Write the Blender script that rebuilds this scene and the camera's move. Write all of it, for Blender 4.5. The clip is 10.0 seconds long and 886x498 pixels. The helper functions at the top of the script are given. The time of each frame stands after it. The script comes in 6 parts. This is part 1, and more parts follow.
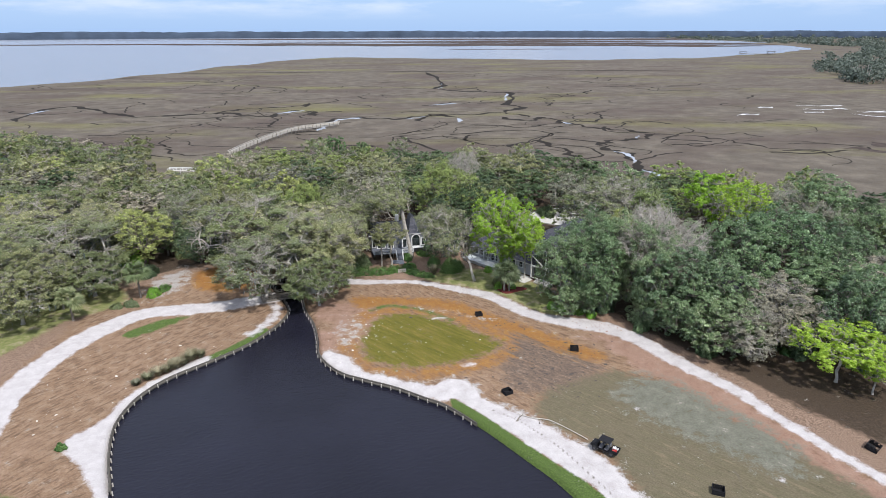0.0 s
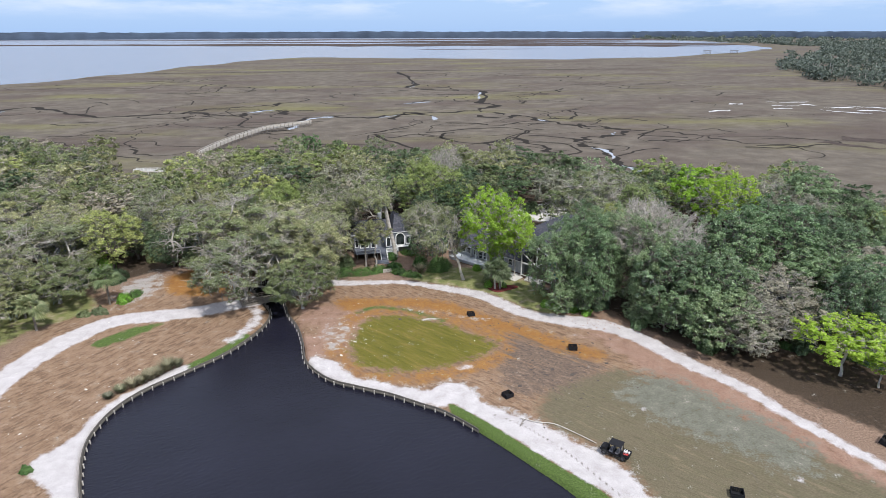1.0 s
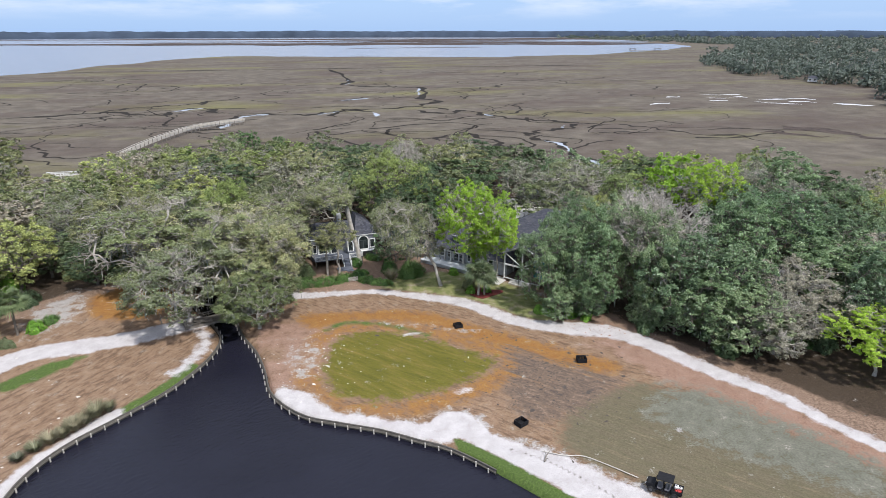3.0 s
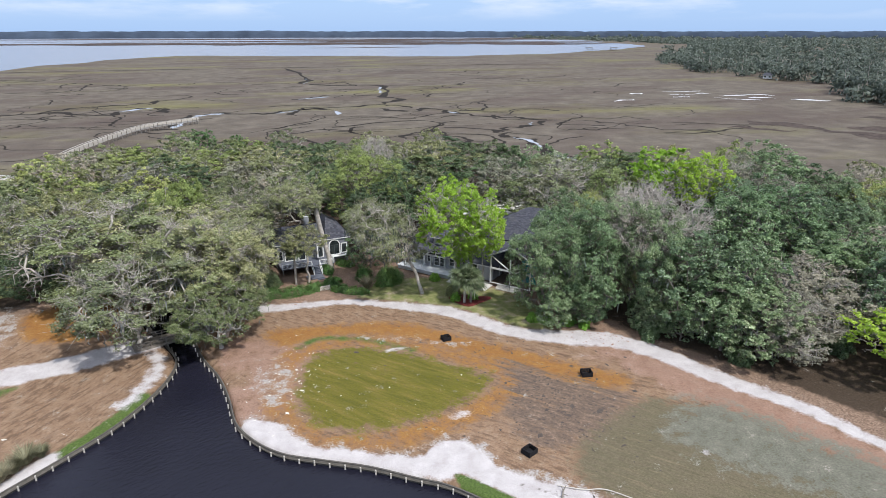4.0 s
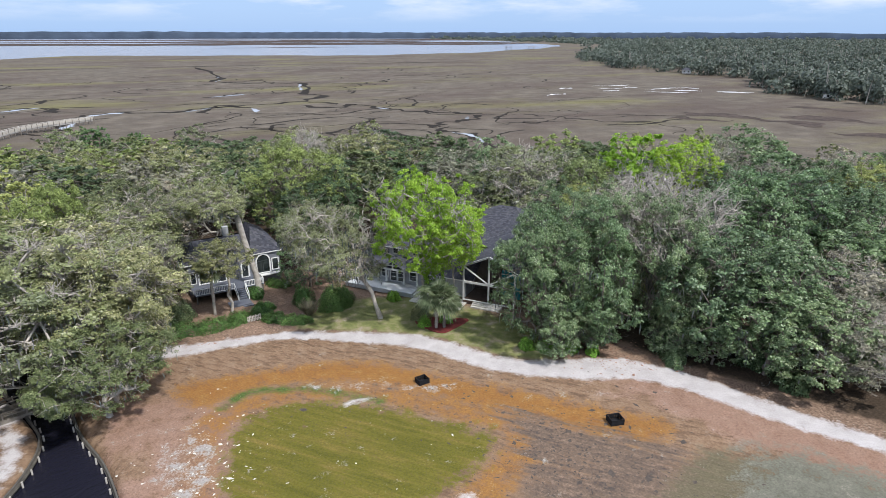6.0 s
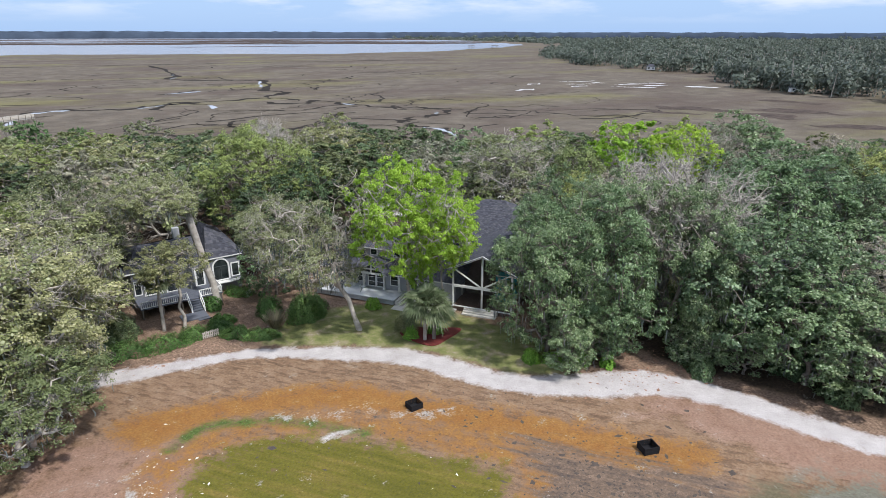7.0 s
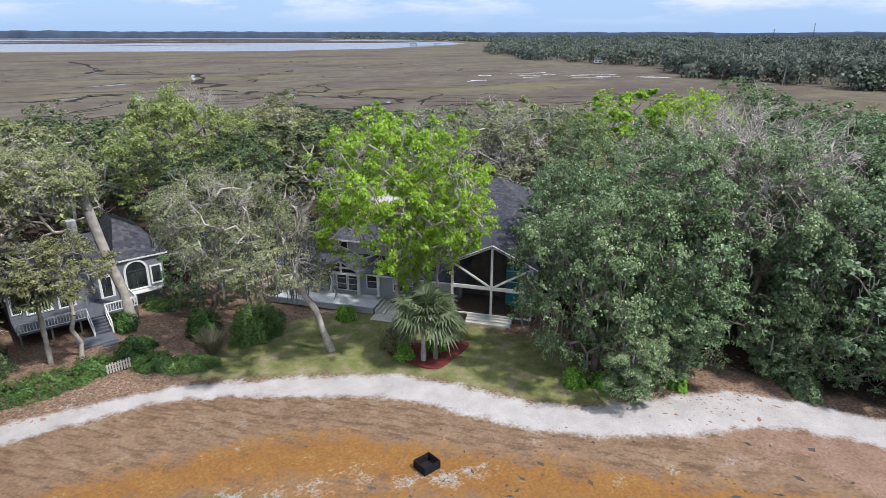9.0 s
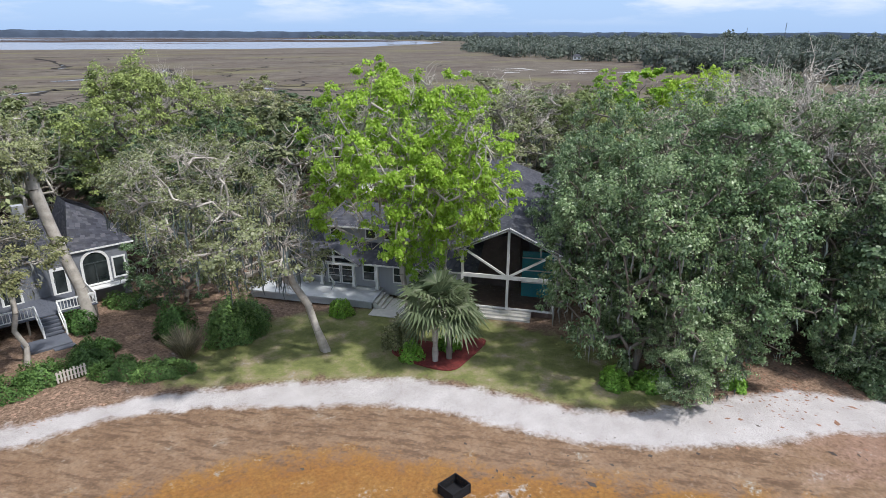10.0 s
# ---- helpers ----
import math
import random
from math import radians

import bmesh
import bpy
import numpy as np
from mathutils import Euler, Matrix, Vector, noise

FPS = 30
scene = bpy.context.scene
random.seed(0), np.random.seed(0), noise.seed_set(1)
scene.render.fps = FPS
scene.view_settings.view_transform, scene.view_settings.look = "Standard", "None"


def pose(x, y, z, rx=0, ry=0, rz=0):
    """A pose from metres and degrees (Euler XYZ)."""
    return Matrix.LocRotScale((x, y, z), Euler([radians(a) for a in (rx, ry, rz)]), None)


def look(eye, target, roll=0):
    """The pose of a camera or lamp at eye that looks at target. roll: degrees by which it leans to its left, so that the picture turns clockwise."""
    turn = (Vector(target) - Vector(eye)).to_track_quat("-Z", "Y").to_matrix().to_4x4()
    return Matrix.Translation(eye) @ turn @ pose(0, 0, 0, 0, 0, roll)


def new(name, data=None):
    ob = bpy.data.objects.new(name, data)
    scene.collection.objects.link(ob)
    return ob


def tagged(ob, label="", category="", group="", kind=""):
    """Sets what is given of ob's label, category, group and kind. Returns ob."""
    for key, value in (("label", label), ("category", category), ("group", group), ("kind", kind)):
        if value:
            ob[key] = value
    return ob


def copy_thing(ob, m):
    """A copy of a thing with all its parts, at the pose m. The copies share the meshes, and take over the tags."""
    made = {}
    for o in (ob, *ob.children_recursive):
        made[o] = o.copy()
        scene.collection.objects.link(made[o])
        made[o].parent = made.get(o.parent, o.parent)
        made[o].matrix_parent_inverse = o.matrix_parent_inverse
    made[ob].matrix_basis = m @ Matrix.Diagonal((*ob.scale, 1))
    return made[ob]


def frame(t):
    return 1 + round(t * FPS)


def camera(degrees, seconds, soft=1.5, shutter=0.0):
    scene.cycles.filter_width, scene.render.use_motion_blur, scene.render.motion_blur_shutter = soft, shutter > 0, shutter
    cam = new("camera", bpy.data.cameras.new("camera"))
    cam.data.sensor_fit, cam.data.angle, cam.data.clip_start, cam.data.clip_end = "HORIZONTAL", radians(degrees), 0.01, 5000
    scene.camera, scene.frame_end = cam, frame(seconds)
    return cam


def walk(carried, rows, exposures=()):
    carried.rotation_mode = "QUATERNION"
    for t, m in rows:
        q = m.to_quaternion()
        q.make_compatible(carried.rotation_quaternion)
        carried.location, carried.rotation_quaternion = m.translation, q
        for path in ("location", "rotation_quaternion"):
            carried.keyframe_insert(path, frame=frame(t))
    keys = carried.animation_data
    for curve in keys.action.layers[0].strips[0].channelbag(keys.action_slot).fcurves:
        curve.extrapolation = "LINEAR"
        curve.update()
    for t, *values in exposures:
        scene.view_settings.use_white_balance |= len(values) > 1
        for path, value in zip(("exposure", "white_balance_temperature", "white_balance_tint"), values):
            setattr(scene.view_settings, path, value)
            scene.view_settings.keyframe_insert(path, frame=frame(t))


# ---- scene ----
cam = camera(71.1, 10.0, soft=0.7)
PATH = [
    (0, (0.257, -0.113, 55.346), (0.245, 1.771, 54.676), -0.1),
    (0.5, (-1.527, 2.134, 54.238), (-1.493, 4.018, 53.568), -0.1),
    (1, (-3.372, 4.708, 53.061), (-3.291, 6.591, 52.393), -0.1),
    (1.5, (-5.278, 7.812, 51.913), (-5.15, 9.692, 51.245), -0.1),
    (2, (-7.113, 11.6, 50.755), (-6.936, 13.476, 50.085), -0.1),
    (2.5, (-8.915, 15.755, 49.589), (-8.684, 17.626, 48.92), -0.1),
    (4, (-12.382, 31.196, 45.264), (-11.969, 33.036, 44.598), 0.0),
    (4.5, (-12.9, 36.804, 43.865), (-12.426, 38.63, 43.2), -0.0),
    (5, (-13.066, 42.588, 42.37), (-12.533, 44.398, 41.707), 0.1),
    (5.5, (-12.915, 48.438, 40.744), (-12.326, 50.231, 40.083), 0.1),
    (7, (-11.432, 65.26, 35.085), (-10.684, 66.993, 34.426), 0.1),
    (7.5, (-10.623, 70.629, 33.153), (-9.831, 72.344, 32.495), 0.1),
    (8, (-9.865, 75.551, 31.253), (-9.035, 77.248, 30.595), 0.1),
    (8.5, (-9.217, 80.082, 29.277), (-8.349, 81.76, 28.621), 0.1),
    (9, (-8.596, 84.228, 27.377), (-7.691, 85.886, 26.721), 0.1),
    (9.5, (-8.136, 88.129, 25.37), (-7.193, 89.767, 24.716), 0.2),
    (10, (-7.654, 91.607, 23.476), (-6.686, 93.231, 22.821), 0.2),
]
walk(cam, [(t, look(eye, target, roll)) for t, eye, target, roll in PATH])

# ---- world and sun ----
SUN_EL, SUN_AZ = 58.0, 150.0          # degrees; azimuth clockwise from +y
world = bpy.data.worlds.new("sky")
scene.world = world
world.use_nodes = True
wn, wl = world.node_tree.nodes, world.node_tree.links
wn.clear()
w_out = wn.new("ShaderNodeOutputWorld")
w_bg = wn.new("ShaderNodeBackground")
w_sky = wn.new("ShaderNodeTexSky")
w_sky.sky_type = "NISHITA"
w_sky.sun_disc = False
w_sky.sun_elevation = radians(SUN_EL)
w_sky.sun_rotation = radians(SUN_AZ)
w_sky.air_density, w_sky.dust_density, w_sky.ozone_density = 1.0, 1.2, 1.5
w_co = wn.new("ShaderNodeTexCoord")
w_map = wn.new("ShaderNodeMapping")
w_map.inputs["Scale"].default_value = (3.2, 3.2, 17.0)
w_map.inputs["Location"].default_value = (0.4, 0.9, 0.2)
w_noise = wn.new("ShaderNodeTexNoise")
w_noise.inputs["Scale"].default_value = 1.6
w_noise.inputs["Detail"].default_value = 9.0
w_noise.inputs["Roughness"].default_value = 0.58
w_ramp = wn.new("ShaderNodeValToRGB")
w_ramp.color_ramp.elements[0].position = 0.49
w_ramp.color_ramp.elements[1].position = 0.66
w_ramp.color_ramp.elements[0].color = (0.0, 0.0, 0.0, 1)
w_ramp.color_ramp.elements[1].color = (0.85, 0.85, 0.85, 1)
w_sep = wn.new("ShaderNodeSeparateXYZ")
w_up = wn.new("ShaderNodeMapRange")
w_up.inputs["From Min"].default_value, w_up.inputs["From Max"].default_value = 0.02, 0.7
w_up.inputs["To Min"].default_value, w_up.inputs["To Max"].default_value = 1.0, 1.25
w_cov = wn.new("ShaderNodeMapRange")
w_cov.inputs["From Min"].default_value, w_cov.inputs["From Max"].default_value = 0.012, 0.05
w_cov.inputs["To Min"].default_value, w_cov.inputs["To Max"].default_value = 0.0, 1.0
w_fac = wn.new("ShaderNodeMath")
w_fac.operation = "MULTIPLY"
w_haze = wn.new("ShaderNodeMix")
w_haze.data_type = "RGBA"
w_haze.inputs["Factor"].default_value = 0.85
w_zen = wn.new("ShaderNodeMix")
w_zen.data_type = "RGBA"
w_zen.inputs["A"].default_value = (2.5, 3.8, 6.1, 1)
w_zen.inputs["B"].default_value = (4.25, 4.75, 6.1, 1)
w_z2 = wn.new("ShaderNodeMapRange")
w_z2.inputs["From Min"].default_value, w_z2.inputs["From Max"].default_value = 0.08, 0.5
w_mix = wn.new("ShaderNodeMix")
w_mix.data_type = "RGBA"
w_mix.inputs["B"].default_value = (5.6, 5.9, 6.5, 1)
w_lift = wn.new("ShaderNodeVectorMath")
w_lift.operation = "SCALE"
wl.new(w_co.outputs["Generated"], w_map.inputs["Vector"])
wl.new(w_co.outputs["Generated"], w_sep.inputs["Vector"])
wl.new(w_sep.outputs["Z"], w_up.inputs["Value"])
wl.new(w_sep.outputs["Z"], w_cov.inputs["Value"])
wl.new(w_map.outputs["Vector"], w_noise.inputs["Vector"])
wl.new(w_noise.outputs["Fac"], w_ramp.inputs["Fac"])
wl.new(w_ramp.outputs["Color"], w_fac.inputs[0])
wl.new(w_cov.outputs["Result"], w_fac.inputs[1])
wl.new(w_fac.outputs[0], w_mix.inputs["Factor"])
wl.new(w_sep.outputs["Z"], w_z2.inputs["Value"])
wl.new(w_z2.outputs["Result"], w_zen.inputs["Factor"])
wl.new(w_zen.outputs["Result"], w_haze.inputs["B"])
wl.new(w_sky.outputs["Color"], w_haze.inputs["A"])
wl.new(w_haze.outputs["Result"], w_mix.inputs["A"])
wl.new(w_mix.outputs["Result"], w_lift.inputs[0])
wl.new(w_up.outputs["Result"], w_lift.inputs["Scale"])
wl.new(w_lift.outputs["Vector"], w_bg.inputs["Color"])
w_bg.inputs["Strength"].default_value = 0.15
wl.new(w_bg.outputs["Background"], w_out.inputs["Surface"])

sun_data = bpy.data.lights.new("sun", "SUN")
sun_data.energy = 4.0
sun_data.angle = radians(2.5)
sun_data.color = (1.0, 0.98, 0.96)
sun = new("sun", sun_data)
_az, _el = radians(SUN_AZ), radians(SUN_EL)
sun_dir = Vector((math.sin(_az) * math.cos(_el), math.cos(_az) * math.cos(_el), math.sin(_el)))
sun.matrix_basis = look(sun_dir * 300, (0, 0, 0))
scene.view_settings.exposure = 0.18


# ---- materials ----
def nodes_of(name):
    m = bpy.data.materials.new(name)
    m.use_nodes = True
    t = m.node_tree
    return m, t.nodes, t.links, t.nodes["Principled BSDF"]


def noise_node(n, l, scale, detail=4.0, rough=0.6, vec=None, stretch=None):
    """A noise texture on object coordinates, or on vec; stretch scales the axes."""
    if vec is None:
        vec = n.new("ShaderNodeTexCoord").outputs["Object"]
    if stretch:
        mp = n.new("ShaderNodeMapping")
        mp.inputs["Scale"].default_value = stretch[:3]
        if len(stretch) > 3:
            mp.vector_type = "TEXTURE"
            mp.inputs["Scale"].default_value = [1 / q for q in stretch[:3]]
            mp.inputs["Rotation"].default_value = (0, 0, radians(stretch[3]))
        l.new(vec, mp.inputs["Vector"])
        vec = mp.outputs["Vector"]
    x = n.new("ShaderNodeTexNoise")
    x.inputs["Scale"].default_value = scale
    x.inputs["Detail"].default_value = detail
    x.inputs["Roughness"].default_value = rough
    l.new(vec, x.inputs["Vector"])
    return x.outputs["Fac"]


def ramp(n, l, fac, stops):
    r = n.new("ShaderNodeValToRGB")
    e = r.color_ramp.elements
    while len(e) < len(stops):
        e.new(0.5)
    for i, (p, c) in enumerate(stops):
        e[i].position = p
        e[i].color = (*c, 1) if len(c) == 3 else c
    l.new(fac, r.inputs["Fac"])
    return r.outputs["Color"]


def mixc(n, l, fac, a, b, mode="MIX"):
    m = n.new("ShaderNodeMix")
    m.data_type, m.blend_type = "RGBA", mode
    for key, v in (("Factor", fac), ("A", a), ("B", b)):
        if isinstance(v, (int, float)):
            m.inputs[key].default_value = v
        elif isinstance(v, tuple):
            m.inputs[key].default_value = (*v, 1)
        else:
            l.new(v, m.inputs[key])
    return m.outputs["Result"]


def math_node(n, l, op, a, b=0.0, clamp=False):
    m = n.new("ShaderNodeMath")
    m.operation, m.use_clamp = op, clamp
    for i, v in enumerate((a, b)):
        if isinstance(v, (int, float)):
            m.inputs[i].default_value = v
        else:
            l.new(v, m.inputs[i])
    return m.outputs[0]


def bump_to(n, l, bsdf, height, strength=0.4, distance=0.05):
    b = n.new("ShaderNodeBump")
    b.inputs["Strength"].default_value = strength
    b.inputs["Distance"].default_value = distance
    l.new(height, b.inputs["Height"])
    l.new(b.outputs["Normal"], bsdf.inputs["Normal"])


def plain(name, colour, rough=0.7, metal=0.0, scale=3.0, vary=0.18, bump=0.15, spec=None, stretch=None):
    """A painted or natural surface with two scales of variation."""
    m, n, l, b = nodes_of(name)
    co = n.new("ShaderNodeTexCoord").outputs["Object"]
    big = noise_node(n, l, scale, 5, 0.65, co, stretch)
    fine = noise_node(n, l, scale * 9, 3, 0.6, co, stretch)
    lo = tuple(c * (1 - vary) for c in colour)
    hi = tuple(min(1, c * (1 + vary)) for c in colour)
    c = ramp(n, l, big, [(0.3, lo), (0.7, hi)])
    c = mixc(n, l, math_node(n, l, "MULTIPLY", fine, 0.25), c, tuple(x * 0.6 for x in colour))
    l.new(c, b.inputs["Base Color"])
    b.inputs["Roughness"].default_value = rough
    b.inputs["Metallic"].default_value = metal
    if spec is not None:
        b.inputs["Specular IOR Level"].default_value = spec
    if bump:
        bump_to(n, l, b, fine, bump, 0.02)
    return m


def leafy(name, dark, light, gloss=0.5, through_amount=0.28, dry=None, patch_scale=0.45):
    """Foliage: every leaf takes its own tint, every tree too."""
    m, n, l, b = nodes_of(name)
    isl = n.new("ShaderNodeNewGeometry").outputs["Random Per Island"]
    inf = n.new("ShaderNodeObjectInfo").outputs["Random"]
    patch = noise_node(n, l, patch_scale, 3, 0.6)
    c = ramp(n, l, isl, [(0.0, dark), (0.75, light), (1.0, dry or tuple(min(1, x * 1.35) for x in light))])
    # Random tone patches, deepened to put shadow gaps between clumps into the colour.
    c2 = mixc(n, l, ramp(n, l, patch, [(0.36, (0.03, 0.03, 0.03)), (0.66, (0.66, 0.66, 0.66))]), c, dark)
    tone = ramp(n, l, inf, [(0.0, (0.58, 0.66, 0.84)), (0.35, (0.86, 0.90, 1.0)), (0.6, (0.68, 0.80, 0.88)), (0.8, (1.0, 0.98, 1.14)), (1.0, (1.12, 1.12, 1.34))])
    c3 = mixc(n, l, 1.0, c2, tone, "MULTIPLY")
    l.new(c3, b.inputs["Base Color"])
    b.inputs["Roughness"].default_value = gloss
    b.inputs["Specular IOR Level"].default_value = 0.25
    tr = n.new("ShaderNodeBsdfTranslucent")
    l.new(c3, tr.inputs["Color"])
    mx = n.new("ShaderNodeMixShader")
    mx.inputs["Fac"].default_value = through_amount
    l.new(b.outputs["BSDF"], mx.inputs[1])
    l.new(tr.outputs["BSDF"], mx.inputs[2])
    l.new(mx.outputs["Shader"], n["Material Output"].inputs["Surface"])
    return m


def attr(n, name):
    a = n.new("ShaderNodeAttribute")
    a.attribute_name = name
    return a.outputs["Fac"]


def ground_material():
    m, n, l, b = nodes_of("earth")
    co = n.new("ShaderNodeTexCoord").outputs["Object"]
    big = noise_node(n, l, 0.09, 6, 0.62, co)
    mid = noise_node(n, l, 0.5, 6, 0.65, co)
    fine = noise_node(n, l, 4.5, 5, 0.7, co)
    grit = noise_node(n, l, 22.0, 2, 0.6, co)
    west = attr(n, "m_west")

    def furrow(scale, detail, sx, sy):
        """Streaks that run along the drive on either side of the pond."""
        a = noise_node(n, l, scale, detail, 0.62, co, (sx, sy, 1.0, -43.0))
        b2 = noise_node(n, l, scale, detail, 0.62, co, (sx, sy, 1.0, 58.0))
        return mixc(n, l, west, a, b2)

    rake = furrow(0.55, 5, 0.25, 1.7)
    rake2 = furrow(1.2, 7, 0.4, 1.5)

    def layer(col, name, colour, edge=0.35, tex=None):
        """Lays a colour over col where its mask, roughened by noise, is high."""
        a = attr(n, name)
        s = math_node(n, l, "ADD", a, math_node(n, l, "MULTIPLY", math_node(n, l, "SUBTRACT", tex or mid, 0.5), 3.4 * edge))
        s = math_node(n, l, "ADD", s, math_node(n, l, "MULTIPLY", math_node(n, l, "SUBTRACT", fine, 0.5), 1.6 * edge))
        s = ramp(n, l, s, [(0.34, (0, 0, 0)), (0.66, (1, 1, 1))])
        return mixc(n, l, s, col, colour)

    dirt = ramp(n, l, mid, [(0.28, (0.235, 0.15, 0.092)), (0.5, (0.325, 0.215, 0.135)), (0.72, (0.39, 0.285, 0.195))])
    dirt = mixc(n, l, ramp(n, l, rake2, [(0.48, (0, 0, 0)), (0.62, (0.85, 0.85, 0.85))]), dirt, (0.16, 0.10, 0.062))
    speck = noise_node(n, l, 2.2, 6, 0.75, co)
    dirt = mixc(n, l, ramp(n, l, speck, [(0.55, (0, 0, 0)), (0.75, (0.7, 0.7, 0.7))]), dirt, (0.44, 0.34, 0.26))
    peb = noise_node(n, l, 9.0, 4, 0.7, co)
    dirt = mixc(n, l, ramp(n, l, peb, [(0.54, (0, 0, 0)), (0.68, (0.8, 0.8, 0.8))]), dirt, (0.13, 0.085, 0.055))
    dirt = mixc(n, l, ramp(n, l, big, [(0.5, (0, 0, 0)), (0.7, (0.6, 0.6, 0.6))]), dirt, (0.36, 0.24, 0.16))
    orange = ramp(n, l, mid, [(0.3, (0.30, 0.13, 0.035)), (0.7, (0.37, 0.20, 0.06))])
    pink = ramp(n, l, mid, [(0.3, (0.30, 0.18, 0.125)), (0.7, (0.39, 0.26, 0.195))])
    olive = ramp(n, l, rake, [(0.3, (0.12, 0.11, 0.062)), (0.45, (0.18, 0.153, 0.098)), (0.55, (0.148, 0.135, 0.08)), (0.7, (0.245, 0.195, 0.125))])
    frost = ramp(n, l, mid, [(0.35, (0.15, 0.16, 0.12)), (0.65, (0.225, 0.222, 0.175))])
    grey = ramp(n, l, mixc(n, l, 0.45, speck, rake2), [(0.36, (0.085, 0.07, 0.065)), (0.52, (0.20, 0.145, 0.105)), (0.64, (0.31, 0.22, 0.16))])
    putt = ramp(n, l, rake, [(0.3, (0.105, 0.105, 0.013)), (0.5, (0.15, 0.143, 0.019)), (0.68, (0.225, 0.175, 0.04))])
    lush = ramp(n, l, fine, [(0.3, (0.05, 0.10, 0.018)), (0.7, (0.125, 0.19, 0.045))])
    lawn = ramp(n, l, mid, [(0.3, (0.14, 0.17, 0.055)), (0.5, (0.28, 0.31, 0.11)), (0.64, (0.46, 0.39, 0.25))])
    lawn = mixc(n, l, ramp(n, l, fine, [(0.4, (0, 0, 0)), (0.7, (0.6, 0.6, 0.6))]), lawn, (0.09, 0.10, 0.04))
    # Forest litter again, with the trees' shade put into a darker colour.
    floor_shade = ramp(n, l, fine, [(0.3, (0.03, 0.022, 0.015)), (0.55, (0.07, 0.05, 0.033)), (0.75, (0.13, 0.09, 0.06))])
    litter = ramp(n, l, fine, [(0.25, (0.13, 0.09, 0.062)), (0.5, (0.27, 0.185, 0.13)), (0.75, (0.43, 0.31, 0.235))])
    ash = ramp(n, l, fine, [(0.3, (0.24, 0.22, 0.20)), (0.7, (0.42, 0.39, 0.36))])
    sand = ramp(n, l, mid, [(0.3, (0.40, 0.37, 0.36)), (0.7, (0.54, 0.51, 0.50))])
    sand = mixc(n, l, ramp(n, l, fine, [(0.58, (0, 0, 0)), (0.8, (0.4, 0.4, 0.4))]), sand, (0.44, 0.40, 0.38))
    reed = ramp(n, l, big, [(0.3, (0.078, 0.066, 0.053)), (0.5, (0.115, 0.098, 0.077)), (0.7, (0.158, 0.134, 0.106))])
    sweep = noise_node(n, l, 0.011, 6, 0.6, co, (0.45, 1.3, 1.0))
    reed = mixc(n, l, ramp(n, l, sweep, [(0.52, (0, 0, 0)), (0.66, (0.75, 0.75, 0.75))]), reed, (0.155, 0.145, 0.055))
    sweep2 = noise_node(n, l, 0.017, 5, 0.6, co, (0.55, 1.1, 1.0, 20.0))
    reed = mixc(n, l, ramp(n, l, sweep2, [(0.46, (0, 0, 0)), (0.66, (0.8, 0.8, 0.8))]), reed, (0.072, 0.052, 0.045))

    c = dirt
    c = layer(c, "m_pink", pink, 0.45)
    c = layer(c, "m_orange", orange, 0.45)
    c = layer(c, "m_olive", olive, 0.4)
    c = layer(c, "m_frost", frost, 0.55)
    c = layer(c, "m_grey", grey, 0.6, rake)
    c = layer(c, "m_green", putt, 0.62)
    c = layer(c, "m_litter", litter, 0.45)
    c = layer(c, "m_floor_shade", floor_shade, 0.4)
    c = layer(c, "m_lawn", lawn, 0.4)
    c = layer(c, "m_lush", lush, 0.35)
    shade = ramp(n, l, fine, [(0.25, (0.46, 0.45, 0.44)), (0.5, (0.76, 0.74, 0.74)), (0.75, (1.02, 1.0, 1.0))])
    c = mixc(n, l, 1.0, c, shade, "MULTIPLY")
    c = layer(c, "m_ash", ash, 0.7)
    c = layer(c, "m_sand", sand, 0.34)
    c = layer(c, "m_rut", (0.11, 0.095, 0.075), 0.15)
    tuft = noise_node(n, l, 0.35, 5, 0.7, co, (0.7, 1.2, 1.0))
    reed = mixc(n, l, ramp(n, l, tuft, [(0.5, (0, 0, 0)), (0.75, (0.55, 0.55, 0.55))]), reed, (0.10, 0.08, 0.055))
    c = layer(c, "m_marsh", reed, 0.25)
    c = mixc(n, l, ramp(n, l, grit, [(0.45, (0, 0, 0)), (0.7, (0.45, 0.45, 0.45))]), c, (0.10, 0.085, 0.07))
    l.new(c, b.inputs["Base Color"])
    b.inputs["Roughness"].default_value = 0.95
    b.inputs["Specular IOR Level"].default_value = 0.1
    h = math_node(n, l, "ADD", math_node(n, l, "MULTIPLY", fine, 0.8), math_node(n, l, "MULTIPLY", rake2, 0.8))
    bump_to(n, l, b, h, 0.8, 0.16)
    return m


def water_material(name, colour, rough, ripple, dist, scale, spec=0.5):
    m, n, l, b = nodes_of(name)
    co = n.new("ShaderNodeTexCoord").outputs["Object"]
    c = ramp(n, l, noise_node(n, l, 0.05, 3, 0.5, co), [(0.3, tuple(x * 0.8 for x in colour)), (0.7, tuple(x * 1.2 for x in colour))])
    l.new(c, b.inputs["Base Color"])
    b.inputs["Roughness"].default_value = rough
    b.inputs["IOR"].default_value = 1.33
    b.inputs["Specular IOR Level"].default_value = spec
    w = noise_node(n, l, scale, 4, 0.6, co, (0.6, 1.4, 1.0, 25.0))
    bump_to(n, l, b, w, ripple, dist)
    return m


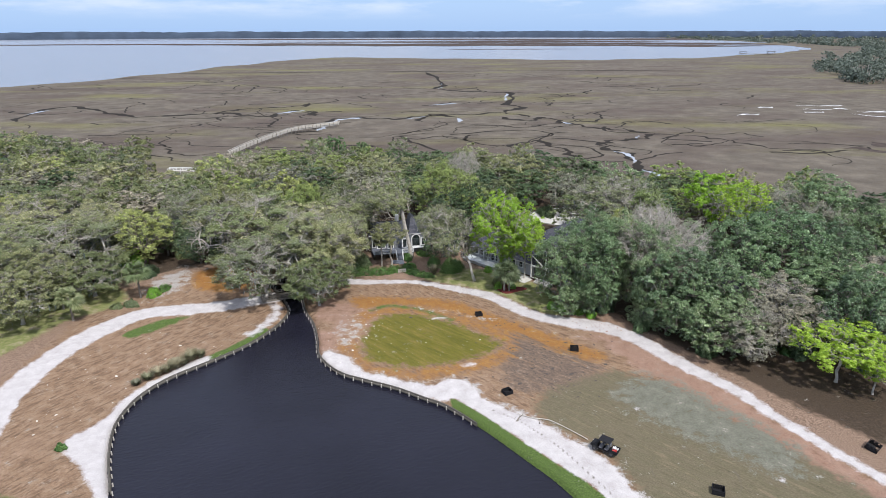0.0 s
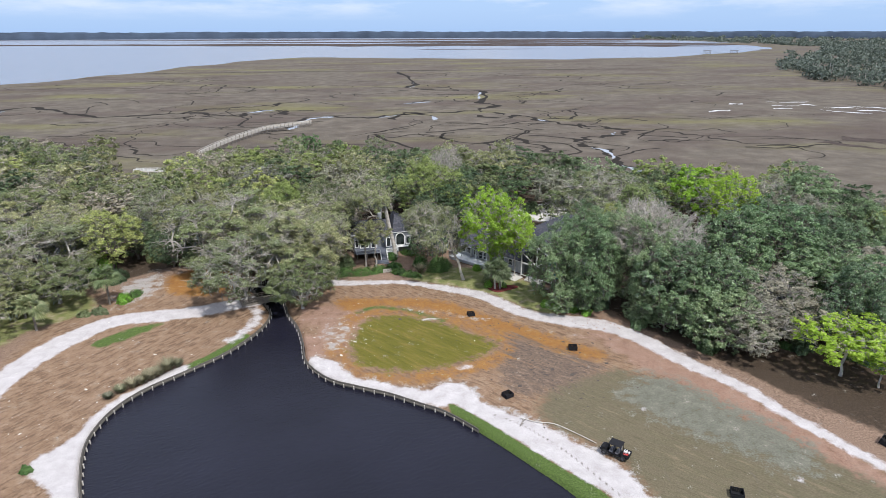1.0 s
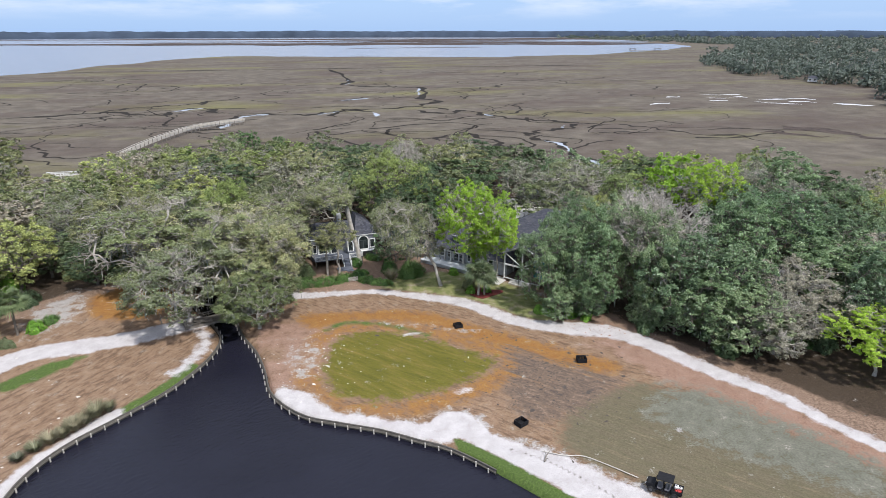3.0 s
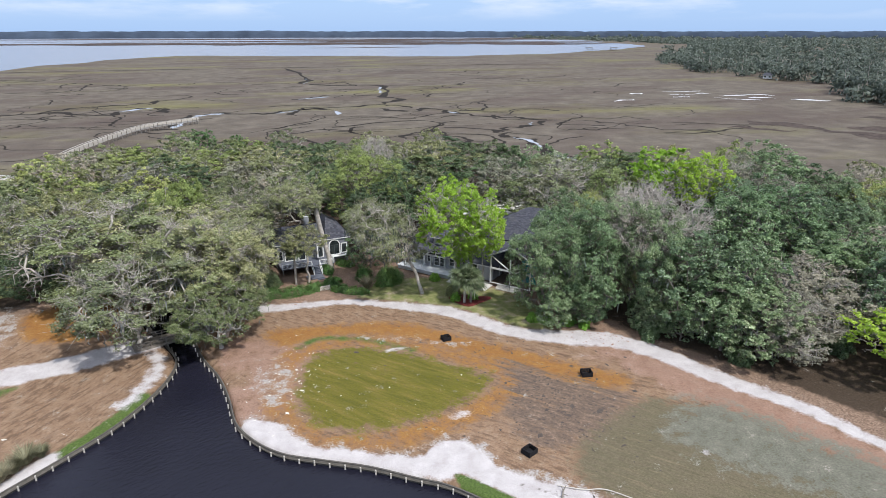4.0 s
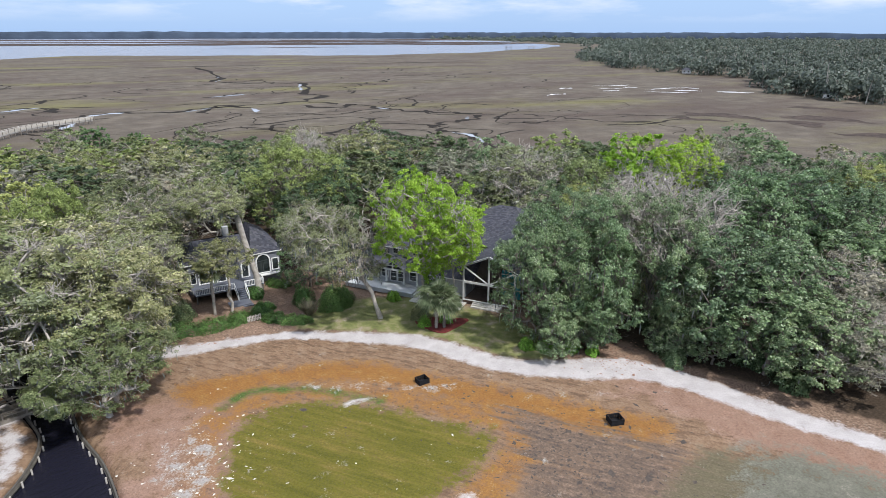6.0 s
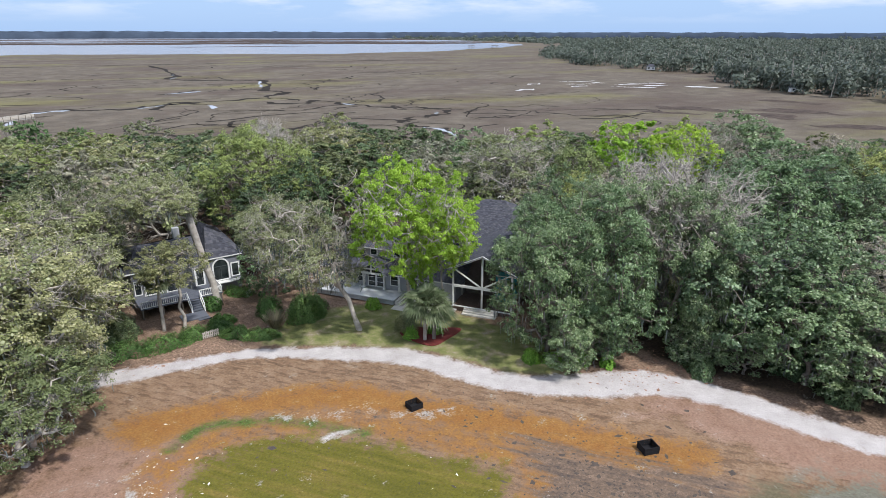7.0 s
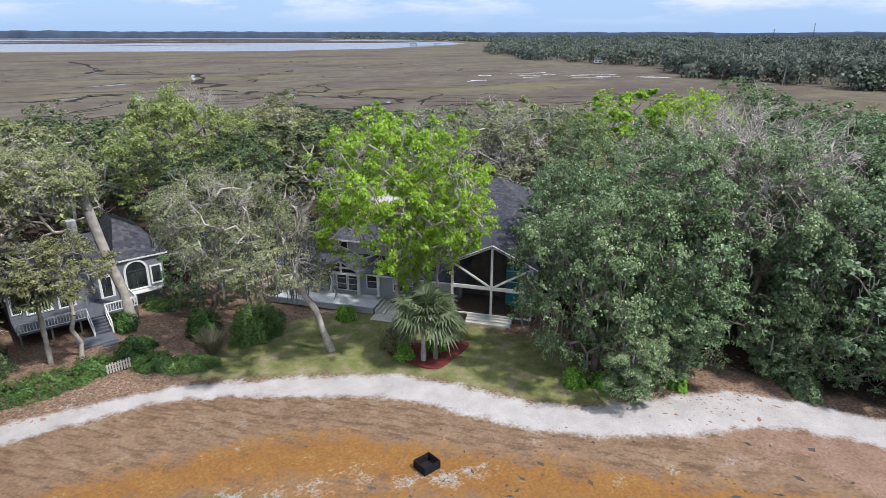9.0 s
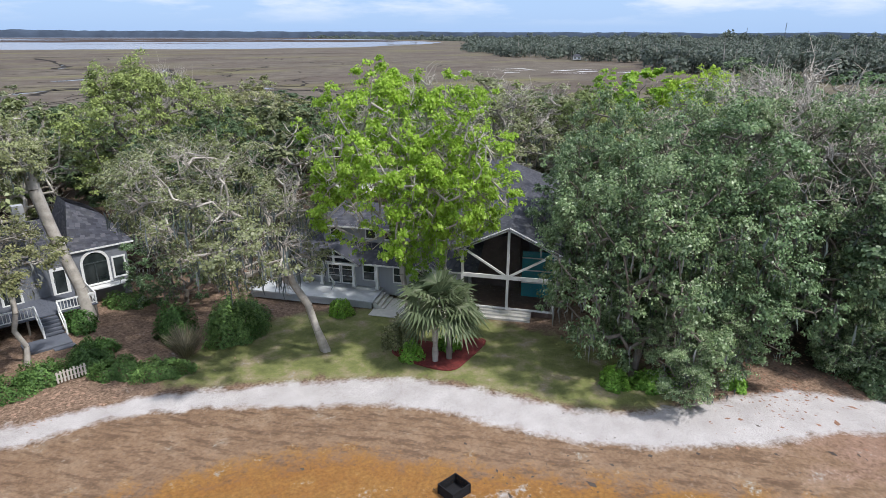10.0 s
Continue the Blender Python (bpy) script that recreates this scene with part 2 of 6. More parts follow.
M_EARTH = ground_material()
M_POND = water_material("pond_water", (0.011, 0.011, 0.018), 0.12, 1.0, 0.10, 1.5, 0.32)
M_BAY = water_material("bay_water", (0.17, 0.17, 0.19), 0.25, 0.3, 0.2, 0.08)
M_MUD = plain("mud", (0.024, 0.02, 0.016), 0.95, scale=0.4, spec=0.1)
M_PALE_BARK = plain("pale_bark", (0.40, 0.365, 0.32), 0.9, scale=1.5, vary=0.35, bump=0.3)
M_BARK = plain("bark", (0.17, 0.145, 0.12), 0.9, scale=1.5, vary=0.35, bump=0.3)
M_MOSS = leafy("spanish_moss", (0.14, 0.15, 0.12), (0.26, 0.27, 0.22), 0.9, 0.35)
LEAVES = {
    "pale_oak": leafy("leaf_pale_oak", (0.17, 0.18, 0.066), (0.47, 0.47, 0.19), dry=(0.70, 0.66, 0.38)),
    "olive_oak": leafy("leaf_olive_oak", (0.12, 0.135, 0.051), (0.33, 0.345, 0.13), dry=(0.486, 0.457, 0.216)),
    "yellow_oak": leafy("leaf_yellow_oak", (0.20, 0.235, 0.065), (0.47, 0.50, 0.15)),
    "dark_oak": leafy("leaf_dark_oak", (0.065, 0.095, 0.038), (0.21, 0.265, 0.11)),
    "magnolia": leafy("leaf_magnolia", (0.08, 0.13, 0.05), (0.37, 0.48, 0.20), 0.34, 0.34, dry=(0.66, 0.72, 0.42)),
    "brown_oak": leafy("leaf_brown_oak", (0.19, 0.175, 0.105), (0.46, 0.41, 0.27)),
    "lime_tree": leafy("leaf_lime_tree", (0.23, 0.37, 0.03), (0.54, 0.73, 0.085), 0.5, 0.5, dry=(0.72, 0.82, 0.22)),
    "pine": leafy("leaf_pine", (0.081, 0.150, 0.051), (0.224, 0.318, 0.109)),
    "shrub": leafy("leaf_shrub", (0.075, 0.145, 0.035), (0.21, 0.335, 0.085)),
    "lush_shrub": leafy("leaf_lush_shrub", (0.141, 0.298, 0.033), (0.365, 0.575, 0.083)),
    "palm": leafy("leaf_palm", (0.13, 0.16, 0.06), (0.36, 0.39, 0.17), dry=(0.55, 0.50, 0.28)),
    "reed": leafy("leaf_reed", (0.16, 0.15, 0.075), (0.36, 0.32, 0.18)),
    # Distant haze put into the leaf colour: greyer, with closer tints.
    "far": leafy("leaf_far_haze", (0.10, 0.112, 0.078), (0.205, 0.22, 0.155), dry=(0.30, 0.30, 0.235), patch_scale=0.05),
}


# ---- mesh helpers ----
def mesh_np(name, verts, faces, mats, mat_index=None, smooth=False):
    """A mesh from arrays: verts (n, 3), faces (m, k) of one size k."""
    verts, faces = np.asarray(verts, np.float32), np.asarray(faces, np.int32)
    me = bpy.data.meshes.new(name)
    me.vertices.add(len(verts))
    me.vertices.foreach_set("co", verts.ravel())
    k = faces.shape[1]
    me.loops.add(faces.size)
    me.loops.foreach_set("vertex_index", faces.ravel())
    me.polygons.add(len(faces))
    me.polygons.foreach_set("loop_start", np.arange(0, faces.size, k, dtype=np.int32))
    me.polygons.foreach_set("loop_total", np.full(len(faces), k, np.int32))
    if smooth:
        me.polygons.foreach_set("use_smooth", np.ones(len(faces), bool))
    for mt in mats:
        me.materials.append(mt)
    if mat_index is not None:
        me.polygons.foreach_set("material_index", np.asarray(mat_index, np.int32))
    me.update(calc_edges=True)
    return me


def part(name, bm, material, parent, label=""):
    """Links a bmesh (or a ready mesh) as one mesh object under a thing or a part."""
    if isinstance(bm, bmesh.types.BMesh):
        me = bpy.data.meshes.new(name)
        bm.to_mesh(me)
        bm.free()
    else:
        me = bm
    if material and not me.materials:
        me.materials.append(material)
    ob = new(name, me)
    if parent:
        ob.parent = parent
    return tagged(ob, label)


def thing(name, label, category, m=None, group="", kind=""):
    ob = new(name)
    ob.empty_display_size = 0.3
    if m is not None:
        ob.matrix_basis = m
    return tagged(ob, label, category, group, kind)


def box(bm, x0, y0, z0, x1, y1, z1, m=None, bevel=0.0):
    """Adds a box, with softened edges if bevel is given."""
    vs = bmesh.ops.create_cube(bm, size=1.0)["verts"]
    t = Matrix.Translation(((x0 + x1) / 2, (y0 + y1) / 2, (z0 + z1) / 2)) @ Matrix.Diagonal((x1 - x0, y1 - y0, z1 - z0, 1))
    if m is not None:
        t = m @ t
    bmesh.ops.transform(bm, matrix=t, verts=vs)
    if bevel:
        es = list({e for v in vs for e in v.link_edges})
        bmesh.ops.bevel(bm, geom=es, offset=bevel, segments=1, affect="EDGES")


def beam(bm, a, b, w, d=None):
    """Adds a square bar from a to b."""
    a, b = Vector(a), Vector(b)
    v = b - a
    vs = bmesh.ops.create_cube(bm, size=1.0)["verts"]
    t = Matrix.Translation((a + b) / 2) @ v.to_track_quat("Z", "Y").to_matrix().to_4x4() @ Matrix.Diagonal((w, d or w, v.length, 1))
    bmesh.ops.transform(bm, matrix=t, verts=vs)


def poly_prism(bm, pts, z0, z1, m=None):
    """A prism on a plan polygon."""
    lo = [bm.verts.new((x, y, z0)) for x, y in pts]
    hi = [bm.verts.new((x, y, z1)) for x, y in pts]
    k = len(pts)
    bm.faces.new(lo[::-1])
    bm.faces.new(hi)
    for i in range(k):
        bm.faces.new((lo[i], lo[(i + 1) % k], hi[(i + 1) % k], hi[i]))
    if m is not None:
        bmesh.ops.transform(bm, matrix=m, verts=lo + hi)


def spline(pts, step=6, closed=True):
    """A smooth line through plan points."""
    p = np.array(pts, float)
    k, out = len(p), []
    rng_ = range(k) if closed else range(k - 1)
    for i in rng_:
        if closed:
            a, b, c, d = p[i - 1], p[i], p[(i + 1) % k], p[(i + 2) % k]
        else:
            a, b, c, d = p[max(i - 1, 0)], p[i], p[i + 1], p[min(i + 2, k - 1)]
        for j in range(step):
            t = j / step
            out.append(0.5 * (2 * b + (c - a) * t + (2 * a - 5 * b + 4 * c - d) * t * t + (3 * b - a - 3 * c + d) * t ** 3))
    if not closed:
        out.append(p[-1])
    return np.array(out)


def signed(poly, x, y):
    """Distance to a closed line, positive inside."""
    d = np.full(x.shape, 1e9)
    ins = np.zeros(x.shape, bool)
    for (ax, ay), (bx, by) in zip(poly, np.roll(poly, -1, 0)):
        ex, ey = bx - ax, by - ay
        t = np.clip(((x - ax) * ex + (y - ay) * ey) / (ex * ex + ey * ey + 1e-9), 0, 1)
        d = np.minimum(d, (x - ax - t * ex) ** 2 + (y - ay - t * ey) ** 2)
        cr = (ay > y) != (by > y)
        if cr.any() and abs(ey) > 1e-9:
            ins ^= cr & (x < (bx - ax) * (y - ay) / ey + ax)
    d = np.sqrt(d)
    return np.where(ins, d, -d)


def along(line, x, y):
    """Distance to an open line."""
    d = np.full(x.shape, 1e9)
    for (ax, ay), (bx, by) in zip(line[:-1], line[1:]):
        ex, ey = bx - ax, by - ay
        t = np.clip(((x - ax) * ex + (y - ay) * ey) / (ex * ex + ey * ey + 1e-9), 0, 1)
        d = np.minimum(d, (x - ax - t * ex) ** 2 + (y - ay - t * ey) ** 2)
    return np.sqrt(d)


def soft(v, width):
    return np.clip(0.5 + v / width, 0, 1)


# ---- the plan of the ground ----
POND = spline([(-42.5, 63.4), (-45.5, 68.9), (-48.2, 75.0), (-49.3, 79.9), (-48.9, 85.5), (-46.5, 90.8), (-41.8, 96.2),
               (-37.5, 101.5), (-34.6, 107.1), (-32.9, 112.5), (-32.9, 118.0), (-36.0, 124.5), (-40.5, 133.0), (-36.0, 136.5), (-32.0, 126.0),
               (-29.4, 117.8), (-26.3, 111.3), (-24.4, 105.4), (-22.6, 98.4), (-18.2, 92.8), (-13.0, 90.1), (-8.1, 87.9),
               (-3.4, 85.0), (0.4, 82.6), (5.3, 77.4), (11.1, 70.2), (15.8, 63.7), (24, 48), (30, 20), (22, -25), (-15, -30), (-34, 20), (-38, 52)], 5)
PATH_RIGHT = spline([(-27, 132), (-19.5, 132.6), (-11.5, 132.4), (-5.6, 131.6), (-0.6, 129.6), (4.4, 127.4), (9.2, 124.6), (13.0, 120.2), (17.0, 115.3), (20.5, 112.6),
                     (26.0, 110.4), (31.6, 108.8), (36.2, 104.2), (40.8, 96.4), (46.8, 87.4), (51.0, 77.8), (55.0, 69.3), (60, 60), (66, 44), (70, 10)], 5, False)
PATH_LEFT = spline([(-64, 55), (-66.5, 72), (-69.5, 82), (-70.6, 92.5), (-69.4, 102.5), (-66.3, 111), (-61.8, 116), (-53.3, 118.2), (-43.5, 121.2), (-33, 126.5), (-28, 131)], 5, False)
SAND_LEFT = spline([(-38, 52), (-43.8, 62.2), (-48.7, 67.7), (-54.0, 72.8), (-51.6, 78.4), (-50.8, 85.0), (-47.6, 91.8), (-42, 98), (-42, 80), (-40, 65)], 5)
SAND_RIGHT = spline([(-22.4, 98.0), (-21.2, 99.6), (-18.0, 98.4), (-15.5, 94.5), (-13.3, 92.6), (-8.3, 90.5), (-2.5, 88.3), (-0.6, 89.6), (2.2, 90.2), (4.8, 87.6), (6.5, 84.0),
                     (13.0, 79.6), (18.0, 74.3), (21.9, 70.4), (24.5, 62.7), (31, 46), (26, 46), (18.6, 62.6), (13.6, 68.1), (9.4, 73.2), (4.5, 78.8), (0, 84), (-8, 86.5), (-18, 91)], 4)
BANK_RIGHT = spline([(0.8, 84.8), (6.0, 80.1), (10.8, 74.3), (15.2, 69.2), (20.2, 63.0), (30, 44), (23, 44), (14, 62), (9.5, 68.5), (3.5, 76.0)], 4)
BANK_LEFT = spline([(-46.5, 92.8), (-42.5, 98.5), (-38.5, 104.0), (-36.5, 109.5), (-33.5, 107), (-36.5, 100), (-41, 95)], 4)
GREEN = spline([(-15.6, 104.7), (-14.0, 113.0), (-7.5, 115.0), (0.2, 112.0), (6.5, 106.0), (10.6, 102.2), (6.0, 98.0), (-1.0, 95.2), (-6.0, 94.3), (-10.6, 95.0), (-14.5, 98.6)], 5)
GREEN_RIM = [(-15.2, 117.0), (-12.4, 119.6), (-8.0, 118.6), (-4.0, 116.6), (1.2, 112.4)]
LAND_EDGE = ([-900, -400, -200, -130, -100, -60, -20, 20, 60, 100, 140, 220, 320, 420],
             [330, 300, 292, 262, 215, 250, 262, 255, 226, 196, 178, 160, 150, 120])
SHORE = ([-5000, -1200, -700, -455, -430, -385, -345, -240, -105, 60, 300, 530, 780, 1080, 1180, 1320, 5000],
         [300, 330, 480, 645, 748, 880, 1160, 1350, 1330, 1275, 1225, 1320, 1540, 1900, 2300, 4400, 4700])


def land_height(x, y):
    """Height of the ground, and the masks of what covers it."""
    pond = signed(POND, x, y)
    edge = np.interp(x, *LAND_EDGE) + 6 * np.sin(x * 0.07) + 4 * np.sin(x * 0.19 + 1)
    wet = y - edge
    z = 0.25 * np.sin(x * 0.05 + 1) * np.cos(y * 0.06) + 0.08 * np.sin(x * 0.31 + y * 0.17) + 0.06 * np.sin(x * 0.13 - y * 0.41)
    z = z * np.clip(-pond / 8, 0, 1) * (1 - np.clip(wet / 14, 0, 1))
    z += 1.6 * np.exp(-(((x + 57) / 9) ** 2 + ((y - 138) / 9) ** 2))
    z = np.where(pond > -0.55, -np.clip((pond + 0.55) / 0.5, 0, 5.0), z)
    z = z - 1.6 * np.clip(wet / 14, 0, 1)
    bay = y - np.interp(x, *SHORE) - 10 * np.sin(x * 0.021) - 6 * np.sin(x * 0.06)
    z = z - 1.2 * np.clip(bay / 45, 0, 2)
    return z, pond, wet, bay


def axis(breaks):
    """Grid lines: (start, end, step) stretches joined, with growing steps outside."""
    v = []
    for a, b, s in breaks:
        v.extend(np.arange(a, b, s))
    return np.array(v)


def build_ground():
    xs = axis([(-5000, -1000, 200), (-1000, -320, 40), (-320, -100, 5), (-100, -70, 1.5), (-70, 75, 0.5), (75, 120, 1.5), (120, 500, 8), (500, 1200, 40), (1200, 5001, 200)])
    ys = axis([(-5000, -600, 400), (-600, -60, 60), (-60, 50, 5), (50, 58, 1.0), (58, 142, 0.5), (142, 165, 1.2), (165, 320, 4), (320, 800, 12), (800, 1700, 25), (1700, 4900, 100), (4900, 5001, 50)])
    x, y = np.meshgrid(xs, ys)
    z, pond, wet, bay = land_height(x, y)
    k, q = len(xs), len(ys)
    idx = np.arange(k * q).reshape(q, k)
    faces = np.stack([idx[:-1, :-1], idx[:-1, 1:], idx[1:, 1:], idx[1:, :-1]], -1).reshape(-1, 4)
    me = mesh_np("ground", np.stack([x, y, z], -1).reshape(-1, 3), faces, [M_EARTH], smooth=True)
    pr = along(PATH_RIGHT + np.array([0.1, 0.35]), x, y)
    pl = along(PATH_LEFT, x, y)
    wide = 1.35 + 0.35 * np.sin(x * 0.2) + 1.3 * np.exp(-((x - 27) / 9) ** 2)
    masks = {}
    bank = soft(signed(BANK_RIGHT, x, y), 1.2)
    masks["m_sand"] = np.max([soft(wide - pr, 2.2), soft(2.6 - pl, 2.0), soft(signed(SAND_LEFT, x, y), 1.8), soft(signed(SAND_RIGHT, x, y), 1.6),
                              0.62 * soft(1.0 - np.hypot((x - 4) / 1.6, y - 95.2), 2.2), 0.6 * soft(0.8 - np.hypot(x - 29.6, y - 81.8), 1.6),
                              0.7 * soft(0.6 - np.hypot(x - 44, y - 66), 1.0), 0.72 * soft(1.3 - np.abs(pond + 2.4), 2.4) * np.clip((13 - np.hypot(x + 33, y - 113)) / 6, 0, 1) * np.clip((-30 - x) / 2, 0, 1),
                              0.58 * soft(1.0 - np.hypot((x + 1) / 2.4, (y - 113.4) / 0.7), 1.6)], 0)
    masks["m_sand"] = masks["m_sand"] * (1 - bank)
    upper = y - np.interp(x, PATH_RIGHT[:, 0], PATH_RIGHT[:, 1])
    woods = np.max([soft(upper - 1.2, 4.0) * (x > -30), soft(y - 150 - 0 * x, 8), soft(-74 - x + 0.0 * y, 6), soft(y - (141 - 0.5 * np.abs(x + 48)), 5) * (x < -30) * (x > -75)], 0)
    masks["m_litter"] = woods
    # Where the wood's shade is painted over the litter, back from the verge.
    masks["m_floor_shade"] = np.max([soft(upper - 9.0 - 0.5 * np.clip(x - 46, 0, 20), 6.0) * np.clip((x - 28) / 5, 0, 1), soft(y - 156, 8), soft(-82 - x, 8), soft(y - (147 - 0.5 * np.abs(x + 48)), 5) * np.clip((-18 - x) / 4, 0, 1)], 0)
    lawn = spline([(-5, 134.2), (4, 130.4), (10, 126.8), (15, 121.6), (19, 116.8), (24, 114.5), (26, 120), (22, 130), (16, 137), (8, 141), (2, 141), (-2, 139)], 4)
    lawn_left = spline([(-69, 122), (-76, 112), (-80, 98), (-88, 84), (-120, 70), (-120, 140), (-80, 132)], 4)
    masks["m_lawn"] = np.maximum(soft(signed(lawn, x, y), 3.0), 0.85 * soft(signed(lawn_left, x, y), 3.0))
    rim = spline(GREEN_RIM, 4, False)
    verge = spline([(-62.5, 107.5), (-58.0, 112.6), (-52.5, 114.6), (-55, 110.2), (-60, 105.5)], 4)
    masks["m_lush"] = np.max([soft(signed(BANK_RIGHT, x, y), 1.2), 0.9 * soft(signed(BANK_LEFT, x, y), 1.4), 0.62 * soft(1.1 - along(rim, x, y), 2.0), 0.8 * soft(signed(verge, x, y), 1.6),
                              soft(4.5 - np.hypot(x + 56, y - 58), 2.5), 0.8 * soft(1.6 - np.hypot((x + 45.5) / 1.4, (y - 146) / 2.5), 1.5), 0.8 * soft(1.2 - np.hypot((x + 24.6), (y - 101) / 2), 1.2),
                              0.8 * soft(1.7 - np.hypot((x + 41.6), (y - 131) / 3.0), 1.5)], 0)
    masks["m_green"] = soft(signed(GREEN, x, y), 4.5)
    olive = spline([(17, 88), (22, 91), (30, 93), (36, 86), (41, 80), (49, 71), (56, 52), (34, 44), (25, 62), (22, 72), (14, 80)], 4)
    frost = spline([(27, 86), (35, 92), (44, 82), (49, 73), (46, 66), (38, 72), (30, 80)], 4)
    masks["m_olive"] = soft(signed(olive, x, y), 5.0)
    masks["m_frost"] = 0.85 * soft(signed(frost, x, y), 7.0)
    grey = spline([(12, 107), (17, 104), (25, 97), (27, 93), (20, 88), (12, 86), (9, 92), (12, 100)], 4)
    masks["m_grey"] = 0.8 * soft(signed(grey, x, y), 5.0)
    orange = spline([(-20, 124), (-8, 124), (2, 121.5), (9, 116), (16, 110), (24, 103), (29, 98), (24, 96), (17, 102), (9, 109), (1, 116), (-10, 120), (-18, 118)], 4)
    masks["m_orange"] = 0.9 * np.maximum(soft(signed(orange, x, y), 5.0), soft(7.5 - np.hypot((x + 51) / 1.1, y - 134), 4.0))
    masks["m_orange"] = np.maximum(masks["m_orange"], 0.58 * soft(3.0 - np.abs(signed(GREEN, x, y) + 2.5), 4.0))
    masks["m_pink"] = 0.85 * np.maximum(soft(4.2 - np.abs(pr - 4.6), 5.0) * np.clip(-upper / 2, 0, 1) * np.clip((x - 20) / 14, 0, 1), soft(6 - np.abs(np.hypot(x + 24, y - 110) - 7), 5) * 0.8 * np.clip((x + 28) / 2, 0, 1))
    masks["m_ash"] = np.max([0.52 * soft(2.6 - np.hypot((x + 18.5) / 1.0, (y - 108) / 2.2), 2.5), 0.40 * soft(1.0 - np.abs(y - (117.5 - 0.35 * (x + 4))), 2.0) * np.clip((11 - np.abs(x - 2)) / 4, 0, 1),
                             0.6 * soft(5.0 - np.hypot(x + 63, (y - 131) / 1.6), 5), 0.5 * soft(1.2 - along(SAND_RIGHT[:60], x, y), 2.0)], 0)
    brown = spline([(24, 70), (29, 73), (33, 69), (31, 64), (26, 63)], 4)
    masks["m_pink"] = np.maximum(masks["m_pink"], 0.62 * soft(signed(brown, x, y), 5.0))
    ring = np.minimum(np.abs(np.hypot(x - 33, y - 67) - 5.5), np.abs(np.hypot(x - 45, y - 76) - 5.0))
    crack = along(spline([(7.2, 81.7), (11.3, 78.6), (16.2, 72.6), (19.0, 67.4), (21.8, 62.0), (27, 50)], 4, False), x, y)
    masks["m_rut"] = np.maximum(0.62 * soft(0.25 - ring, 1.0) * (y < 74 + 0.2 * (x - 40)), 0.9 * soft(0.16 - crack, 0.7))
    masks["m_west"] = np.clip((-22 - x) / 4, 0, 1)
    masks["m_marsh"] = soft(wet, 9)
    for name, v in masks.items():
        a = me.attributes.new(name, "FLOAT", "POINT")
        a.data.foreach_set("value", np.asarray(v, np.float32).ravel())
    ob = new("ground", me)
    tagged(ob, "sandy orange earth with turf, paths and brown reed marsh", "ground", kind="structure")


build_ground()


def sheet(name, pts, z, mat, label, category):
    bm = bmesh.new()
    bm.faces.new([bm.verts.new((x, y, z)) for x, y in pts])
    bmesh.ops.recalc_face_normals(bm, faces=bm.faces)
    ob = part(name, bm, mat, None)
    return tagged(ob, label, category, kind="structure")


sheet("pond_water", [(-56, -45), (45, -45), (45, 140), (-56, 140)], -0.62, M_POND, "dark blue-black pond water with fine ripples", "water")
sheet("bay_water", [(-4990, 290), (4990, 290), (4990, 4950), (-4990, 4950)], -2.2, M_BAY, "pale silvery tidal bay water under the sky", "water")


def build_far_shore():
    """The wooded far shore that closes the horizon all round."""
    rr = random.Random(5)
    n_, verts, faces = 900, [], []
    for i in range(n_):
        a = 2 * math.pi * i / n_
        r = 4500
        h = 38 + 5 * noise.noise((math.cos(a) * 9, math.sin(a) * 9, 0)) + 4 * noise.noise((math.cos(a) * 60, math.sin(a) * 60, 3)) + rr.uniform(-1.5, 1.5)
        for rad, z in ((r - 60, -3), (r - 50, h * 0.75), (r, h), (r + 60, h)):
            verts.append((math.sin(a) * rad, math.cos(a) * rad + 50, z))
    for i in range(n_):
        j = (i + 1) % n_
        for k in range(3):
            faces.append((4 * i + k, 4 * i + k + 1, 4 * j + k + 1, 4 * j + k))
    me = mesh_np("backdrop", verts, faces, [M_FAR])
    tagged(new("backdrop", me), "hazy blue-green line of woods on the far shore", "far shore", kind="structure")


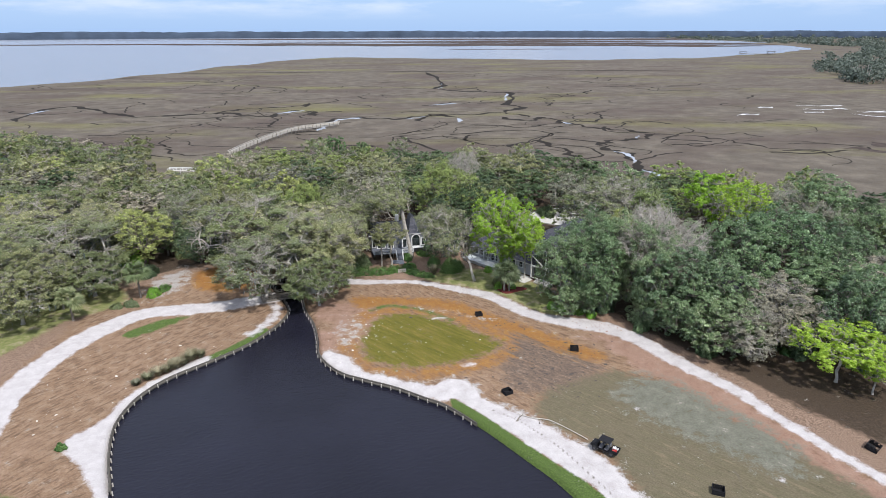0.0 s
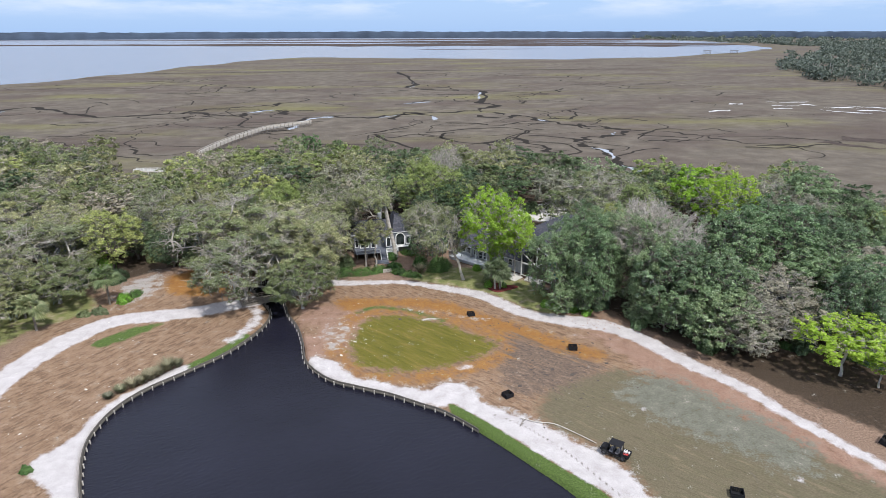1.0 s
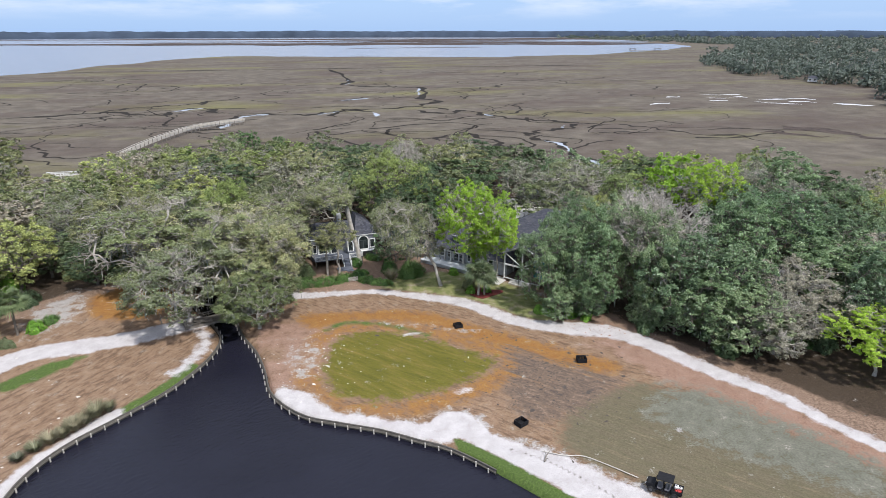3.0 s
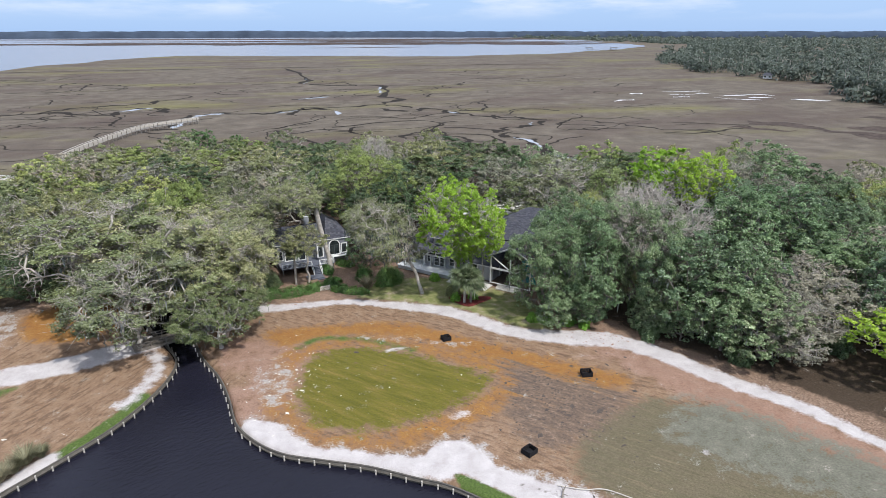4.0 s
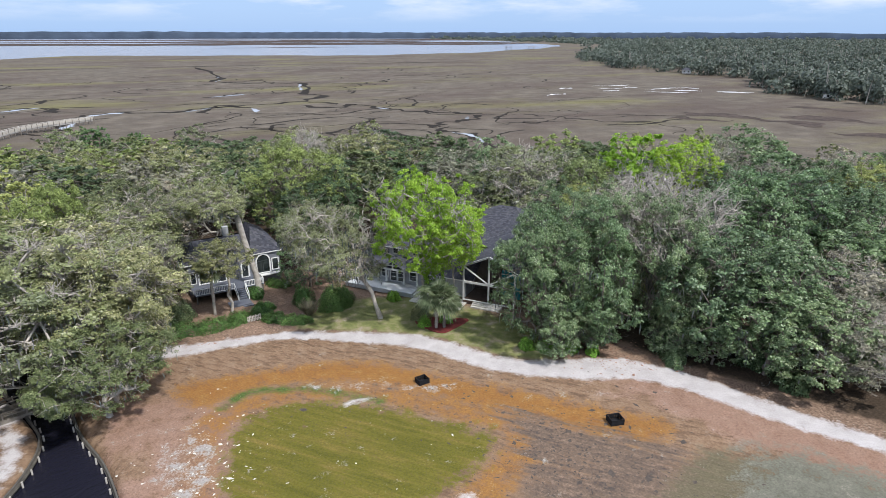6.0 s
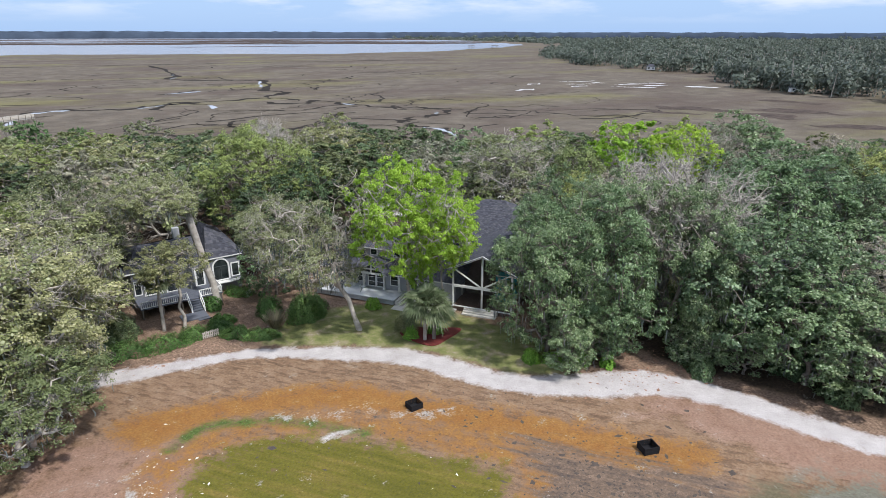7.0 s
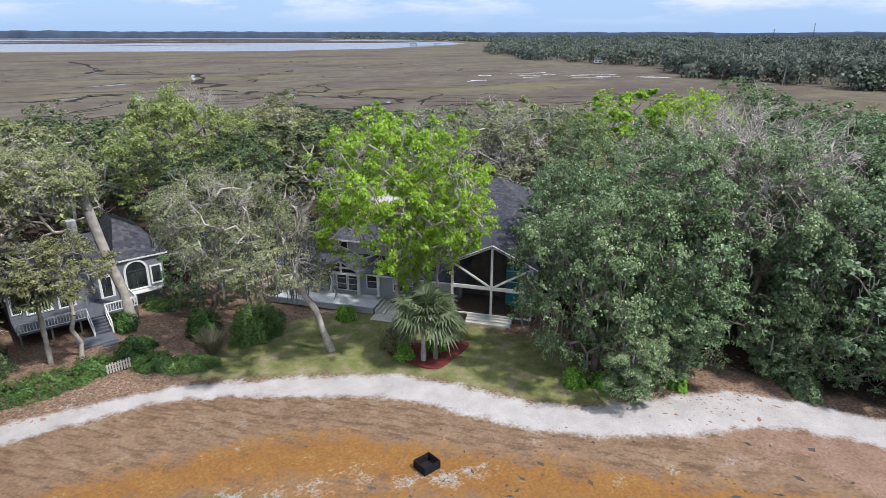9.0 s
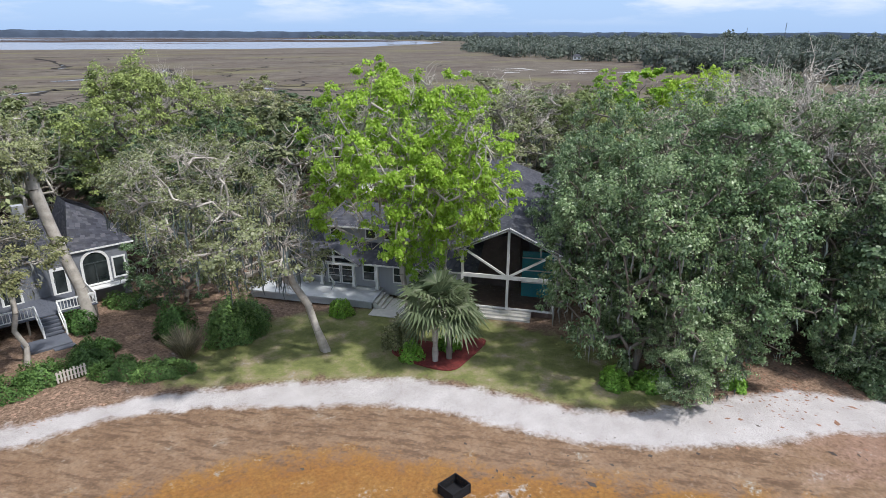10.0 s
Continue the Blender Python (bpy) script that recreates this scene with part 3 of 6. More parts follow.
def reed_islands():
    """Long low islands of reed far out in the bay, in one mesh."""
    rng = np.random.default_rng(55)
    V, Fc, o = [], [], 0
    large = [(-1750, 2150, 420, 170), (-1500, 2750, 560, 170), (-250, 2450, 780, 190), (-700, 3050, 800, 170), (650, 2250, 430, 95), (200, 1900, 200, 22), (-300, 3600, 1600, 220), (300, 3050, 700, 150)]
    for i in range(72):
        if i < len(large):
            x, y, half, deep = large[i]
        else:
            y = 2150 + 2050 * (i / 72) ** 1.1
            x = rng.uniform(-0.95, 0.62) * y
            half, deep = rng.uniform(200, 700) * (1 + y / 6000), rng.uniform(30, 90) * (y / 2300)
        if y > np.interp(x + half, *SHORE) + 1500 or y < np.interp(x, *SHORE) + 120:
            continue
        u = np.linspace(-1, 1, 40)
        env = np.clip(1 - np.abs(u) ** 3, 0.02, 1)
        up = deep * env * (0.75 + 0.3 * np.sin(u * 7 + rng.uniform(0, 6)) + 0.2 * np.sin(u * 17 + rng.uniform(0, 6)))
        lo = deep * env * (0.7 + 0.3 * np.sin(u * 6 + rng.uniform(0, 6)) + 0.2 * np.sin(u * 19 + rng.uniform(0, 6)))
        mid = y + deep * 0.6 * np.sin(u * 2.5 + rng.uniform(0, 6))
        v = np.concatenate([np.c_[x + half * u, mid - lo, np.full(40, -1.9)], np.c_[x + half * u, mid + up, np.full(40, -1.7)]])
        j = np.arange(39)
        V.append(v)
        Fc.append(np.stack([j, j + 1, 41 + j, 40 + j], 1) + o)
        o += 80
    me = mesh_np("reed_island", np.concatenate(V), np.concatenate(Fc), [plain("far_reed", (0.075, 0.062, 0.058), 1.0, scale=0.02, vary=0.35, bump=0.0, spec=0.0)])
    tagged(new("reed_island", me), "low brown reed islands lying far out in the bay", "reed island", kind="stuff")


reed_islands()
# Air haze over the distance is put into this bluish base colour.
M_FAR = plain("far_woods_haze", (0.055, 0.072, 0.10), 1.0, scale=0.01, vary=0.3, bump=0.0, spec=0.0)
build_far_shore()


# ---- trees ----
def tubes(segs, sides=5):
    """Tapered tubes for branch segments (a, b, ra, rb)."""
    a = np.array([s[0] for s in segs], float)
    b = np.array([s[1] for s in segs], float)
    ra = np.array([s[2] for s in segs], float)
    rb = np.array([s[3] for s in segs], float)
    d = b - a
    d /= np.linalg.norm(d, axis=1, keepdims=True) + 1e-9
    ref = np.where(np.abs(d[:, 2:3]) > 0.9, [[1.0, 0, 0]], [[0, 0, 1.0]])
    u = np.cross(d, ref)
    u /= np.linalg.norm(u, axis=1, keepdims=True) + 1e-9
    v = np.cross(d, u)
    ang = np.arange(sides) * 2 * np.pi / sides
    ring = np.cos(ang)[None, :, None] * u[:, None, :] + np.sin(ang)[None, :, None] * v[:, None, :]
    lo = a[:, None, :] + ring * ra[:, None, None]
    hi = b[:, None, :] + ring * rb[:, None, None]
    verts = np.concatenate([lo, hi], 1).reshape(-1, 3)
    base = (np.arange(len(segs)) * 2 * sides)[:, None]
    i = np.arange(sides)[None, :]
    j = (np.arange(sides)[None, :] + 1) % sides
    faces = np.stack([base + i, base + j, base + sides + j, base + sides + i], -1).reshape(-1, 4)
    return verts, faces


def cards(rng, centre, normal, length, width):
    """Leaf shapes: a pointed quad at each centre, facing about along normal."""
    k = len(centre)
    nn = normal / (np.linalg.norm(normal, axis=1, keepdims=True) + 1e-9)
    t = rng.normal(size=(k, 3))
    t -= nn * np.sum(t * nn, 1, keepdims=True)
    t /= np.linalg.norm(t, axis=1, keepdims=True) + 1e-9
    s = np.cross(nn, t)
    L, W = np.asarray(length).reshape(-1, 1), np.asarray(width).reshape(-1, 1)
    sag = nn * (-0.15 * L)
    verts = np.stack([centre - t * L / 2 + sag, centre + s * W / 2, centre + t * L / 2 + sag, centre - s * W / 2], 1).reshape(-1, 3)
    faces = np.arange(4 * k).reshape(k, 4)
    return verts, faces


def tree_parts(seed, H=15.0, R=6.0, base=0.3, clumps=70, leaves=9000, leaf=0.42, clump_r=1.5, cover=1.0, twigs=6, trunk_r=0.34, twig_r=0.045, lean=(0, 0), droop=0.0, moss=0, moss_len=1.0, flat=0.8, conic=0.0, sides=5, tufts=9, limb=0.06):
    """Branches, leaves and hanging moss of one tree, as arrays."""
    rng = np.random.default_rng(seed)
    zc = H * (base + 1) / 2 - droop
    rz = H * (1 - base) / 2 + droop * 0.5
    pts, tries, gap2 = [], 0, (clump_r * 1.12) ** 2
    lob = rng.uniform(0, 6.28, 6)
    while len(pts) < clumps:
        v = rng.normal(size=3)
        v /= np.linalg.norm(v)
        if v[2] < -0.45 and rng.random() < 0.75:
            continue
        az = math.atan2(v[1], v[0])
        bulge = 1 + 0.16 * math.sin(2 * az + lob[0]) + 0.13 * math.sin(3 * az + lob[1] + v[2] * 2) + 0.1 * math.sin(5 * az + lob[2] + 3 * v[2])
        r = rng.uniform(0.62, 1.0) if rng.random() < 0.85 else rng.uniform(0.25, 0.62)
        wide = 1 - conic * (v[2] + 1) / 2
        p = np.array([v[0] * R * bulge * r * wide, v[1] * R * bulge * r * wide, zc + v[2] * (rz - clump_r * 0.45) * r])
        p[:2] += np.array(lean) * (p[2] / H)
        tries += 1
        if p[2] > H * 0.1 and (tries > clumps * 12 or all(np.sum((p - q) ** 2) > gap2 for q in pts)):
            pts.append(p)
    pts = np.array(pts)
    nodes = [np.zeros(3)]
    par = [-1]
    for i in range(1, 6):
        q = i / 5
        nodes.append(np.array([lean[0] * q * 0.34 + rng.normal() * 0.18, lean[1] * q * 0.34 + rng.normal() * 0.18, H * (base + 0.16) * q]))
        par.append(i - 1)
    top = nodes[-1]
    tips = []
    for i in np.argsort(np.linalg.norm(pts - top, axis=1)):
        c = pts[i]
        arr = np.array(nodes)
        cost = np.linalg.norm(arr - c, axis=1) + 0.25 * np.linalg.norm(arr - top, axis=1)
        cost[:3] += 6
        cost += np.where(arr[:, 2] > c[2] + 0.6, 2.5, 0)
        k = int(np.argmin(cost))
        prev = k
        n_mid = max(1, int(np.linalg.norm(c - arr[k]) / 1.6))
        for j in range(1, n_mid + 1):
            f = j / (n_mid + 1)
            q = arr[k] * (1 - f) + c * f + rng.normal(size=3) * 0.28
            q[2] += math.sin(f * 3.14) * 0.25
            nodes.append(q)
            par.append(prev)
            prev = len(nodes) - 1
        nodes.append(c)
        par.append(prev)
        tips.append(len(nodes) - 1)
    n_all = len(nodes)
    load = np.zeros(n_all)
    for i in tips:
        load[i] = 1
    for i in range(n_all - 1, 0, -1):
        load[par[i]] += load[i]
    rad = np.maximum(limb, trunk_r * np.sqrt(load / load[0]))
    segs = [(nodes[par[i]], nodes[i], min(rad[par[i]], rad[i] * 1.5), rad[i]) for i in range(1, n_all)]
    segs[0] = (nodes[0] - np.array([0, 0, 0.4]), nodes[1], trunk_r * 1.5, rad[1])
    share = rng.gamma(3.0, 1.0, len(tips)) * (rng.random(len(tips)) < cover)
    ends, ways, weight = [], [], []
    for w_i, i in enumerate(tips):
        c = nodes[i]
        out_ = c - np.array([lean[0] * 0.5, lean[1] * 0.5, zc - rz * 0.3])
        out_ /= np.linalg.norm(out_) + 1e-9
        for t_i in range(max(twigs, tufts)):
            d = out_ + rng.normal(size=3) * 0.65
            d /= np.linalg.norm(d)
            L = clump_r * rng.uniform(0.45, 1.1)
            m_ = c + d * L * 0.55 + rng.normal(size=3) * 0.34 * min(1.0, clump_r / 1.6)
            e = c + d * L + rng.normal(size=3) * 0.2 + np.array([0, 0, 0.12 * L])
            if t_i < twigs:
                bend = [c, c + d * L * 0.28 + rng.normal(size=3) * 0.13 * L, m_, m_ * 0.5 + e * 0.5 + rng.normal(size=3) * 0.12 * L, e]
                for b_i in range(4):
                    segs.append((bend[b_i], bend[b_i + 1], twig_r * (1 - 0.22 * b_i), twig_r * (0.78 - 0.22 * b_i)))
                if twigs > 8:
                    e2 = m_ + (d + rng.normal(size=3) * 0.7) * L * 0.45
                    segs.append((m_, e2, twig_r * 0.6, 0.01))
            ends.append(e * 0.8 + m_ * 0.2)
            ways.append(d)
            weight.append(share[w_i] * rng.gamma(2.0, 1.0))
    n_thick = n_all - 1
    thick, thin = segs[:n_thick], segs[n_thick:]
    tv, tf = tubes(thick, sides)
    if thin:
        v2, f2 = tubes(thin, 3)
        tv, tf = np.concatenate([tv, v2]), np.concatenate([tf, f2 + len(tv)])
    lv = lf = None
    if leaves:
        weight = np.array(weight)
        cnt = (leaves * weight / weight.sum()).astype(int)
        cen, way = np.repeat(np.array(ends), cnt, 0), np.repeat(np.array(ways), cnt, 0)
        size = clump_r * 0.30 * np.repeat(rng.uniform(0.75, 1.25, len(ends)) * (0.6 + 0.4 * np.sqrt(cnt / max(1.0, cnt.mean()))), cnt)
        k = len(cen)
        d = rng.normal(size=(k, 3))
        d /= np.linalg.norm(d, axis=1, keepdims=True)
        d[:, 2] = np.where(d[:, 2] < -0.3, -d[:, 2] * 0.6, d[:, 2])
        off = d * (rng.random(k) ** 0.45)[:, None] * size[:, None]
        off[:, 2] *= flat
        pos = cen + off
        nrm = d * 0.5 + way * 0.5 + rng.normal(size=(k, 3)) * 0.42 + np.array([0, 0, 0.6])
        ll = leaf * rng.uniform(0.6, 1.35, k)
        lv, lf = cards(rng, pos, nrm, ll, ll * rng.uniform(0.5, 0.8, k))
    mv = mf = None
    if moss:
        low = pts[np.argsort(pts[:, 2])[: int(len(pts) * 0.75)]]
        c = low[rng.integers(0, len(low), moss)] + rng.normal(size=(moss, 3)) * np.array([clump_r * 0.55, clump_r * 0.55, 0.2])
        L = (rng.uniform(0.35, 1.5, moss) * moss_len)[:, None]
        a = rng.uniform(0, 6.28, moss)
        s = np.stack([np.cos(a), np.sin(a), 0 * a], 1) * rng.uniform(0.03, 0.09, moss)[:, None]
        dz = np.array([[0, 0, 1.0]])
        sw = rng.normal(size=(moss, 3)) * 0.12
        mid_ = c - dz * L * 0.45 + sw
        mv = np.stack([c - s * 0.5, c + s * 0.5, mid_ + s, mid_ - s, c - dz * L], 1).reshape(-1, 3)
        o = (np.arange(moss) * 5)[:, None]
        quad = o + np.array([[0, 1, 2, 3]])
        tri = o + np.array([[3, 2, 4, 4]])
        mf = (mv, quad, tri)
    if not leaves:
        return (*tubes(thick, sides), *tubes(thin, 3)), (None, None), None
    return (tv, tf), (lv, lf), mf


def moss_mesh(mf):
    mv, quad, tri = mf
    f3 = np.concatenate([quad[:, [0, 1, 2]], quad[:, [0, 2, 3]], tri[:, :3]])
    return mesh_np("moss", mv, f3, [M_MOSS])


def tree(kind, label, category, seed, bark, **kw):
    """One tree, with its trunk, its crown and its hanging moss."""
    wood, (lv, lf), mf = tree_parts(seed, **kw)
    tv, tf = wood[:2]
    t = thing(kind, label, category)
    if len(wood) > 2:
        part("twig", mesh_np("twig", wood[2], wood[3], [bark]), None, t, "fine grey twigs")["kind"] = "stuff"
    part("trunk", mesh_np("trunk", tv, tf, [bark], smooth=True), None, t)
    if lv is not None:
        part("crown", mesh_np("crown", lv, lf, [LEAVES[kind]]), None, t)
    if mf is not None:
        tagged(part("moss", moss_mesh(mf), None, t, "grey hanging moss"), kind="stuff")
    return t


TREE_SPOTS = []


def plant(protos, spots, H0, R0, seed, far=None):
    """Sets a kind of tree on its spots (x, y, height, radius), by turns from the prototypes; the simpler ones stand deep in the wood."""
    rr = random.Random(seed)
    used = set()
    for i, (x, y, h, r) in enumerate(spots):
        some = far if far and y > 163 else protos
        p = some[i % len(some)]
        z = float(land_height(np.array([x]), np.array([y]))[0][0])
        s = r / R0 * rr.uniform(1.0, 1.12)
        m = pose(x, y, z - 0.05, 0, 0, rr.uniform(0, 360)) @ Matrix.Diagonal((s, s, h / H0 * rr.uniform(0.97, 1.05), 1))
        TREE_SPOTS.append((x, y, r))
        if p in used:
            copy_thing(p, m)
        else:
            used.add(p)
            p.matrix_basis = m
    for p in (*protos, *(far or ())):
        if p not in used:
            for o in (*p.children_recursive, p):
                bpy.data.objects.remove(o)

PALE = [(-38.5, 122.6, 14, 7.5), (-31.2, 131.0, 17, 8.5), (-26.8, 128.0, 15, 6.2), (-25.0, 139.4, 15, 5.6), (-35.5, 139.0, 17, 8), (-44.5, 141.0, 15, 7), (-96.7, 133.0, 15, 7), (-86.5, 131.0, 15, 7), (-86.7, 178.7, 14, 6), (-69.4, 162.3, 14, 6), (-29.5, 150.0, 17, 6.5),
        (-14.0, 169.0, 17, 5.5), (-88.5, 150.9, 14, 6), (-143.6, 212.4, 12, 6), (-129.8, 212.5, 12, 6), (-111.4, 203.4, 12, 6), (-92.0, 244.2, 10, 5), (-80.8, 244.3, 10, 5), (-70.2, 246.7, 10, 5),
        (-53.0, 252.2, 12, 5), (11.4, 248.8, 12, 6), (91.0, 192.2, 12, 5)]
OLIVE = [(-101.3, 158.5, 16, 9), (-26.8, 119.9, 10, 5), (-27.0, 158.0, 17, 5.5), (-84.2, 110.8, 11, 6), (-53.3, 167.9, 15, 6), (-54.3, 147.5, 15, 7), (-77.2, 124.5, 12, 6), (-37.3, 239.8, 12, 6),
         (14.3, 168.3, 15, 6), (20.8, 203.8, 14, 7), (-26.8, 208.2, 14, 6), (-85.9, 120.9, 12, 6), (-78.0, 155.3, 12, 5)]
YELLOW = [(-67.3, 181.3, 16, 7), (-48.1, 178.3, 15, 5), (0.5, 167.5, 20, 6.5), (40.5, 138.0, 15.0, 3.4), (51.7, 152.5, 16, 5), (111.9, 191.9, 13, 4), (-35.5, 147.6, 14, 4)]
DARK = [(0.5, 160.0, 15, 5), (6.0, 163.0, 16, 5.5), (-71.8, 150.2, 9, 5), (-59.7, 141.2, 9, 5), (-191.6, 272.6, 12, 6), (-169.1, 262.4, 12, 6), (-147.5, 251.6, 12, 5), (-126.2, 246.1, 13, 4), (-55.4, 223.1, 13, 6), (-42.1, 198.6, 15, 6),
        (-22.2, 242.9, 13, 6), (-4.3, 238.1, 13, 6), (-10.5, 190.2, 15, 6), (10.7, 190.3, 15, 6), (29.4, 199.0, 15, 7), (50.3, 218.6, 13, 5), (67.7, 187.2, 14, 6), (79.5, 195.4, 14, 6)]
MAGNOLIA = [(-1.0, 149.0, 9, 3.4), (24.4, 118.4, 17.5, 5.0), (30.2, 118.6, 19.5, 5.8), (36.0, 123.0, 17, 5.5), (31.6, 129.8, 14, 4.5), (35.0, 133.5, 15, 5.5), (40.5, 116.5, 17, 6), (45.3, 111.1, 17, 7), (42.2, 106.8, 11, 4.8), (46.3, 102.6, 12, 5), (50.2, 99.8, 10, 4.4), (38.6, 110.6, 9, 3.6), (51.0, 107.4, 15, 6), (30.0, 116.0, 8, 3.6),
            (25.4, 114.8, 6, 3.4), (74.2, 110.2, 14, 6), (56.7, 132.8, 18, 6), (60.8, 122.4, 18, 7), (72.8, 129.7, 17, 7), (81.1, 128.9, 16, 6), (87.0, 124.2, 15, 6), (98.9, 160.7, 17, 7),
            (102.0, 155.7, 16, 6), (101.5, 142.4, 16, 6), (78.3, 107.0, 13, 6)]
BROWN = [(38.3, 187.0, 14, 6), (44.6, 173.3, 13, 5), (55.2, 185.3, 13, 5), (88.3, 157.6, 17, 6), (61.7, 104.1, 13, 7), (54.5, 98.3, 9, 5)]
LIME = [(12.6, 131.2, 20.8, 6.2), (18.4, 134.8, 15.5, 3.6), (14.2, 131.6, 10.0, 2.3), (73.8, 164.6, 17.5, 6), (76.6, 155.0, 19, 5.5), (65.0, 90.1, 10, 6), (68.7, 86.3, 7, 4), (-79.4, 147.6, 8, 3)]
BARE = [(43.5, 121.0, 21.0, 8.0), (5.5, 194.9, 13, 3)]
PINE = [(-47.5, 260.0, 13.5, 4.5), (-35.0, 257.0, 12, 3)]


# fillers of the wood between the trees placed above
FRONT = ([-230, -120, -100, -80, -76, -70, -62, -44, -36, -20, -12, 4, 10, 20, 30, 40, 52, 62, 72, 110, 160, 400],
         [150, 100, 98, 104, 128, 140, 154, 152, 140, 146, 165, 166, 172, 182, 186, 118, 106, 96, 88, 84, 80, 80])
HOUSE_GAPS = [(-10, 158, 11), (-16, 152, 13), (12, 146, 11), (22, 152, 13), (32, 152, 10), (29, 176, 7), (38, 178, 7), (52, 178, 6), (44, 145, 5), (99, 150, 5), (-110, 250, 9), (-100, 262, 12), (-78, 165, 3)]


def fill_wood():
    rr = random.Random(42)
    spots = {k: [] for k in ("pale", "olive", "yellow", "dark", "magnolia", "brown")}
    have = [q for li in (PALE, OLIVE, YELLOW, DARK, MAGNOLIA, BROWN, LIME, BARE, PINE) for q in li]
    tries = 0
    while tries < 9000:
        tries += 1
        x = rr.uniform(-230, 190)
        y = rr.uniform(84, 285)
        edge = float(np.interp(x, *LAND_EDGE))
        if y > edge - 4 or y < float(np.interp(x, *FRONT)) + 3:
            continue
        if abs(x) > 0.80 * y + 35:
            continue
        if any(math.hypot(x - gx, y - gy) < gr for gx, gy, gr in HOUSE_GAPS):
            continue
        deep = y > edge - 45
        r = rr.uniform(4.2, 6.2) if deep else rr.uniform(4.8, 7.0)
        if any(math.hypot(x - q[0], y - q[1]) < 0.80 * (r + q[3]) for q in have):
            continue
        h = rr.uniform(9.5, 13.5) if deep else rr.uniform(12, 16)
        w = rr.random()
        if x < -15:
            kind = "pale" if w < 0.40 else "olive" if w < 0.58 else "yellow" if w < 0.72 else "brown" if w < 0.88 else "dark"
        elif x < 45:
            kind = "dark" if w < 0.45 else "olive" if w < 0.72 else "pale" if w < 0.86 else "brown"
        else:
            kind = "magnolia" if w < 0.36 else "dark" if w < 0.60 else "olive" if w < 0.74 else "brown" if w < 0.86 else "yellow"
        q = (x, y, h, r)
        spots[kind].append(q)
        have.append(q)
    return spots


FILL = fill_wood()


def kind_of(kind, label, seed, bark, n_near, n_far, spots, near, far):
    both = dict(near)
    both.update(far)
    close = [q for q in spots if math.hypot(q[0] - 5, q[1] - 110) < (62 if kind == "yellow_oak" else 38) and q[1] > 112 and kind in ("lime_tree", "magnolia", "olive_oak", "yellow_oak", "pale_oak")]
    if close:
        plant([tree(kind, label, "tree", seed + 8 + i, bark, **dict(near, **(dict(leaves=46000, leaf=0.21, clumps=120, tufts=12, clump_r=1.3) if kind == "lime_tree" else FINE))) for i in range(min(2, len(close)))], close, 15, 6, seed + 3)
        spots = [q for q in spots if q not in close]
    plant([tree(kind, label, "tree", seed + i, bark, **near) for i in range(n_near)], spots, 15, 6, seed,
          [tree(kind, label, "tree", seed + 5 + i, bark, **both) for i in range(n_far)] if n_far else None)


FINE = dict(leaves=38000, leaf=0.22, tufts=18, twig_r=0.035)
LOW = dict(clumps=40, leaves=5200, leaf=0.6, moss=0, twigs=2, tufts=8, clump_r=2.0)
kind_of("pale_oak", "spreading live oak with silvery branches and grey-green leaves", 10, M_PALE_BARK, 3, 2, PALE + FILL["pale"],
        dict(clumps=76, leaves=23000, leaf=0.25, cover=0.82, twigs=10, tufts=14, twig_r=0.055, limb=0.10, moss=420, base=0.12, clump_r=1.8), dict(LOW, twigs=6, leaves=5200, leaf=0.55, limb=0.10))
kind_of("olive_oak", "olive-green live oak hung with grey moss", 20, M_PALE_BARK, 3, 2, OLIVE + FILL["olive"],
        dict(clumps=74, leaves=22000, leaf=0.26, cover=0.9, twigs=7, tufts=13, twig_r=0.05, limb=0.08, moss=480, base=0.1, clump_r=1.8), LOW)
kind_of("yellow_oak", "yellow-green oak in fresh spring leaf", 30, M_BARK, 2, 1, YELLOW + FILL["yellow"],
        dict(clumps=62, leaves=14000, leaf=0.34, twigs=5, tufts=11, base=0.16, clump_r=1.9), LOW)
kind_of("dark_oak", "dark green evergreen oak in a dense wood", 40, M_BARK, 1, 2, DARK + FILL["dark"],
        dict(clumps=85, leaves=14000, leaf=0.38, twigs=2, tufts=10, base=0.12, clump_r=1.6), LOW)
kind_of("magnolia", "dark glossy green evergreen tree beside the sandy path", 50, M_BARK, 3, 2, MAGNOLIA + FILL["magnolia"],
        dict(clumps=78, leaves=22000, leaf=0.31, twigs=3, tufts=13, moss=300, moss_len=0.9, base=0.04, droop=1.0, clump_r=1.65), dict(LOW, leaves=6000))
kind_of("brown_oak", "grey-brown tree with budding thin foliage", 60, M_PALE_BARK, 2, 1, BROWN + FILL["brown"],
        dict(clumps=110, leaves=12000, leaf=0.3, twigs=9, base=0.08, clump_r=1.5), dict(LOW, twigs=6))
kind_of("lime_tree", "bright lime-green tree in new spring leaf", 70, M_PALE_BARK, 2, 1, LIME,
        dict(clumps=84, leaves=16000, leaf=0.32, cover=0.9, twigs=6, tufts=10, twig_r=0.035, base=0.33, clump_r=1.45, trunk_r=0.22), LOW)
kind_of("bare_tree", "leafless grey tree with a broad twiggy crown", 80, M_PALE_BARK, 1, 0, BARE, dict(clumps=120, leaves=0, twigs=12, tufts=0, twig_r=0.045, base=0.25, limb=0.08, trunk_r=0.42), {})
kind_of("pine", "green pine at the edge of the marsh", 90, M_BARK, 1, 0, PINE, dict(clumps=45, leaves=5000, leaf=0.6, twigs=2, base=0.4), {})


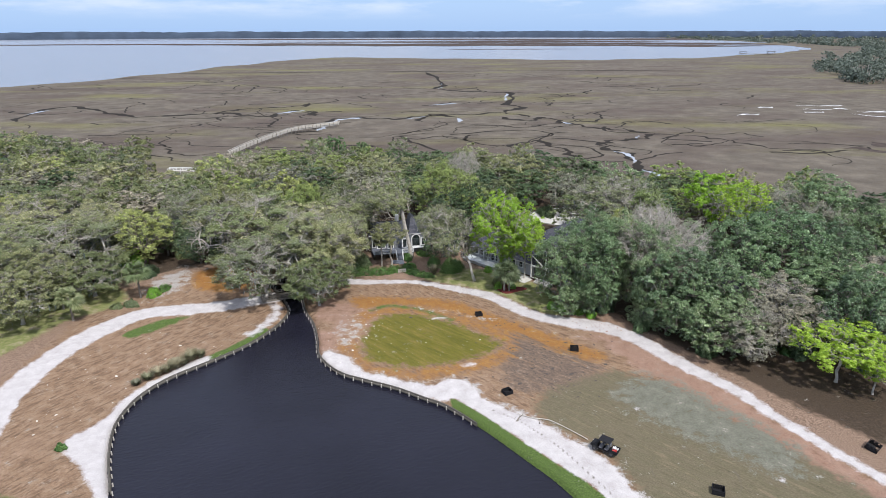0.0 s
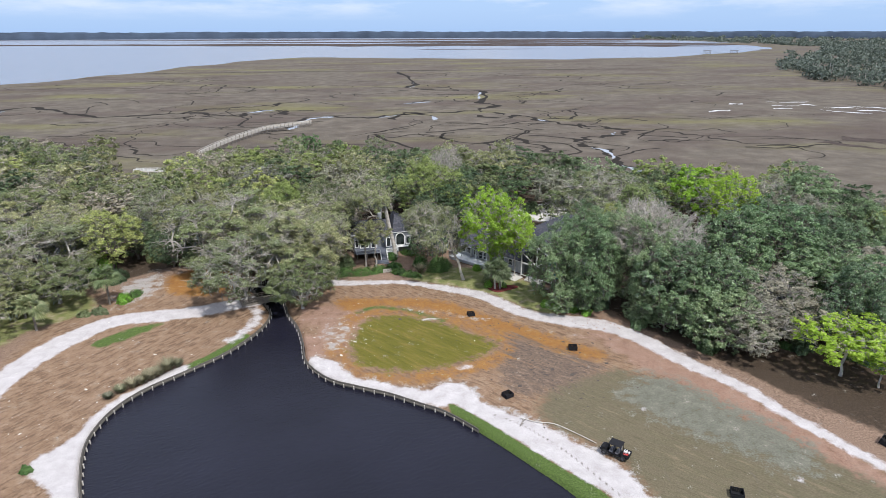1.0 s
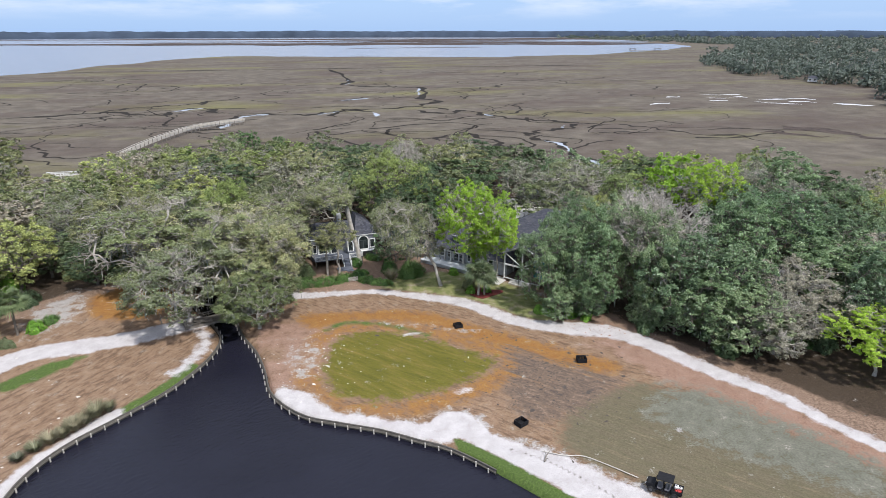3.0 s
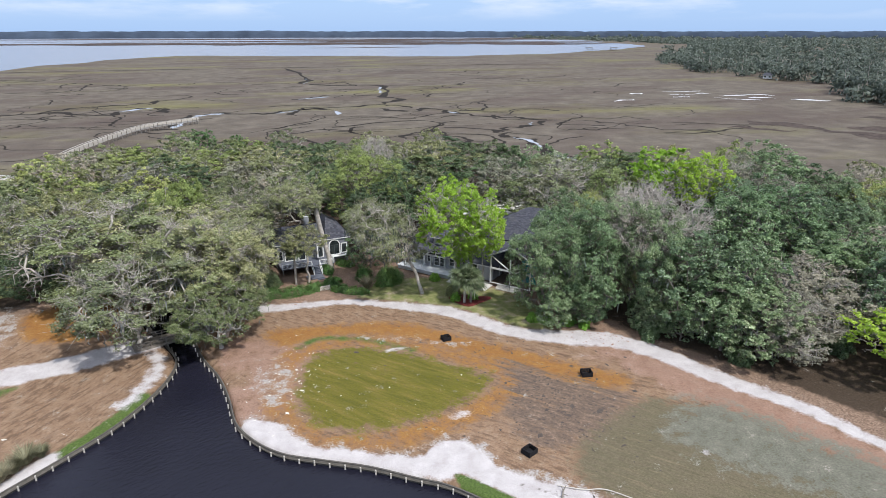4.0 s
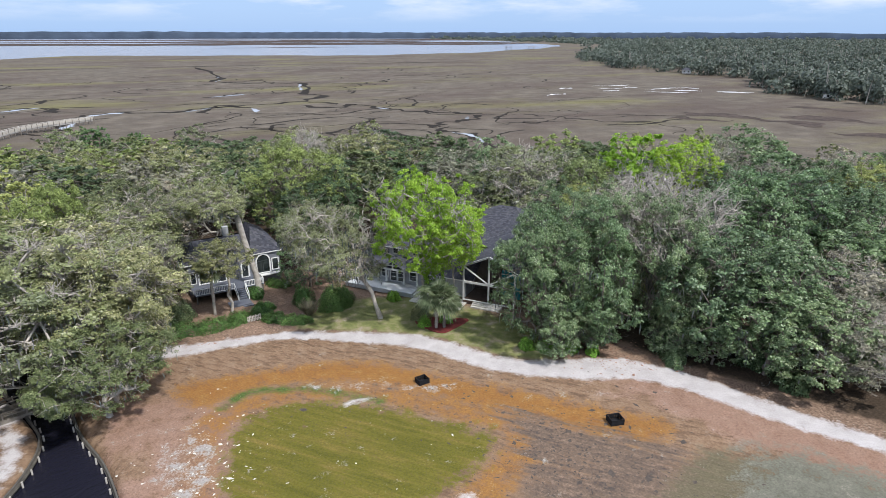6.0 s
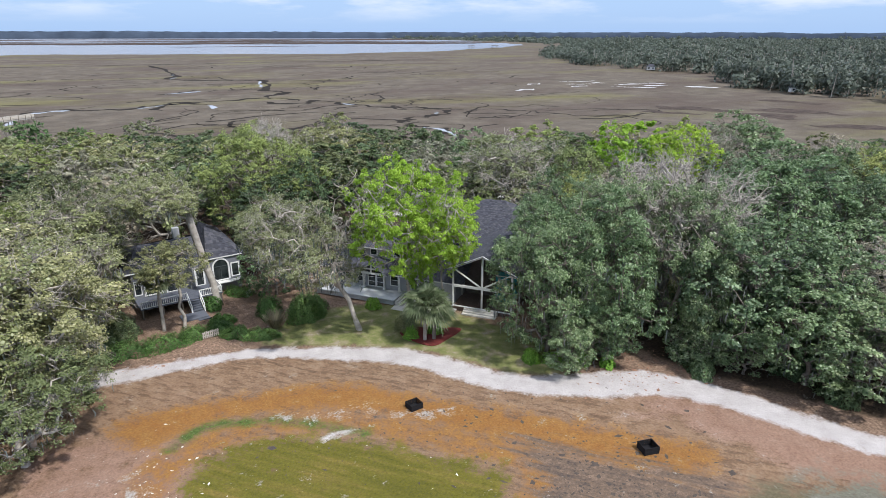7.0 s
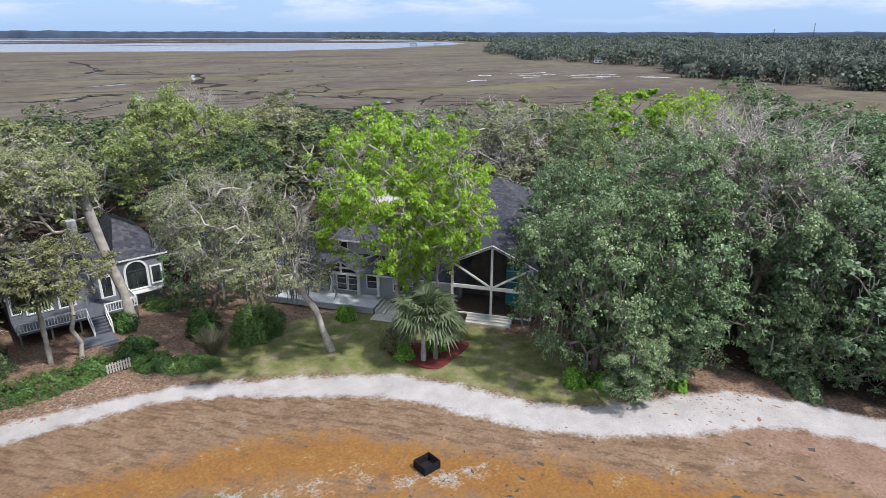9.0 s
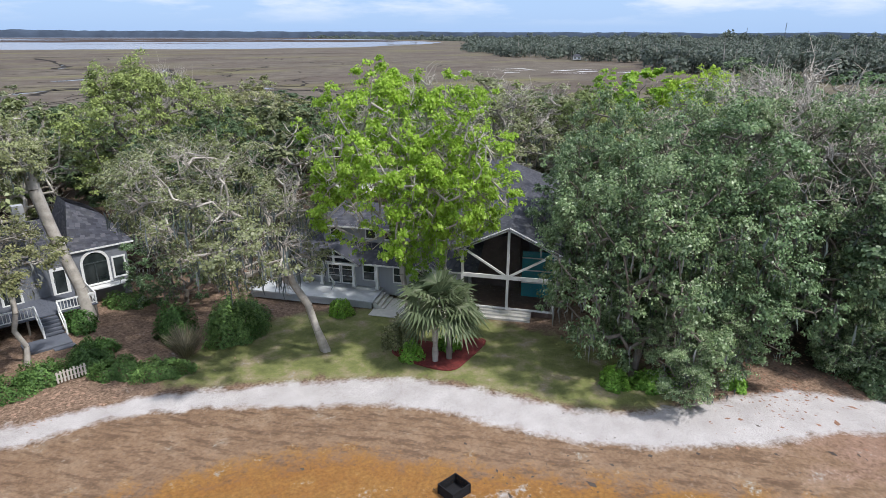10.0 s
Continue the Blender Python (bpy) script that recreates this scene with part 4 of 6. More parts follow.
leaner = tree("pale_oak", "leaning live oak with grey twigs and hanging moss", "tree", 17, M_PALE_BARK, H=17.5, R=6.6, clumps=110, leaves=42000, leaf=0.19, cover=0.88, twigs=12, tufts=16, twig_r=0.03, limb=0.075, moss=900, moss_len=1.1, base=0.40, droop=1.0, clump_r=1.5, lean=(-9.5, 3.0), trunk_r=0.30)
leaner.matrix_basis = pose(6.8, 133.6, 0.0)
deck_oak = tree("pale_oak", "tall pale-trunked live oak leaning beside the deck steps", "tree", 19, M_PALE_BARK, H=17, R=5.0, clumps=70, leaves=26000, leaf=0.2, twigs=9, tufts=14, twig_r=0.035, moss=320, base=0.70, clump_r=1.6, lean=(-7.0, 2.5), trunk_r=0.5)
deck_oak.matrix_basis = pose(-8.9, 149.2, 0.0)
slim_oak = tree("olive_oak", "slim oak with a high crown before the railed deck", "tree", 29, M_PALE_BARK, H=11, R=3.3, clumps=40, leaves=15000, leaf=0.19, twigs=6, tufts=14, twig_r=0.035, moss=310, moss_len=0.7, base=0.5, clump_r=1.4, trunk_r=0.2)
slim_oak.matrix_basis = pose(-13.4, 142.5, 0.0)


def build_far_woods():
    """The wood across the inlet, crown beside crown, in one mesh."""
    rng = np.random.default_rng(77)
    edge_x = ([150, 320, 410, 511, 573, 711, 971, 1300, 2000, 3000, 4200], [2000, 352, 364, 462, 450, 450, 548, 830, 1290, 1330, 1350])
    cen, siz = [], []
    tries = 0
    while len(cen) < 4200 and tries < 60000:
        tries += 1
        y = 150 + 3900 * rng.random() ** 2.4
        x0 = 430 - 0.25 * y if y < 300 else np.interp(y, *edge_x)
        x = x0 + (60 + y * 1.1) * rng.random() ** 1.3
        if y < 300 and x < 345 + (300 - y) * 0.1:
            continue
        cen.append((x, y))
        siz.append(rng.uniform(5.0, 8.0) * (1 + y / 1300))
    V, Fc, o = [], [], 0
    segs = []
    for (x, y), r in zip(cen, siz):
        tall = rng.random() < 0.07
        h = rng.uniform(23, 30) if tall else rng.uniform(12, 20)
        r = r * (0.7 if tall else 1.0)
        k = 190 if y < 620 else 110 if y < 1000 else 46
        d = rng.normal(size=(k, 3))
        d /= np.linalg.norm(d, axis=1, keepdims=True)
        d[:, 2] = np.abs(d[:, 2]) * 1.0 - 0.25
        lob = rng.normal(size=(7, 3))
        lob /= np.linalg.norm(lob, axis=1, keepdims=True)
        p = d * 0.55 + lob[rng.integers(0, 7, k)] * np.array([1, 1, 0.7]) * 0.55
        p = p * r * rng.uniform(0.75, 1.1, (k, 1))
        p[:, 2] = h - r * 0.9 + p[:, 2] * 0.9
        p[: k // 6, 2] = rng.uniform(0, h * 0.5, k // 6)
        p += (x, y, -1.0)
        L = r * rng.uniform(0.16, 0.34, k) * (1.0 if y < 1000 else 1.5)
        v, f = cards(rng, p, d + rng.normal(size=(k, 3)) * 0.4 + (0, 0, 0.4), L, L * 0.75)
        V.append(v)
        Fc.append(f + o)
        o += len(v)
        if y < 800:
            segs.append(((x, y, -1.6), (x + rng.normal(), y + rng.normal(), h * 0.8), 0.42, 0.2))
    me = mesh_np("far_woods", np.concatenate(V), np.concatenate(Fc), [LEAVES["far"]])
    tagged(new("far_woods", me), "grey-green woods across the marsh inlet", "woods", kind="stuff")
    v, f = tubes(segs, 4)
    tagged(new("far_trunks", mesh_np("far_trunks", v, f, [M_PALE_BARK])), "pale trunks along the edge of the far woods", "woods", kind="stuff")


build_far_woods()



# ---- creeks and flats in the marsh ----
M_SILT = plain("wet_silt", (0.60, 0.59, 0.58), 0.35, scale=0.3, bump=0.05)
M_BROWN_REED = plain("brown_reed", (0.065, 0.05, 0.042), 0.95, scale=0.25, vary=0.5, bump=0.4, spec=0.1)
# Creek water whose pale base colour holds the sky's glint.
M_CREEK_GLINT = water_material("creek_water", (0.34, 0.35, 0.37), 0.2, 0.15, 0.05, 0.4)


def ribbon(name, pts, width, z, mat, label, category, seed, meander=2.0, closed_ends=True):
    """A winding strip of uneven width along plan points."""
    rng = np.random.default_rng(seed)
    p = spline(pts, 14, False)
    k = len(p)
    d = np.gradient(p, axis=0)
    d /= np.linalg.norm(d, axis=1, keepdims=True) + 1e-9
    nrm = np.stack([-d[:, 1], d[:, 0]], 1)
    s = np.arange(k)
    wig = meander * (np.sin(s * 0.55 + rng.uniform(0, 6)) + 0.6 * np.sin(s * 1.13 + rng.uniform(0, 6)))
    p = p + nrm * wig[:, None]
    w = width * (0.75 + 0.35 * np.sin(s * 0.37 + rng.uniform(0, 6)) + rng.uniform(-0.12, 0.12, k))
    if closed_ends:
        w *= np.clip(np.minimum(s, k - 1 - s) / 4.0, 0.08, 1)
    lo, hi = p - nrm * w[:, None] / 2, p + nrm * w[:, None] / 2
    v = np.concatenate([np.c_[lo, np.full(k, z)], np.c_[hi, np.full(k, z)]])
    i = np.arange(k - 1)
    f = np.stack([i, i + 1, k + i + 1, k + i], 1)
    return tagged(new(name, mesh_np(name, v, f, [mat])), label, category, kind="structure")


CREEKS = [
    ([(-283, 406), (-300, 466), (-291, 491), (-252, 460), (-214, 432), (-183, 441), (-158, 450), (-125, 431), (-118, 451), (-104, 464), (-90, 436)], 5.0),
    ([(-77, 366), (-75, 416), (-57, 424), (-34, 419), (-12, 436), (10, 428)], 5.0),
    ([(35, 431), (52, 411), (67, 425), (76, 401), (92, 378), (107, 369), (119, 356)], 4.5),
    ([(119, 356), (105, 339), (89, 334), (80, 320), (82, 304), (87, 294), (84, 266), (90, 240)], 4.5),
    ([(31, 313), (47, 333), (59, 306), (60, 285)], 3.5),
    ([(-28, 892), (-4, 704), (-9, 636), (32, 607), (60, 591), (49, 505), (58, 486), (40, 452)], 6.0),
    ([(119, 356), (139, 349), (152, 334), (163, 314), (190, 300)], 2.2),
    ([(-166, 444), (-157, 469), (-138, 480), (-118, 491), (-108, 513)], 4.0),
    ([(-18, 406), (-11, 440), (10, 441), (40, 450), (58, 429)], 4.0),
]
for i_, (pts_, w_) in enumerate(CREEKS):
    ribbon("creek_bank", pts_, w_ * 1.15, -1.55, M_MUD, "dark muddy bank of a winding tidal creek", "creek bank", 100 + i_, 1.8)
ribbon("creek_bank", [(-375, 866), (-228, 890), (-72, 903), (88, 917), (374, 931)], 9.0, -1.55, M_MUD, "dark muddy bank of a straight tidal ditch", "creek bank", 120, 1.0)
for i_, (pts_, w_) in enumerate([
        ([(-77, 368), (-75, 380), (-74, 400), (-72, 414)], 4.0), ([(-72, 414), (-66, 421), (-57, 424)], 5.0), ([(-120, 446), (-112, 458), (-104, 464)], 4.0),
        ([(82, 304), (87, 294), (85, 275)], 2.6), ([(104, 341), (108, 350)], 2.4), ([(57, 590), (52, 560), (50, 530)], 2.2), ([(-9, 636), (-4, 660)], 2.5),
        ([(-14, 496), (9, 512)], 5.0), ([(8, 425), (9, 404)], 3.0), ([(-27, 418), (-14, 432)], 2.6), ([(74, 404), (79, 396)], 3.0), ([(-297, 440), (-296, 468)], 3.5),
        ([(88, 246), (84, 262)], 3.0), ([(-5, 690), (-6, 700)], 2.0)]):
    ribbon("creek_water", pts_, w_, -1.50, M_CREEK_GLINT, "tidal creek water, coloured pale for the glint of the sky", "creek", 140 + i_, 0.5)
for i_, (pts_, w_) in enumerate([([(200, 436), (221, 445)], 3), ([(272, 493), (308, 491)], 4), ([(283, 442), (306, 419)], 4), ([(264, 470), (285, 467)], 3), ([(255, 450), (272, 455)], 3),
                                ([(310, 440), (326, 430)], 6), ([(236, 480), (250, 484)], 4), ([(296, 455), (318, 452)], 6), ([(290, 476), (300, 470)], 5), ([(330, 420), (352, 405)], 7), ([(318, 462), (340, 448)], 5)]):
    ribbon("mud_flat", pts_, w_, -1.50, M_SILT, "pale wet silt flat in the marsh", "mud flat", 170 + i_, 1.6)
for i_, (pts_, w_) in enumerate([([(225, 330), (243, 290), (250, 262)], 16), ([(200, 312), (226, 292)], 9), ([(262, 300), (285, 262)], 20), ([(235, 250), (258, 222)], 14), ([(300, 330), (320, 300)], 18)]):
    ribbon("mud_flat", pts_, w_, -1.54, M_BROWN_REED, "dark mud flat between patches of reed", "mud flat", 190 + i_, 3.0)


def small_gullies():
    """Short winding gullies all over the marsh, in one mesh."""
    rng = np.random.default_rng(9)
    V, Fc, o = [], [], 0
    for _ in range(170):
        y = 290 + 560 * rng.random() ** 1.2
        x = rng.uniform(-0.75 * y, 0.55 * y)
        if y > np.interp(x, *SHORE) - 40 or y < np.interp(x, *LAND_EDGE) + 25:
            continue
        k = int(rng.integers(10, 34))
        a = rng.uniform(-0.5, 0.5) + (math.pi if rng.random() < 0.5 else 0)
        step = rng.uniform(2.0, 5.0)
        p = [(x, y)]
        for j in range(k):
            a += rng.normal() * 0.38
            p.append((p[-1][0] + math.cos(a) * step, p[-1][1] + math.sin(a) * step * 0.9))
        p = np.array(p)
        d = np.gradient(p, axis=0)
        d /= np.linalg.norm(d, axis=1, keepdims=True)
        nr = np.stack([-d[:, 1], d[:, 0]], 1)
        w = rng.uniform(0.7, 1.9) * np.linspace(1, 0.25, k + 1)[:, None] * (1 + y / 900)
        v = np.concatenate([np.c_[p - nr * w / 2, np.full(k + 1, -1.555)], np.c_[p + nr * w / 2, np.full(k + 1, -1.555)]])
        i = np.arange(k)
        V.append(v)
        Fc.append(np.stack([i, i + 1, k + 2 + i, k + 1 + i], 1) + o)
        o += len(v)
    me = mesh_np("gully", np.concatenate(V), np.concatenate(Fc), [M_MUD])
    tagged(new("gully", me), "narrow dark gullies winding through the marsh", "gully", kind="stuff")


small_gullies()

# ---- bulkhead round the pond ----
M_TIMBER = plain("weathered_timber", (0.20, 0.175, 0.145), 0.85, scale=1.2, vary=0.3, bump=0.3, stretch=(1, 1, 0.2))
M_CAP = plain("pale_timber", (0.50, 0.46, 0.40), 0.8, scale=1.5, vary=0.2)
M_WET = plain("wet_timber", (0.085, 0.075, 0.062), 0.8, scale=1.2, vary=0.35, bump=0.3)
M_WHITE = plain("white_paint", (0.74, 0.74, 0.72), 0.55, scale=1.0, vary=0.06, bump=0.05)


def bulkhead(first, last, label):
    line = POND[first:last]
    seg = np.linalg.norm(np.diff(line, axis=0), axis=1)
    s = np.concatenate([[0], np.cumsum(seg)])
    q = np.arange(0, s[-1], 0.9)
    p = np.stack([np.interp(q, s, line[:, 0]), np.interp(q, s, line[:, 1])], 1)
    d = np.gradient(p, axis=0)
    d /= np.linalg.norm(d, axis=1, keepdims=True)
    inward = np.stack([d[:, 1], -d[:, 0]], 1)
    t = thing("bulkhead", label, "retaining wall", kind="structure")
    k = len(p)

    def strip(name, a0, a1, z0, z1, mat):
        ring = []
        for off, z in ((a0, z0), (a1, z0), (a1, z1), (a0, z1)):
            ring.append(np.c_[p + inward * off, np.full(k, z)])
        v = np.concatenate(ring)
        i = np.arange(k - 1)
        f = np.concatenate([np.stack([c * k + i, c * k + i + 1, ((c + 1) % 4) * k + i + 1, ((c + 1) % 4) * k + i], 1) for c in range(4)])
        return part(name, mesh_np(name, v, f, [mat]), None, t)

    strip("sheeting", -0.12, 0.0, -2.2, 0.03, M_WET)
    strip("cap", -0.16, 0.03, 0.03, 0.08, M_WET)
    strip("waler", 0.0, 0.12, -0.42, -0.28, M_WET)
    bm = bmesh.new()
    bmesh.ops.create_cone(bm, cap_ends=True, segments=8, radius1=0.10, radius2=0.09, depth=2.0)
    me = bpy.data.meshes.new("pile")
    bm.to_mesh(me)
    bm.free()
    me.materials.append(M_CAP)
    for i in range(0, k, 2):
        ob = new("pile", me)
        ob.parent = t
        ob.matrix_basis = pose(p[i, 0] + inward[i, 0] * 0.28, p[i, 1] + inward[i, 1] * 0.22, -1.02 + 0.05 * math.sin(i * 1.7))


bulkhead(0, 62, "curving timber bulkhead with round piles along the sand and turf")
bulkhead(72, 121, "curving timber bulkhead with round piles below white sand")


# ---- footbridge over the inlet ----
def footbridge():
    t = thing("footbridge", "grey weathered timber footbridge with low rails over the inlet", "bridge", pose(-35.6, 124.2, 0, 0, 0, 24))
    bm = bmesh.new()
    for i in range(27):
        box(bm, -4.6 + i * 0.34, -1.5, 0.28, -4.6 + i * 0.34 + 0.31, 1.5, 0.36 + 0.01 * (i % 3))
    tagged(part("deck", bm, M_TIMBER, t), kind="stuff")
    for y in (-1.4, 1.4):
        bm = bmesh.new()
        beam(bm, (-4.6, y, 0.12), (4.6, y, 0.12), 0.25, 0.3)
        part("girder", bm, M_TIMBER, t)
        bm = bmesh.new()
        beam(bm, (-4.6, y, 1.2), (4.6, y, 1.2), 0.09, 0.14)
        beam(bm, (-4.6, y, 0.8), (4.6, y, 0.8), 0.07, 0.1)
        part("handrail", bm, M_TIMBER, t)
        for i in range(5):
            bm = bmesh.new()
            beam(bm, (-4.4 + i * 2.2, y, -1.6), (-4.4 + i * 2.2, y, 1.25), 0.14)
            part("post", bm, M_TIMBER, t)


footbridge()

# ---- houses ----
M_SIDING = plain("grey_siding", (0.36, 0.37, 0.38), 0.7, scale=2.0, vary=0.1)
M_DARK_SIDING = plain("slate_siding", (0.17, 0.18, 0.20), 0.7, scale=2.0, vary=0.12)
M_DECK_BLUE = plain("blue_grey_decking", (0.10, 0.11, 0.135), 0.6, scale=2.0, vary=0.12)
M_TERRACE = plain("pale_terrace", (0.44, 0.46, 0.47), 0.7, scale=1.2, vary=0.14)
M_TRIM = plain("greyed_white_trim", (0.70, 0.70, 0.68), 0.6, scale=1.5, vary=0.1)
M_BRICK = plain("brown_brick", (0.13, 0.085, 0.065), 0.9, scale=3.0, vary=0.3)
M_STONE = plain("pale_stone_step", (0.52, 0.50, 0.46), 0.8, scale=1.5, vary=0.15)
M_TEAL = plain("teal_cover", (0.02, 0.25, 0.29), 0.5, scale=1.0, vary=0.2)
# Brown inner wall, with the dimness behind the screen put into its colour.
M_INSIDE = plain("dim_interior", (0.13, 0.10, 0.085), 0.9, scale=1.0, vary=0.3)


def shingle_material():
    m, n, l, b = nodes_of("slate_shingles")
    isl = n.new("ShaderNodeNewGeometry").outputs["Random Per Island"]
    c = ramp(n, l, isl, [(0.0, (0.024, 0.026, 0.036)), (0.6, (0.05, 0.052, 0.068)), (1.0, (0.085, 0.085, 0.10))])
    st = noise_node(n, l, 0.6, 4, 0.6)
    c = mixc(n, l, ramp(n, l, st, [(0.5, (0, 0, 0)), (0.75, (0.5, 0.5, 0.5))]), c, (0.10, 0.10, 0.095))
    l.new(c, b.inputs["Base Color"])
    b.inputs["Roughness"].default_value = 0.85
    return m


def glass_material():
    m, n, l, b = nodes_of("window_glass")
    c = ramp(n, l, noise_node(n, l, 0.8, 2, 0.5), [(0.35, (0.012, 0.016, 0.017)), (0.7, (0.045, 0.055, 0.055))])
    l.new(c, b.inputs["Base Color"])
    b.inputs["Roughness"].default_value = 0.06
    b.inputs["Specular IOR Level"].default_value = 0.8
    return m


def screen_material():
    """Fine insect screen: mostly see-through, dark threads."""
    m, n, l, b = nodes_of("insect_screen")
    b.inputs["Base Color"].default_value = (0.02, 0.02, 0.02, 1)
    b.inputs["Roughness"].default_value = 0.8
    b.inputs["Alpha"].default_value = 0.18
    return m


M_SHINGLE, M_GLASS, M_SCREEN = shingle_material(), glass_material(), screen_material()


def roof_face(bm, quad, course=0.24, tab=0.42, lift=0.03, seed=0):
    """Courses of shingles over a sloped face given as (eave a, eave b, top b, top a)."""
    rr = random.Random(seed)
    a, b, c, d = (Vector(q) for q in quad)
    nrm = (b - a).cross(d - a).normalized()
    if nrm.z < 0:
        nrm = -nrm
    f = bm.faces.new([bm.verts.new(q) for q in (a, b, c, d)])
    up = max((d - a).length, (c - b).length)
    rows = max(2, int(up / course))
    for r in range(rows):
        t0, t1 = r / rows, min(1.0, (r + 1.12) / rows)
        lo0, lo1 = a.lerp(d, t0), b.lerp(c, t0)
        hi0, hi1 = a.lerp(d, t1), b.lerp(c, t1)
        cols = max(1, int((lo1 - lo0).length / tab))
        sh = rr.random()
        for k in range(cols + 1):
            u0, u1 = max(0, (k - sh) / cols), min(1, (k + 1 - sh) / cols - 0.006)
            if u1 - u0 < 0.004:
                continue
            h = lift * rr.uniform(0.7, 1.3)
            vs = [bm.verts.new(q) for q in (lo0.lerp(lo1, u0) + nrm * h, lo0.lerp(lo1, u1) + nrm * h, hi0.lerp(hi1, u1) + nrm * 0.006, hi0.lerp(hi1, u0) + nrm * 0.006)]
            bm.faces.new(vs)


def roof(parent, faces, seed, fascia=()):
    bm = bmesh.new()
    for i, q in enumerate(faces):
        roof_face(bm, q, seed=seed + i)
    ob = part("roof", bm, M_SHINGLE, parent, "dark slate-grey shingle roof")
    for a, b in fascia:
        bm = bmesh.new()
        beam(bm, a, b, 0.06, 0.15)
        part("fascia", bm, M_TRIM, parent)
    return ob


def siding(parent, x0, x1, z0, z1, y, mat, name="wall", rows=0.22, depth=0.2):
    """A wall along x at y, facing -y, of lapped boards over a solid core."""
    bm = bmesh.new()
    box(bm, x0, y, z0, x1, y + depth, z1)
    w = part(name, bm, mat, parent)
    bm = bmesh.new()
    v = [bm.verts.new(q) for q in ((x0, y - 0.03, 0), (x1, y - 0.03, 0), (x1, y - 0.006, rows), (x0, y - 0.006, rows))]
    bm.faces.new(v)
    v = [bm.verts.new(q) for q in ((x0, y - 0.004, 0), (x1, y - 0.004, 0), (x1, y - 0.03, 0), (x0, y - 0.03, 0))]
    bm.faces.new(v)
    me = bpy.data.meshes.new("board")
    bm.to_mesh(me)
    bm.free()
    me.materials.append(mat)
    for i in range(int((z1 - z0) / rows)):
        ob = new("board", me)
        ob.parent = w
        ob.location.z = z0 + i * rows
    return w


def window(parent, x0, x1, z0, z1, y, bars=(1, 1), name="window", trim=0.12):
    """A framed window set on a wall at y, facing -y, with a pane between bars."""
    bm = bmesh.new()
    for q in ((x0 - trim, z0 - trim, x0, z1 + trim), (x1, z0 - trim, x1 + trim, z1 + trim), (x0, z1, x1, z1 + trim), (x0, z0 - trim, x1, z0)):
        box(bm, q[0], y - 0.09, q[1], q[2], y - 0.03, q[3])
    for i in range(1, bars[0] + 1):
        xm = x0 + (x1 - x0) * i / (bars[0] + 1)
        box(bm, xm - 0.04, y - 0.08, z0, xm + 0.04, y - 0.035, z1)
    for i in range(1, bars[1] + 1):
        zm = z0 + (z1 - z0) * i / (bars[1] + 1)
        box(bm, x0, y - 0.075, zm - 0.03, x1, y - 0.04, zm + 0.03)
    w = part(name, bm, M_WHITE, parent, "white-framed window")
    bm = bmesh.new()
    box(bm, x0, y - 0.05, z0, x1, y - 0.032, z1)
    part("pane", bm, M_GLASS, w)
    return w


def arch_door(parent, x0, x1, z0, z1, y):
    """A tall glazed door with a round-arched head and white surround."""
    r = (x1 - x0) / 2
    xc, zs = (x0 + x1) / 2, z1 - r
    bm = bmesh.new()

    def arc(rad):
        return [(xc - rad, z0)] + [(xc - rad * math.cos(math.pi * i / 14), zs + rad * math.sin(math.pi * i / 14)) for i in range(15)] + [(xc + rad, z0)]
    inn, out_ = arc(r), arc(r + 0.22)
    for i in range(len(inn) - 1):
        q = [inn[i], inn[i + 1], out_[i + 1], out_[i]]
        f = [bm.verts.new((x, y - 0.14, z)) for x, z in q]
        g = [bm.verts.new((x, y - 0.02, z)) for x, z in q]
        bm.faces.new(f)
        bm.faces.new((f[0], f[1], g[1], g[0]))
        bm.faces.new((f[3], f[2], g[2], g[3]))
    box(bm, x0 - 0.25, y - 0.2, z0 - 0.14, x1 + 0.25, y - 0.01, z0)
    d = part("arched_door", bm, M_WHITE, parent, "tall glazed door with a white arched surround")
    bm = bmesh.new()
    bm.faces.new([bm.verts.new((x, y - 0.05, z)) for x, z in inn])
    part("pane", bm, M_GLASS, d)
    bm = bmesh.new()
    box(bm, xc - 0.05, y - 0.1, z0, xc + 0.05, y - 0.055, zs)
    box(bm, x0, y - 0.1, zs - 0.06, x1, y - 0.055, zs + 0.06)
    box(bm, x0, y - 0.1, z0, x0 + 0.07, y - 0.055, zs)
    box(bm, x1 - 0.07, y - 0.1, z0, x1, y - 0.055, zs)
    part("sash", bm, M_GLASS_BAR, d)


M_GLASS_BAR = plain("dark_sash", (0.04, 0.05, 0.05), 0.5)


def railing(parent, a, b, mat, h=0.95, name="railing", slope=0.0):
    """White rail with balusters from plan point a to b, each at its own height."""
    a, b = Vector(a), Vector(b)
    bm = bmesh.new()
    beam(bm, a + Vector((0, 0, h)), b + Vector((0, 0, h)), 0.10, 0.12)
    beam(bm, a + Vector((0, 0, 0.12)), b + Vector((0, 0, 0.12)), 0.06, 0.08)
    r = part(name, bm, mat, parent, "white baluster railing")
    k = max(2, int((b - a).length / 0.24))
    for i in range(k + 1):
        p = a.lerp(b, i / k)
        bm = bmesh.new()
        w = 0.12 if i in (0, k) else 0.055
        beam(bm, p + Vector((0, 0, -0.05 if i in (0, k) else 0.1)), p + Vector((0, 0, h + (0.08 if i in (0, k) else 0))), w)
        part("newel" if i in (0, k) else "baluster", bm, mat, r)


